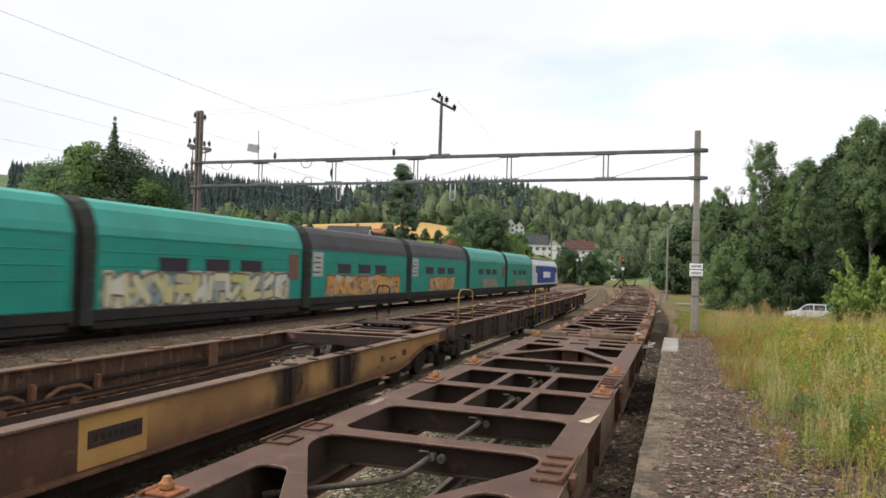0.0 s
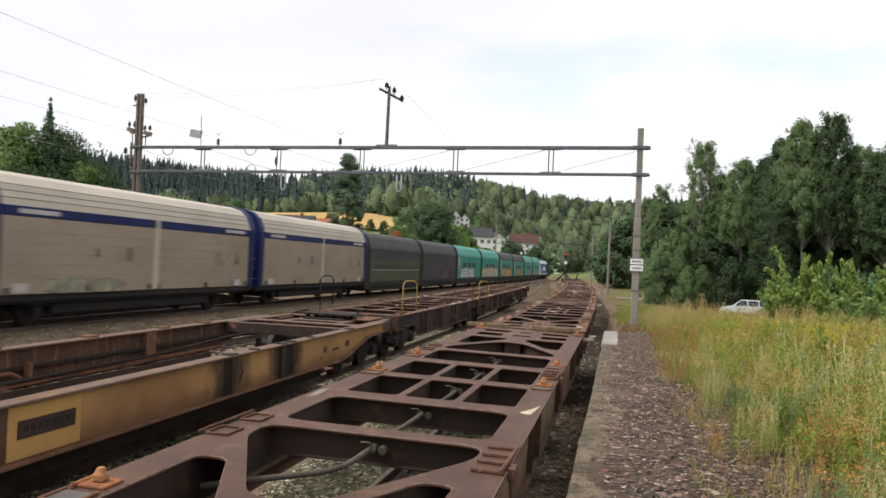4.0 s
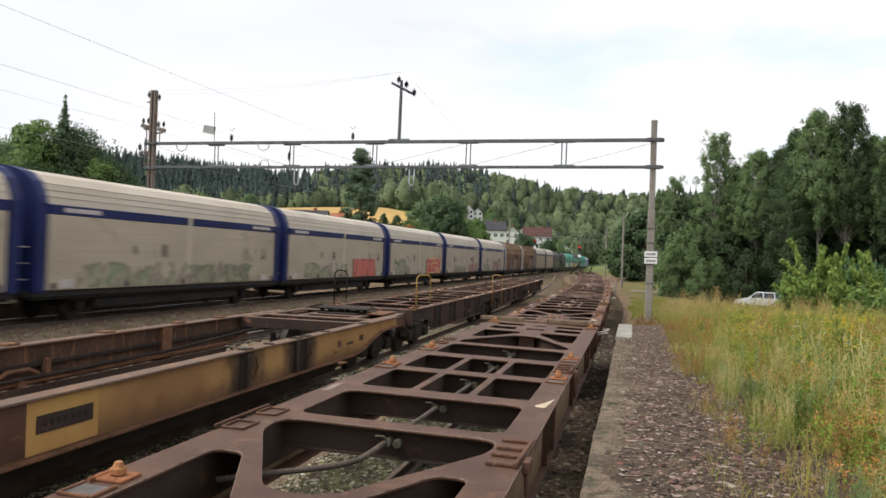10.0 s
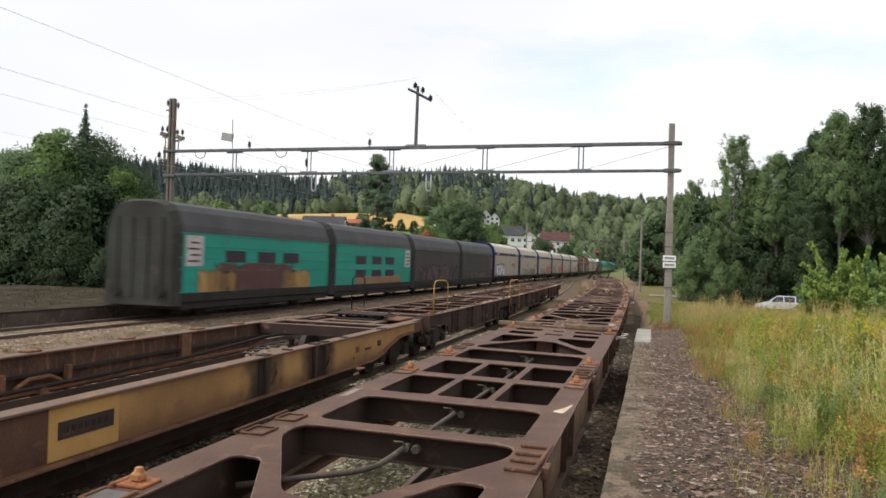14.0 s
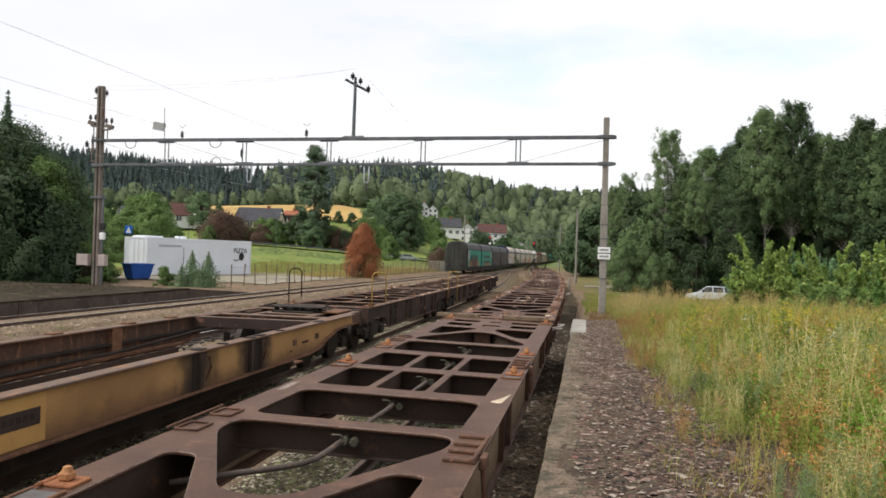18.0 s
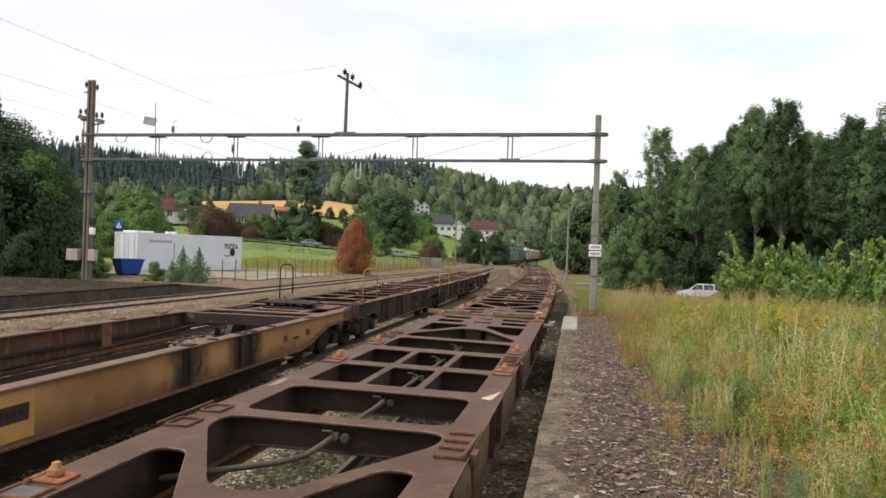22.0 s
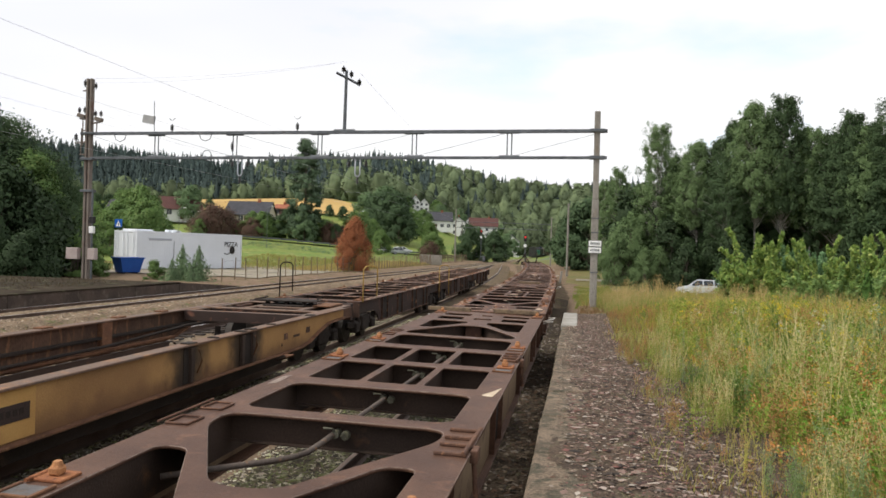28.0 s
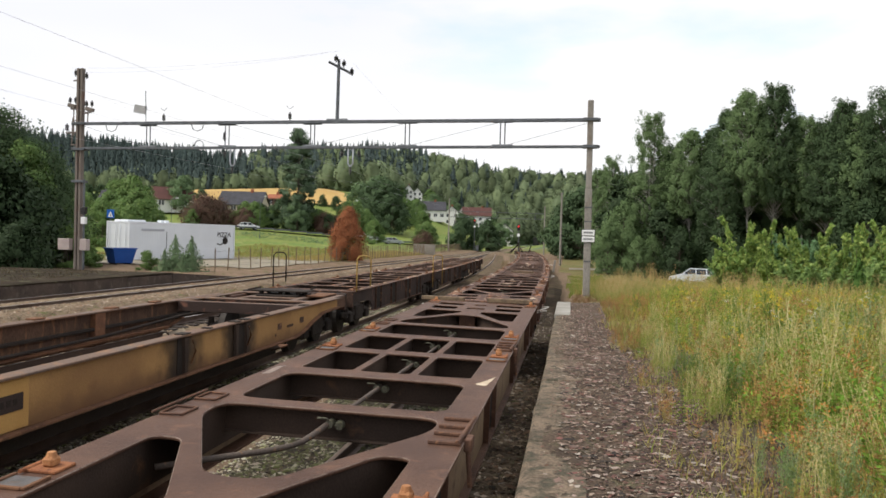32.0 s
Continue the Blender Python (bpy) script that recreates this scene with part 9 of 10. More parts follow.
blades("yard_weeds", 0, (0.08, 0.4), 0.014, [(0.15, 0.17, 0.05), (0.25, 0.2, 0.09), (0.3, 0.24, 0.12), (0.11, 0.14, 0.045)], "thin weeds on the gravelly yard", 63, xy=lb[np.sin(lb[:, 0] * 0.9) + np.sin(lb[:, 1] * 0.7) > -0.2])
blades("platform_grass", 0, (0.1, 0.45), 0.014, [(0.045, 0.045, 0.022), (0.09, 0.072, 0.04), (0.13, 0.1, 0.06)], "ragged grass growing over the far platform", 64, xy=np.stack([-17.5 - 9 * lr.random(6000), 4 + 28 * lr.random(6000)], -1), lift=0.66)
lb2 = np.stack([4.85 + 9 * lr.random(9000) ** 1.3, -9 + 10 * lr.random(9000)], -1)
blades("near_grass", 0, (0.25, 0.68), 0.009, [(0.25, 0.27, 0.055), (0.3, 0.30, 0.07), (0.36, 0.31, 0.08), (0.235, 0.26, 0.05)], "tall yellow-green grass beside the platform", 96, xy=lb2)
ld = np.stack([-6.6 + 5.4 * lr.random(5000), 62 + 50 * lr.random(5000)], -1)
ld[:, 0] += np.array([siding_off(v) for v in ld[:, 1]])
blades("siding_grass", 0, (0.1, 0.35), 0.014, [(0.2, 0.15, 0.07), (0.27, 0.19, 0.1), (0.15, 0.14, 0.05), (0.22, 0.13, 0.08)], "withered weeds between the far sidings", 65, xy=ld, lift=-0.2)

tv = 4 + 66 * lr.random(9000) ** 1.2
blades("trackside_weeds", 0, (0.15, 0.6), 0.009, [(0.2, 0.2, 0.07), (0.27, 0.21, 0.1), (0.14, 0.17, 0.05), (0.3, 0.2, 0.11)], "thin dry weeds in the ballast beside the main track", 99, bend=0.5, xy=np.stack([np.array([main_x(v) for v in tv]) + 1.9 + 2.6 * lr.random(9000), tv], -1))
# ragged green and reddish plants leaning over the gravel's edge
ev = np.random.default_rng(131)
ey = -2.2 + 17 * ev.random(520) ** 1.5
exy = np.stack([3.98 + 0.12 * np.sin(ey * 2.1) - 0.16 * smooth01(5, 0, ey) + 0.55 * ev.random(520) ** 1.3, ey], -1)
blades("verge_grass", 0, (0.3, 0.85), 0.011, [(0.3, 0.31, 0.08), (0.43, 0.38, 0.15), (0.2, 0.25, 0.05), (0.36, 0.24, 0.1)], "tufts of tall grass leaning over the gravel", 133, bend=0.4, xy=(exy[330:, None, :] + ev.normal(0, 0.07, (190, 16, 2))).reshape(-1, 2))
# tall grass and white umbels before the parked car
cv = np.random.default_rng(141)
cxy = np.stack([10.0 + 7.0 * cv.random(4200) ** 0.8, 57.0 + 6.0 * cv.random(4200)], -1)
blades("car_grass", 0, (0.75, 1.45), 0.009, [(0.3, 0.33, 0.07), (0.4, 0.38, 0.1), (0.24, 0.28, 0.05)], "tall grass before the parked car", 142, bend=0.2, xy=cxy)
uxy = np.stack([9.8 + 4.5 * cv.random(46), 48.0 + 2.5 * cv.random(46)], -1)
uz = lie(uxy[:, 0], uxy[:, 1])[:, None] + 0.55 + 0.5 * cv.random((46, 1))
uc = np.stack([uxy[:, :1] + cv.normal(0, 0.09, (46, 26)), uxy[:, 1:] + cv.normal(0, 0.09, (46, 26)), uz + cv.normal(0, 0.025, (46, 26))], -1).reshape(-1, 3)
uv_, uf_ = quads(uc, 0.05 + 0.03 * cv.random(len(uc)), cv, 0.0, 0.8)
mesh_np("car_umbels", uv_, uf_, palette("umbel_white", [(0.7, 0.7, 0.6), (0.6, 0.62, 0.48), (0.76, 0.76, 0.7)], 0.8, 0.2), "white flower umbels in the tall grass", "flowers", "stuff")


# ---- across the tracks: container, skip, fence, signs ----
def letters(text, size, m, material, parent, depth=0.004, shear=0.0):
    cu = bpy.data.curves.new("lettering", "FONT")
    cu.body, cu.size, cu.extrude, cu.shear = text, size, depth, shear
    tmp = bpy.data.objects.new("lettering", cu)
    me = bpy.data.meshes.new_from_object(tmp)
    bpy.data.objects.remove(tmp)
    me.materials.clear()
    me.materials.append(material)
    ob = new("lettering", me)
    ob.parent = parent
    ob.matrix_local = m
    return ob


CONT_WHITE = mat("cool_white_container_paint", (0.74, 0.77, 0.81), (0.68, 0.71, 0.75), rough=0.5, scale=0.5, fine=30, grain=0.06, stain=(0.5, 0.47, 0.42), stain_at=(0.66, 0.85))


def storage_container():
    """White 12 m container; local x runs along its long side."""
    t = thing("white_container", pose(-31.2, 53.7, 0.36, 0, 0, 72.6), "long white container with spray-painted lettering", "container")
    L, W, H = 12.1, 2.44, 3.05
    bm = bmesh.new()
    n = 44
    box(bm, 0, L, 0, W, 0.16, H - 0.02)
    part("shell", bm, CONT_WHITE, t)
    for k in range(n):
        x = 0.25 + k * (L - 0.5) / n
        part("side_rib", bx(x, x + 0.13, -0.010, 0.0, 0.95, H - 0.16, 0.004), CONT_WHITE, t)
    for z0, z1 in ((0.0, 0.16), (H - 0.14, H)):
        part("side_rail", bx(0, L, -0.03, 0.03, z0, z1, 0.01), CONT_WHITE, t)
        part("end_rail", bx(-0.03, 0.03, 0, W, z0, z1, 0.01), CONT_WHITE, t)
    part("lower_panel", bx(0.1, L - 0.1, -0.028, 0, 0.17, 0.9, 0.01), CONT_WHITE, t)
    for x, y in ((0, 0), (L, 0), (0, W), (L, W)):
        part("corner_post", bx(x - 0.06, x + 0.06, y - 0.06, y + 0.06, 0, H, 0.012), CONT_WHITE, t)
    for y in (0.35, 1.0, 1.45, 2.1):
        part("locking_bar", bar((-0.06, y, 0.2), (-0.06, y, H - 0.2), 0.025), CONT_WHITE, t)
    part("hatch", bx(1.2, 3.6, -0.04, 0, 2.32, 2.5, 0.01), END_GREY, t)
    for x in (3.6, 4.2):
        part("roof_vent", bx(x, x + 0.35, 0.4, 0.8, H, H + 0.18, 0.02), CONT_WHITE, t)
    part("roof_unit", bx(0.3, 2.1, 0.5, 2.0, H - 0.01, H + 0.14, 0.03), CONT_WHITE, t)
    part("door_gap", bx(3.86, 3.9, -0.026, 0, 0.2, 2.3), GALV, t)
    letters("PIZZA", 0.62, pose(9.85, -0.034, 1.95, 90, 0, -3), BLACK, t)
    bm = bmesh.new()
    bmesh.ops.create_circle(bm, cap_ends=True, segments=12, radius=0.34)
    bmesh.ops.transform(bm, matrix=pose(10.9, -0.034, 1.62, 90, 0, 0), verts=bm.verts)
    geo = bmesh.ops.extrude_face_region(bm, geom=list(bm.faces))
    bmesh.ops.translate(bm, vec=(0, -0.004, 0), verts=[v for v in geo["geom"] if isinstance(v, bmesh.types.BMVert)])
    part("painted_blot", bm, BLACK, t, "black painted blot under the lettering")
    part("painted_stroke", pipe([(9.9, -0.03, 1.35), (10.3, -0.03, 1.25), (10.7, -0.03, 1.45), (11.1, -0.03, 1.9)], 0.04, 6), BLACK, t)
    return t


storage_container()
SKIP_BLUE = mat("blue_skip_paint", (0.02, 0.09, 0.35), (0.018, 0.07, 0.28), rough=0.5, scale=1, fine=30, grain=0.1)
skip = thing("waste_skip", pose(-28.25, 47.6, 0.25, 0, 0, 62) @ Matrix.Diagonal((0.86, 0.86, 0.92, 1)), "blue steel waste skip", "skip")
bm = bmesh.new()
lo = [bm.verts.new(p) for p in ((-0.75, -0.55, 0.15), (0.75, -0.55, 0.15), (0.75, 0.55, 0.15), (-0.75, 0.55, 0.15))]
hi = [bm.verts.new(p) for p in ((-1.05, -0.7, 1.25), (1.05, -0.7, 1.25), (1.05, 0.7, 1.25), (-1.05, 0.7, 1.25))]
bm.faces.new(lo[::-1])
for k in range(4):
    bm.faces.new((lo[k], lo[(k + 1) % 4], hi[(k + 1) % 4], hi[k]))
bm.faces.new(hi)
part("bin", bm, SKIP_BLUE, skip)
for a, b in (((-1.08, -0.72), (1.08, -0.72)), ((1.08, -0.72), (1.08, 0.72)), ((1.08, 0.72), (-1.08, 0.72)), ((-1.08, 0.72), (-1.08, -0.72))):
    part("rim", bar((*a, 1.25), (*b, 1.25), 0.045), SKIP_BLUE, skip)
for x in (-0.6, 0.6):
    part("foot", bx(x - 0.06, x + 0.06, -0.5, 0.5, 0, 0.16), BLACK, skip)

road_sign = thing("road_sign", Matrix.Identity(4), "blue square road sign with a white triangle", "road sign")
sx_, sy_ = away(-0.618, 66)
part("post", bar((sx_, sy_, 0), (sx_, sy_, 4.3), 0.035), GALV, road_sign)
SIGN_BLUE = mat("blue_sign_face", (0.02, 0.12, 0.45), rough=0.4, scale=3, grain=0.05, bump=0)
face = part("plate", bx(sx_ - 0.36, sx_ + 0.36, sy_ - 0.06, sy_ - 0.035, 3.75, 4.5, 0.01), SIGN_BLUE, road_sign)
bm = bmesh.new()
bm.faces.new([bm.verts.new(p) for p in ((sx_ - 0.25, sy_ - 0.066, 3.85), (sx_ + 0.25, sy_ - 0.066, 3.85), (sx_, sy_ - 0.066, 4.38))])
part("triangle", bm, WHITE, face)
part("symbol", bar((sx_, sy_ - 0.07, 3.92), (sx_ + 0.02, sy_ - 0.07, 4.15), 0.03), BLACK, face)

fence = thing("wire_fence", Matrix.Identity(4), "wire fence on thin brown posts beside the railway", "fence")
FPOST = mat("brown_fence_post", (0.2, 0.15, 0.1), (0.14, 0.105, 0.07), rough=0.9, scale=4, fine=50)
fy = 42.0
last = None
fmesh = None
k = 0
while fy < 150:
    fx = main_x(fy) - 4.6 + 0.05 * math.sin(k * 2.9)
    z = ground_z(fx, fy)
    if fmesh is None:
        o = part("post", bar((0, 0, -0.2), (0, 0, 1.45), 0.035, None, 6), FPOST, fence)
        fmesh = o.data
        o.matrix_local = pose(fx, fy, z)
    else:
        shared("post", fmesh, fence, pose(fx, fy, z, 2 * math.sin(k), 3 * math.sin(k * 1.7), 0))
    if last:
        for h in (0.35, 0.8, 1.25) if fy < 74 else (1.1,):
            part("strand", bar((last[0], last[1], last[2] + h), (fx, fy, z + h), 0.006, None, 4), GALV, fence)
    last = (fx, fy, z)
    fy += 1.8 if fy < 74 else 0.62
    k += 1
cb = link("concrete_block", bx(-1.6, 1.6, -0.5, 0.5, 0, 1.5, 0.03), CONCRETE)
cb.matrix_world = pose(-18.3, 112, ground_z(-18.3, 112) - 0.05, 0, 0, 8)
tagged(cb, "grey concrete block beside the fence", "block")


# ---- signals, marker posts, further masts ----
def signal(x, y, h, label, red=True):
    t = thing("railway_signal", pose(x, y, ground_z(x, y)), label, "signal")
    part("mast", bar((0, 0, -0.2), (0, 0, h), 0.07), GALV, t)
    hd = part("head", bx(-0.22, 0.22, -0.12, 0.08, h - 0.75, h + 0.2, 0.06), BLACK, t)
    part("lamp", bar((0, -0.2, h - 0.1), (0, -0.12, h - 0.1), 0.16, None, 14), glow("red_signal_lamp", (0.8, 0.04, 0.03), 0.6), hd)
    part("hood", pipe([(-0.14, -0.28, h - 0.1), (-0.1, -0.28, h + 0.02), (0, -0.28, h + 0.06), (0.1, -0.28, h + 0.02), (0.14, -0.28, h - 0.1)], 0.03, 5), BLACK, hd)
    part("dark_lens", bar((0, -0.16, h - 0.5), (0, -0.12, h - 0.5), 0.1, None, 12), BLACK, hd)
    for k in range(6):
        part("ladder_rung", bar((-0.2, 0.12, 0.5 + k * 0.4), (0.2, 0.12, 0.5 + k * 0.4), 0.015, None, 5), GALV, t)
    part("relay_box", bx(0.35, 0.95, -0.2, 0.3, 0, 1.2, 0.03), GALV, t)
    part("white_plate", bx(-0.2, 0.2, -0.1, -0.07, h - 1.6, h - 1.2, 0.01), WHITE, t)
    return t


signal(-4.5, 113, 5.15, "railway signal on a steel mast showing red")
signal(-17.3, 165, 6.6, "far railway signal on a steel mast showing red")
for x, y, h, r in ((1.85, 95.5, 9.0, 0.14), (-2.03, 150.5, 9.4, 0.14), (-19.8, 145, 10.0, 0.15), (-26, 196, 9, 0.13), (2.6, 128, 8, 0.12)):
    o = link("line_mast", bar((0, 0, -0.3), (0, 0, h), r, r * 0.8, 8), POLE)
    o.matrix_world = pose(x, y, ground_z(x, y))
    tagged(o, "weathered grey overhead-line mast", "mast", "masts along the line")
# clutter at the far end of the sidings: leaning stakes and a stop block
for k, (x, y, a, L) in enumerate(((-4.6, 99, 38, 3.4), (-3.0, 101, -30, 2.6), (-5.2, 104, 50, 2.8), (-2.2, 96, 20, 2.0), (-3.8, 106, -15, 2.4))):
    o = link("steel_stake", bx(-0.09, 0.09, -0.09, 0.09, 0, L, 0.01), BROWN_DARK)
    o.matrix_world = pose(x, y, 1.0, 10 * math.sin(k), a, 0) @ Matrix.Diagonal((0.7, 0.7, 0.6, 1))
    tagged(o, "rusty steel stake leaning on the last wagon", "stake", "stakes on the last wagon")
stop = thing("stop_block", pose(-3.6, 114, ground_z(-3.6, 114)), "dark timber and steel buffer stop", "buffer stop")
part("cross_timber", bx(-1.5, 1.5, -0.2, 0.2, 0.9, 1.4, 0.03), OLD_SLEEPER, stop)
for x in (-0.75, 0.75):
    part("upright", bx(x - 0.1, x + 0.1, -0.1, 0.1, -0.3, 1.6, 0.02), RUST_DARK, stop)
    part("brace", bar((x, 0.1, 1.3), (x, 1.6, 0.0), 0.08), RUST_DARK, stop)
far_g = thing("far_gantry", Matrix.Identity(4), "thin grey gantry further down the line", "gantry")
for z in (6.9, 8.0):
    part("beam", bar((-19.8, 145, z), (-2.03, 150.5, z), 0.05), GALV, far_g)
for f in (0.1, 0.3, 0.5, 0.7, 0.9):
    x, y = -19.8 + 17.77 * f, 145 + 5.5 * f
    part("hanger_bar", bar((x, y, 6.9), (x, y, 8.0), 0.04), GALV, far_g)
mk = link("marker_post", bx(-0.1, 0.1, -0.05, 0.05, -0.1, 1.2, 0.02), POLE)
mk.matrix_world = pose(1.5, 74, ground_z(1.5, 74), 0, 8, 0)
tagged(mk, "leaning pale marker post by the siding", "marker post")
pm = mat("grey_gravel_path", (0.27, 0.24, 0.19), (0.2, 0.18, 0.14), rough=1, scale=0.6, fine=20)
pxs, pys = np.meshgrid(np.linspace(3, 16, 14), np.linspace(84, 89, 5))
pv = np.stack([pxs, pys, lie(pxs, pys) + 0.05], -1).reshape(-1, 3)
ii = np.arange(14 * 5).reshape(5, 14)
mesh_np("path", pv, np.stack([ii[:-1, :-1], ii[:-1, 1:], ii[1:, 1:], ii[1:, :-1]], -1).reshape(-1, 4), pm, "pale gravel path crossing the meadow", "path", "structure")

LOT = mat("pale_gravel_lot", (0.28, 0.245, 0.19), (0.2, 0.175, 0.13), rough=1, scale=0.3, fine=12, grain=0.3, stain=(0.2, 0.19, 0.09), stain_at=(0.54, 0.7), bump=0.6)
pxs, pys = np.meshgrid(np.linspace(-33, -18.6, 22), np.linspace(48, 74, 20))
pv = np.stack([pxs, pys, lie(pxs, pys) + 0.05], -1).reshape(-1, 3)
ii = np.arange(22 * 20).reshape(20, 22)
mesh_np("gravel_lot", pv, np.stack([ii[:-1, :-1], ii[:-1, 1:], ii[1:, 1:], ii[1:, :-1]], -1).reshape(-1, 4), LOT, "pale gravel lot round the white container", "gravel lot", "structure", smooth=True)

# wheat field on the slope, draped over the ground
fd, fs = np.meshgrid(np.linspace(-0.6, -0.288, 60), np.linspace(0, 1, 20))
fr = 378 - 680 * np.clip(fd + 0.385, 0, 1)
dd = 268 + (fr - 268) * fs
wx, wy = EYE[0] + fd * dd, EYE[1] + dd
wv = np.stack([wx, wy, lie(wx, wy) + 0.7], -1).reshape(-1, 3)
ii = np.arange(60 * 20).reshape(20, 60)
WHEAT = mat("ripe_wheat", (0.45, 0.3, 0.105), (0.38, 0.25, 0.085), rough=0.95, scale=0.03, fine=0.5, grain=0.12, bump=0.3)
mesh_np("wheat_field", wv, np.stack([ii[:-1, :-1], ii[:-1, 1:], ii[1:, 1:], ii[1:, :-1]], -1).reshape(-1, 4), WHEAT, "ripe golden wheat field on the slope", "field", "structure", smooth=True)


# ---- road with passing cars ----
RA, RB = Vector((-80.8, 135, 0)), Vector((-31.8, 170, 0))
rdir = (RB - RA).normalized()
rn = Vector((-rdir.y, rdir.x, 0))


def road_z(p):
    return ground_z(p.x, p.y) + 0.12


ASPHALT = mat("grey_asphalt_road", (0.09, 0.09, 0.09), (0.065, 0.065, 0.065), rough=0.9, scale=0.5, fine=20, grain=0.2)
ss = np.linspace(-420, 75, 150)
rv = []
for s in ss:
    c = RA + rdir * float(s)
    for o in (-3.2, 3.2):
        p = c + rn * o
        rv.append((p.x, p.y, road_z(c) - 0.02))
ii = np.arange(300).reshape(150, 2)
mesh_np("road", np.array(rv), np.stack([ii[:-1, 0], ii[:-1, 1], ii[1:, 1], ii[1:, 0]], -1), ASPHALT, "grey asphalt road along the foot of the slope", "road", "structure")
rail = thing("guard_rail", Matrix.Identity(4), "grey steel guard rail along the road", "guard rail")
for k in range(34):
    c0, c1 = (RA + rdir * (-40 + 3.4 * (k + j)) - rn * 4.2 for j in (0, 1))
    part("rail_length", bx(0, 3.38, -0.02, 0.02, 0.42, 0.72, 0.01, Matrix.Translation((c0.x, c0.y, ground_z(c0.x, c0.y))) @ pose(0, 0, 0, 0, 0, math.degrees(math.atan2(rdir.y, rdir.x)))), GALV, rail)
    part("post", bar((c0.x, c0.y, ground_z(c0.x, c0.y) - 0.1), (c0.x, c0.y, ground_z(c0.x, c0.y) + 0.7), 0.05, None, 6), GALV, rail)

CARGLASS = glass("tinted_car_glass", (0.02, 0.025, 0.03), 0.06)
TYRE = mat("black_tyre_rubber", (0.02, 0.02, 0.02), rough=0.8, scale=6)
LAMP_RED = mat("red_tail_lamp", (0.4, 0.02, 0.02), rough=0.2, scale=4, bump=0)


def car(label, paint):
    """Small hatchback, nose towards +x."""
    t = thing("car", Matrix.Identity(4), label, "car")
    prof = [(-2.05, 0.35), (2.05, 0.35), (2.1, 0.55), (2.02, 0.72), (1.2, 0.9), (0.95, 0.93), (-1.95, 0.98), (-2.08, 0.8)]
    bm = bmesh.new()
    rows = []
    for yy, sh in ((-0.84, 0.96), (-0.8, 1.0), (0.8, 1.0), (0.84, 0.96)):
        rows.append([bm.verts.new((x * (0.985 if abs(yy) > 0.82 else 1), yy, 0.35 + (z - 0.35) * sh)) for x, z in prof])
    n = len(prof)
    for a, b in zip(rows, rows[1:]):
        for k in range(n):
            bm.faces.new((a[k], a[(k + 1) % n], b[(k + 1) % n], b[k]))
    bm.faces.new(rows[0])
    bm.faces.new(rows[-1][::-1])
    bmesh.ops.recalc_face_normals(bm, faces=bm.faces)
    part("body", bm, paint, t)
    cab = [(-1.9, 0.97), (0.95, 0.93), (0.3, 1.38), (-0.2, 1.44), (-1.3, 1.42), (-1.75, 1.2)]
    bm = bmesh.new()
    a = [bm.verts.new((x, -0.78 if z < 1 else -0.62, z)) for x, z in cab]
    b = [bm.verts.new((x, 0.78 if z < 1 else 0.62, z)) for x, z in cab]
    for k in range(6):
        bm.faces.new((a[k], a[(k + 1) % 6], b[(k + 1) % 6], b[k]))
    bm.faces.new(a)
    bm.faces.new(b[::-1])
    bmesh.ops.recalc_face_normals(bm, faces=bm.faces)
    part("cabin", bm, CARGLASS, t, "tinted windows all round")
    part("roof", bx(-1.35, 0.32, -0.64, 0.64, 1.39, 1.46, 0.03), paint, t)
    for s in (-1, 1):
        for x0, z0, x1, z1 in ((0.93, 0.93, 0.28, 1.41), (-0.35, 0.94, -0.3, 1.42), (-1.3, 0.95, -1.25, 1.41), (-1.85, 0.97, -1.45, 1.38)):
            part("pillar", bar((x0, s * 0.79, z0), (x1, s * 0.64, z1), 0.045, None, 6), paint, t)
        for x in (-1.28, 1.28):
            w = part("wheel", bar((x, s * 0.68, 0.3), (x, s * 0.86, 0.3), 0.3, None, 18), TYRE, t)
            part("hub", bar((x, s * 0.855, 0.3), (x, s * 0.87, 0.3), 0.19, None, 14), END_GREY, w)
        part("headlamp", bx(1.93, 2.07, s * 0.6 - 0.16, s * 0.6 + 0.16, 0.58, 0.7, 0.02), END_GREY, t)
        part("tail_lamp", bx(-2.08, -1.98, s * 0.66 - 0.1, s * 0.66 + 0.1, 0.65, 0.92, 0.02), LAMP_RED, t)
        part("mirror", bx(0.62, 0.78, s * 0.9 - 0.08, s * 0.9 + 0.08, 0.93, 1.05, 0.02), paint, t)
    part("bumper", bx(-2.12, -2.0, -0.78, 0.78, 0.38, 0.56, 0.03), paint, t)
    part("bumper", bx(2.0, 2.13, -0.78, 0.78, 0.36, 0.54, 0.03), paint, t)
    return t


SILVER = mat("silver_car_paint", (0.66, 0.69, 0.73), (0.6, 0.63, 0.67), rough=0.3, metal=0.3, scale=1, grain=0.03, bump=0)
parked = car("parked silver hatchback half hidden by tall grass", SILVER)
parked.matrix_world = pose(13.55, 66.5, ground_z(13.55, 66.5) + 0.03, 0, 0, 166) @ Matrix.Diagonal((0.91, 0.96, 0.96, 1))
WHITECAR = mat("white_car_paint", (0.72, 0.73, 0.74), (0.68, 0.69, 0.7), rough=0.3, scale=1, grain=0.02, bump=0)
GREYCAR = mat("silver_grey_car_paint", (0.42, 0.44, 0.46), (0.4, 0.42, 0.44), rough=0.3, metal=0.3, scale=1, grain=0.02, bump=0)
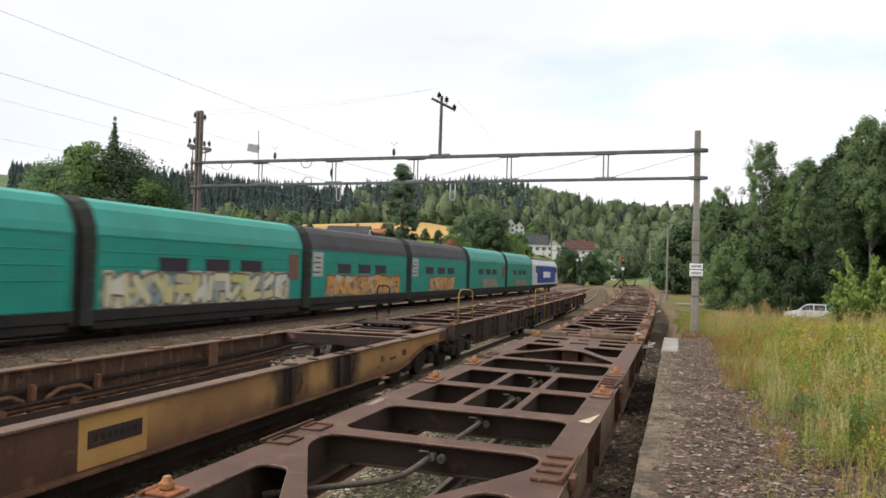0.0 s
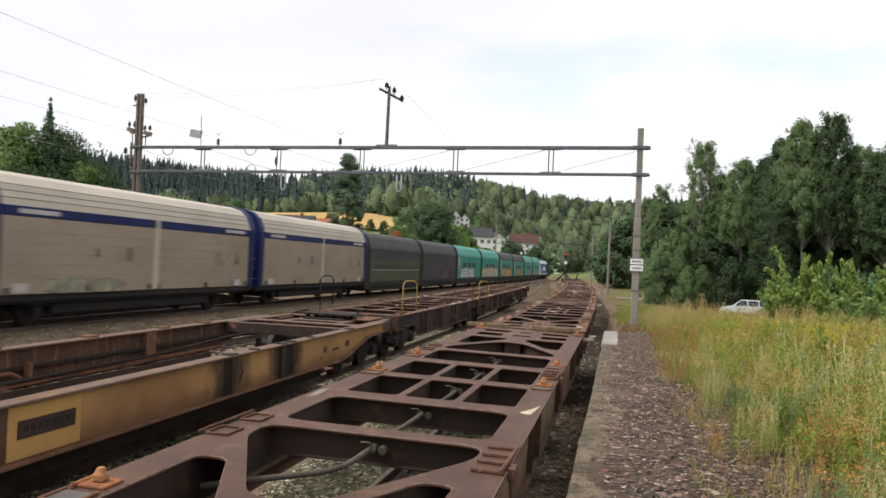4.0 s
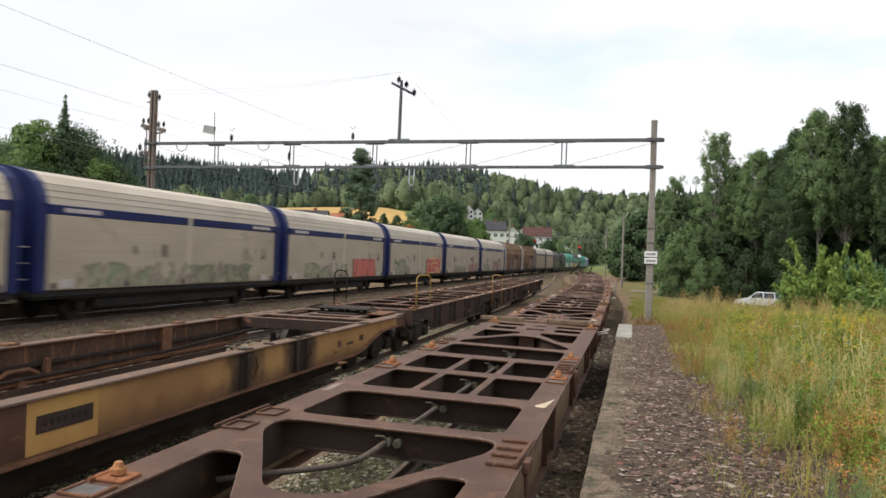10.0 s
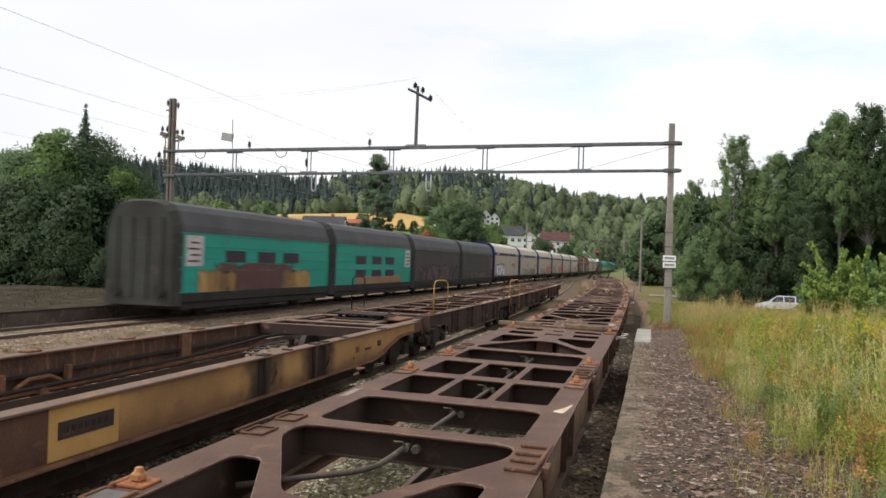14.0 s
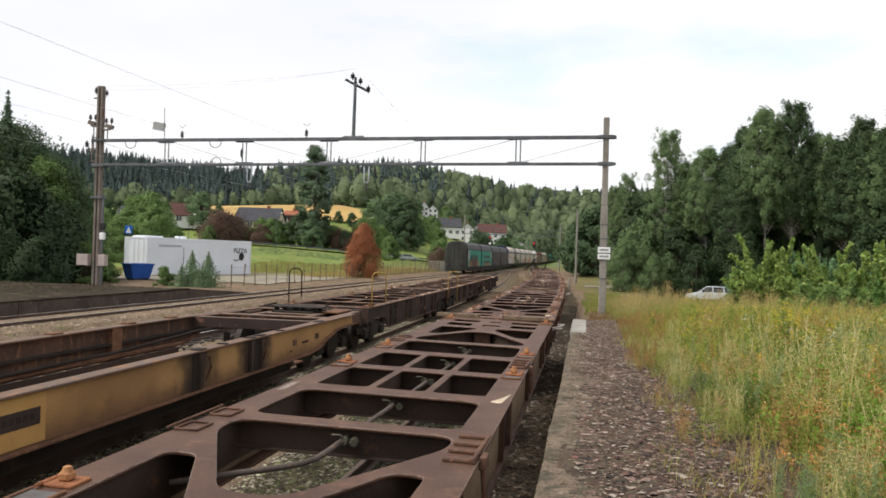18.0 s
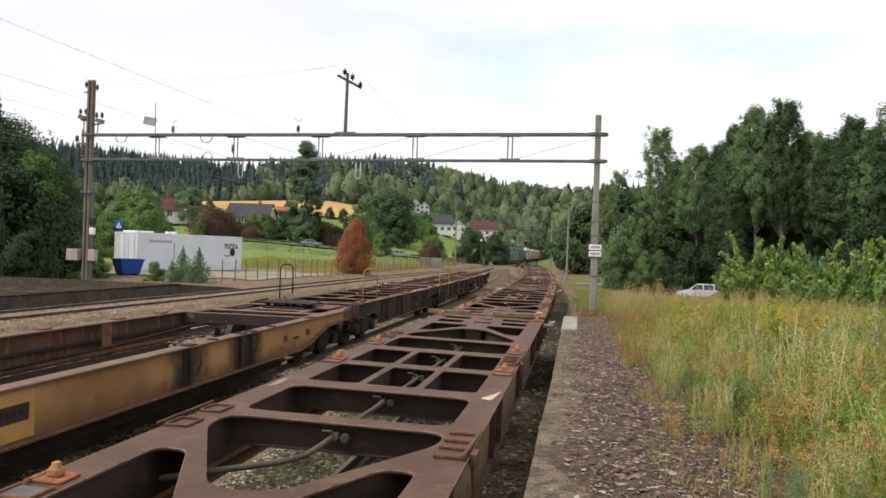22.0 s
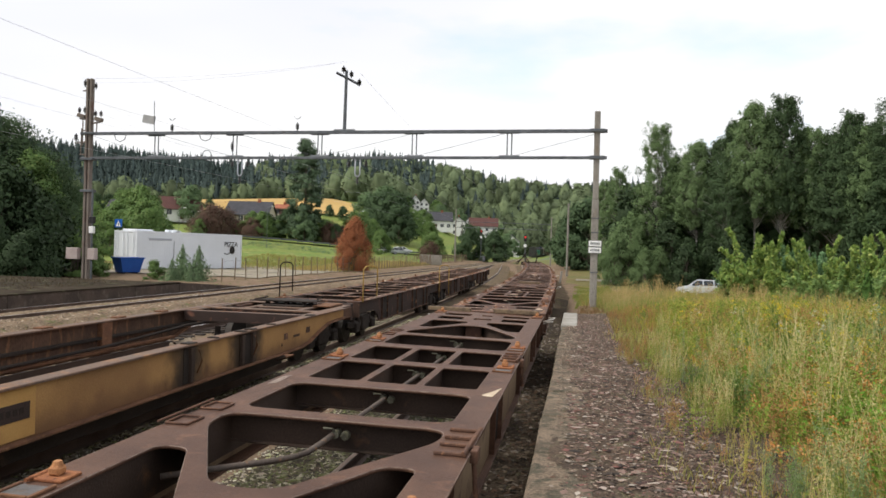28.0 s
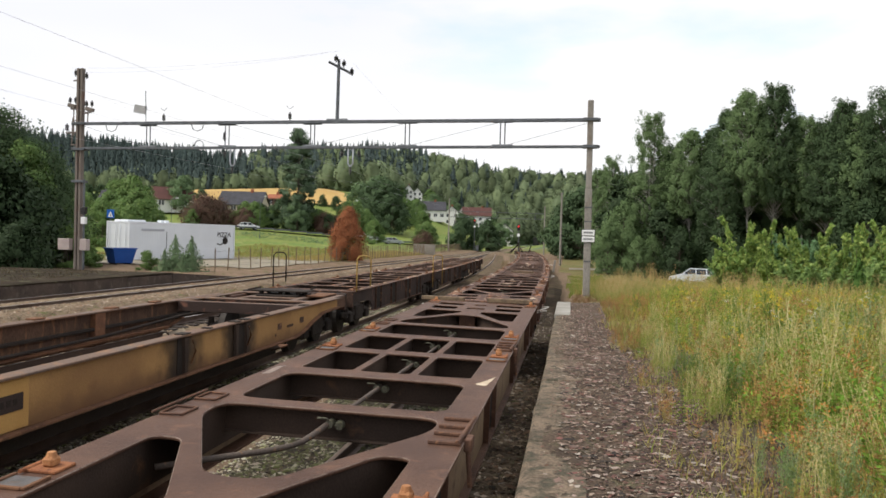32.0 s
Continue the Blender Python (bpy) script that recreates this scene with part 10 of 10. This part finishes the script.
PASSING = [(car("silver car driving along the road", GREYCAR), 21.0, -0.416, 10.5), (car("white car driving along the road", WHITECAR), 25.0, -0.401, 9.6), (car("white car driving along the road", WHITECAR), 30.0, -0.394, 10.4), (car("white car driving along the road", WHITECAR), 32.0, -0.423, 10.5)]


def on_road(dx):
    """Distance along the road at the bearing dx."""
    # EYE.x + dx * (y - EYE.y) = x on the line RA + s * rdir
    return (EYE[0] + dx * (RA.y - EYE[1]) - RA.x) / (rdir.x - dx * rdir.y)


def drive():
    for ob, t0, dx, speed in PASSING:
        rows = []
        for t in range(0, 33, 2):
            c = RA + rdir * min(74.0, on_road(dx) + speed * (t - t0)) - rn * 1.5
            rows.append((t, pose(c.x, c.y, road_z(c), 0, 0, math.degrees(math.atan2(rdir.y, rdir.x)))))
        walk(ob, rows)


# ---- houses ----
ROOF_DARK = mat("dark_roof_tiles", (0.06, 0.06, 0.07), (0.045, 0.045, 0.05), rough=0.8, scale=0.8, fine=8, grain=0.2)
ROOF_RED = mat("maroon_roof_tiles", (0.105, 0.047, 0.04), (0.08, 0.038, 0.033), rough=0.8, scale=0.8, fine=8, grain=0.2)
BRICK = mat("red_brick_chimney", (0.33, 0.12, 0.07), (0.26, 0.1, 0.06), rough=0.9, scale=2, fine=20)
PANEW = glass("house_window_glass", (0.04, 0.045, 0.05), 0.1)


def house(name, m, L, W, H, rise, wall, roof, label, chimney=True, gable=True, cols=4):
    t = thing(name, m, label, "house")
    bm = bmesh.new()
    v = [(-L / 2, -W / 2), (L / 2, -W / 2), (L / 2, W / 2), (-L / 2, W / 2)]
    lo = [bm.verts.new((*p, -1.0)) for p in v]
    hi = [bm.verts.new((*p, H)) for p in v]
    r0, r1 = bm.verts.new((-L / 2, 0, H + rise)), bm.verts.new((L / 2, 0, H + rise))
    for a, b in ((0, 1), (2, 3)):
        bm.faces.new((lo[a], lo[b], hi[b], hi[a]))
    bm.faces.new((lo[1], lo[2], hi[2], r1, hi[1]))
    bm.faces.new((lo[3], lo[0], hi[0], r0, hi[3]))
    bmesh.ops.recalc_face_normals(bm, faces=bm.faces)
    part("wall", bm, wall, t)
    for s in (-1, 1):
        bm = bmesh.new()
        e = 0.45
        a = [Vector((-L / 2 - e, s * (W / 2 + e), H - e * rise / (W / 2))), Vector((L / 2 + e, s * (W / 2 + e), H - e * rise / (W / 2))), Vector((L / 2 + e, 0, H + rise)), Vector((-L / 2 - e, 0, H + rise))]
        lo_ = [bm.verts.new(p + Vector((0, 0, 0.02))) for p in a]
        hi_ = [bm.verts.new(p + Vector((0, 0, 0.22))) for p in a]
        bm.faces.new(lo_)
        bm.faces.new(hi_[::-1])
        for k in range(4):
            bm.faces.new((lo_[k], lo_[(k + 1) % 4], hi_[(k + 1) % 4], hi_[k]))
        bmesh.ops.recalc_face_normals(bm, faces=bm.faces)
        part("roof_side", bm, roof, t)
    if chimney:
        part("chimney", bx(L * 0.2 - 0.4, L * 0.2 + 0.4, -0.4, 0.4, H + rise * 0.6, H + rise + 0.9, 0.03), BRICK, t)
    st = 1 if H < 4 else 2
    for fl in range(st):
        for k in range(cols):
            x = -L / 2 + (k + 0.5) * L / cols
            for s in (-1, 1):
                w = part("window", bx(x - 0.65, x + 0.65, s * W / 2 - 0.04, s * W / 2 + 0.04, 0.9 + fl * 2.6, 2.2 + fl * 2.6, 0.02), PANEW, t)
                part("frame", bx(x - 0.04, x + 0.04, s * W / 2 - 0.06, s * W / 2 + 0.06, 0.9 + fl * 2.6, 2.2 + fl * 2.6), WHITE, w)
        for s in (-1, 1):
            for yy in (-W / 4, W / 4):
                part("window", bx(s * L / 2 - 0.04, s * L / 2 + 0.04, yy - 0.6, yy + 0.6, 0.9 + fl * 2.6, 2.2 + fl * 2.6, 0.02), PANEW, t)
    part("door", bx(-0.5, 0.5, -W / 2 - 0.05, -W / 2, -0.2, 2.0, 0.02), ROOF_RED, t)
    return t


def site(dx, d, turn, dz=0.0):
    x, y = away(dx, d)
    return pose(x, y, ground_z(x, y) + dz, 0, 0, turn)


HW = mat("white_boarded_wall", (0.74, 0.74, 0.72), (0.68, 0.68, 0.66), rough=0.7, scale=0.5, fine=12, grain=0.06)
HC = mat("cream_rendered_wall", (0.5, 0.44, 0.36), (0.46, 0.4, 0.33), rough=0.8, scale=0.5, fine=12, grain=0.06)
house("hillside_house", site(-0.2065, 440, 100), 8, 5.4, 4.6, 3.6, HW, ROOF_DARK, "white gabled house on the hillside", True, cols=3)
house("hillside_house", site(-0.195, 441, 100), 7, 5.4, 4.4, 3.2, HW, ROOF_DARK, "white house with a dark roof on the hillside", False, cols=2)
house("bungalow", site(-0.180, 318, 12, -0.5), 13, 9, 3.6, 3.4, HW, ROOF_DARK, "white house with a dark tiled roof", True, cols=5)
house("house", site(-0.150, 336, 98, 0), 8, 6.5, 5.2, 2.8, HW, ROOF_DARK, "white two-storey house in the village", True, cols=3)
house("house", site(-0.1185, 402, 8, 2.4), 14, 9, 6.0, 4.0, HW, ROOF_RED, "white house with a red tiled roof", True, cols=4)
house("house", site(-0.135, 415, 95, 0.6), 7.5, 6.5, 5.4, 3.2, HW, ROOF_RED, "small white gabled house behind the others", False, cols=2)
house("house", site(-0.083, 322, 92, 0.6), 9, 6.5, 5.4, 2.6, HW, ROOF_DARK, "white rendered house beside the railway", False, cols=3)
house("house", site(-0.092, 408, 10, 0.4), 8, 7, 4.6, 3.0, HC, ROOF_RED, "low red-roofed house behind trees", False, cols=3)
house("bungalow", site(-0.428, 215, 6, -0.6), 12, 9, 2.6, 3.6, HC, ROOF_DARK, "low house with a dark tiled roof below the wheat", True, cols=4)
house("house", site(-0.384, 224, 4, 1.4), 3.4, 3.4, 2.6, 1.0, HC, BRICK, "low house with a red brick gable", True, cols=2)
house("bungalow", site(-0.53, 200, 40, 1.2), 10, 7, 2.6, 3.0, HW, ROOF_RED, "low white house behind garden trees", True, cols=3)
house("bungalow", site(-0.6, 190, 10, 0), 10, 7, 3.4, 2.8, HC, ROOF_DARK, "low house high on the slope", False, cols=3)
for dx, d in ((-0.24, 160), (-0.225, 165)):
    o = car("silver car parked by the gardens", GREYCAR)
    x, y = away(dx, d)
    o.matrix_world = pose(x, y, ground_z(x, y) + 0.02, 0, 0, 25)
for dx, d, h in ((-0.213, 215, 9), (-0.405, 128, 7), (-0.53, 118, 6), (-0.28, 165, 8)):
    x, y = away(dx, d)
    t = thing("street_lamp", pose(x, y, ground_z(x, y)), "grey street lamp with a pale head", "street lamp")
    part("post", bar((0, 0, -0.2), (0, 0, h), 0.045, 0.035), GALV, t)
    part("arm", bar((0, 0, h), (0.9, 0, h + 0.2), 0.04), GALV, t)
    part("lamp_head", bx(0.75, 1.15, -0.1, 0.1, h + 0.14, h + 0.25, 0.03), WHITE, t)

motions()
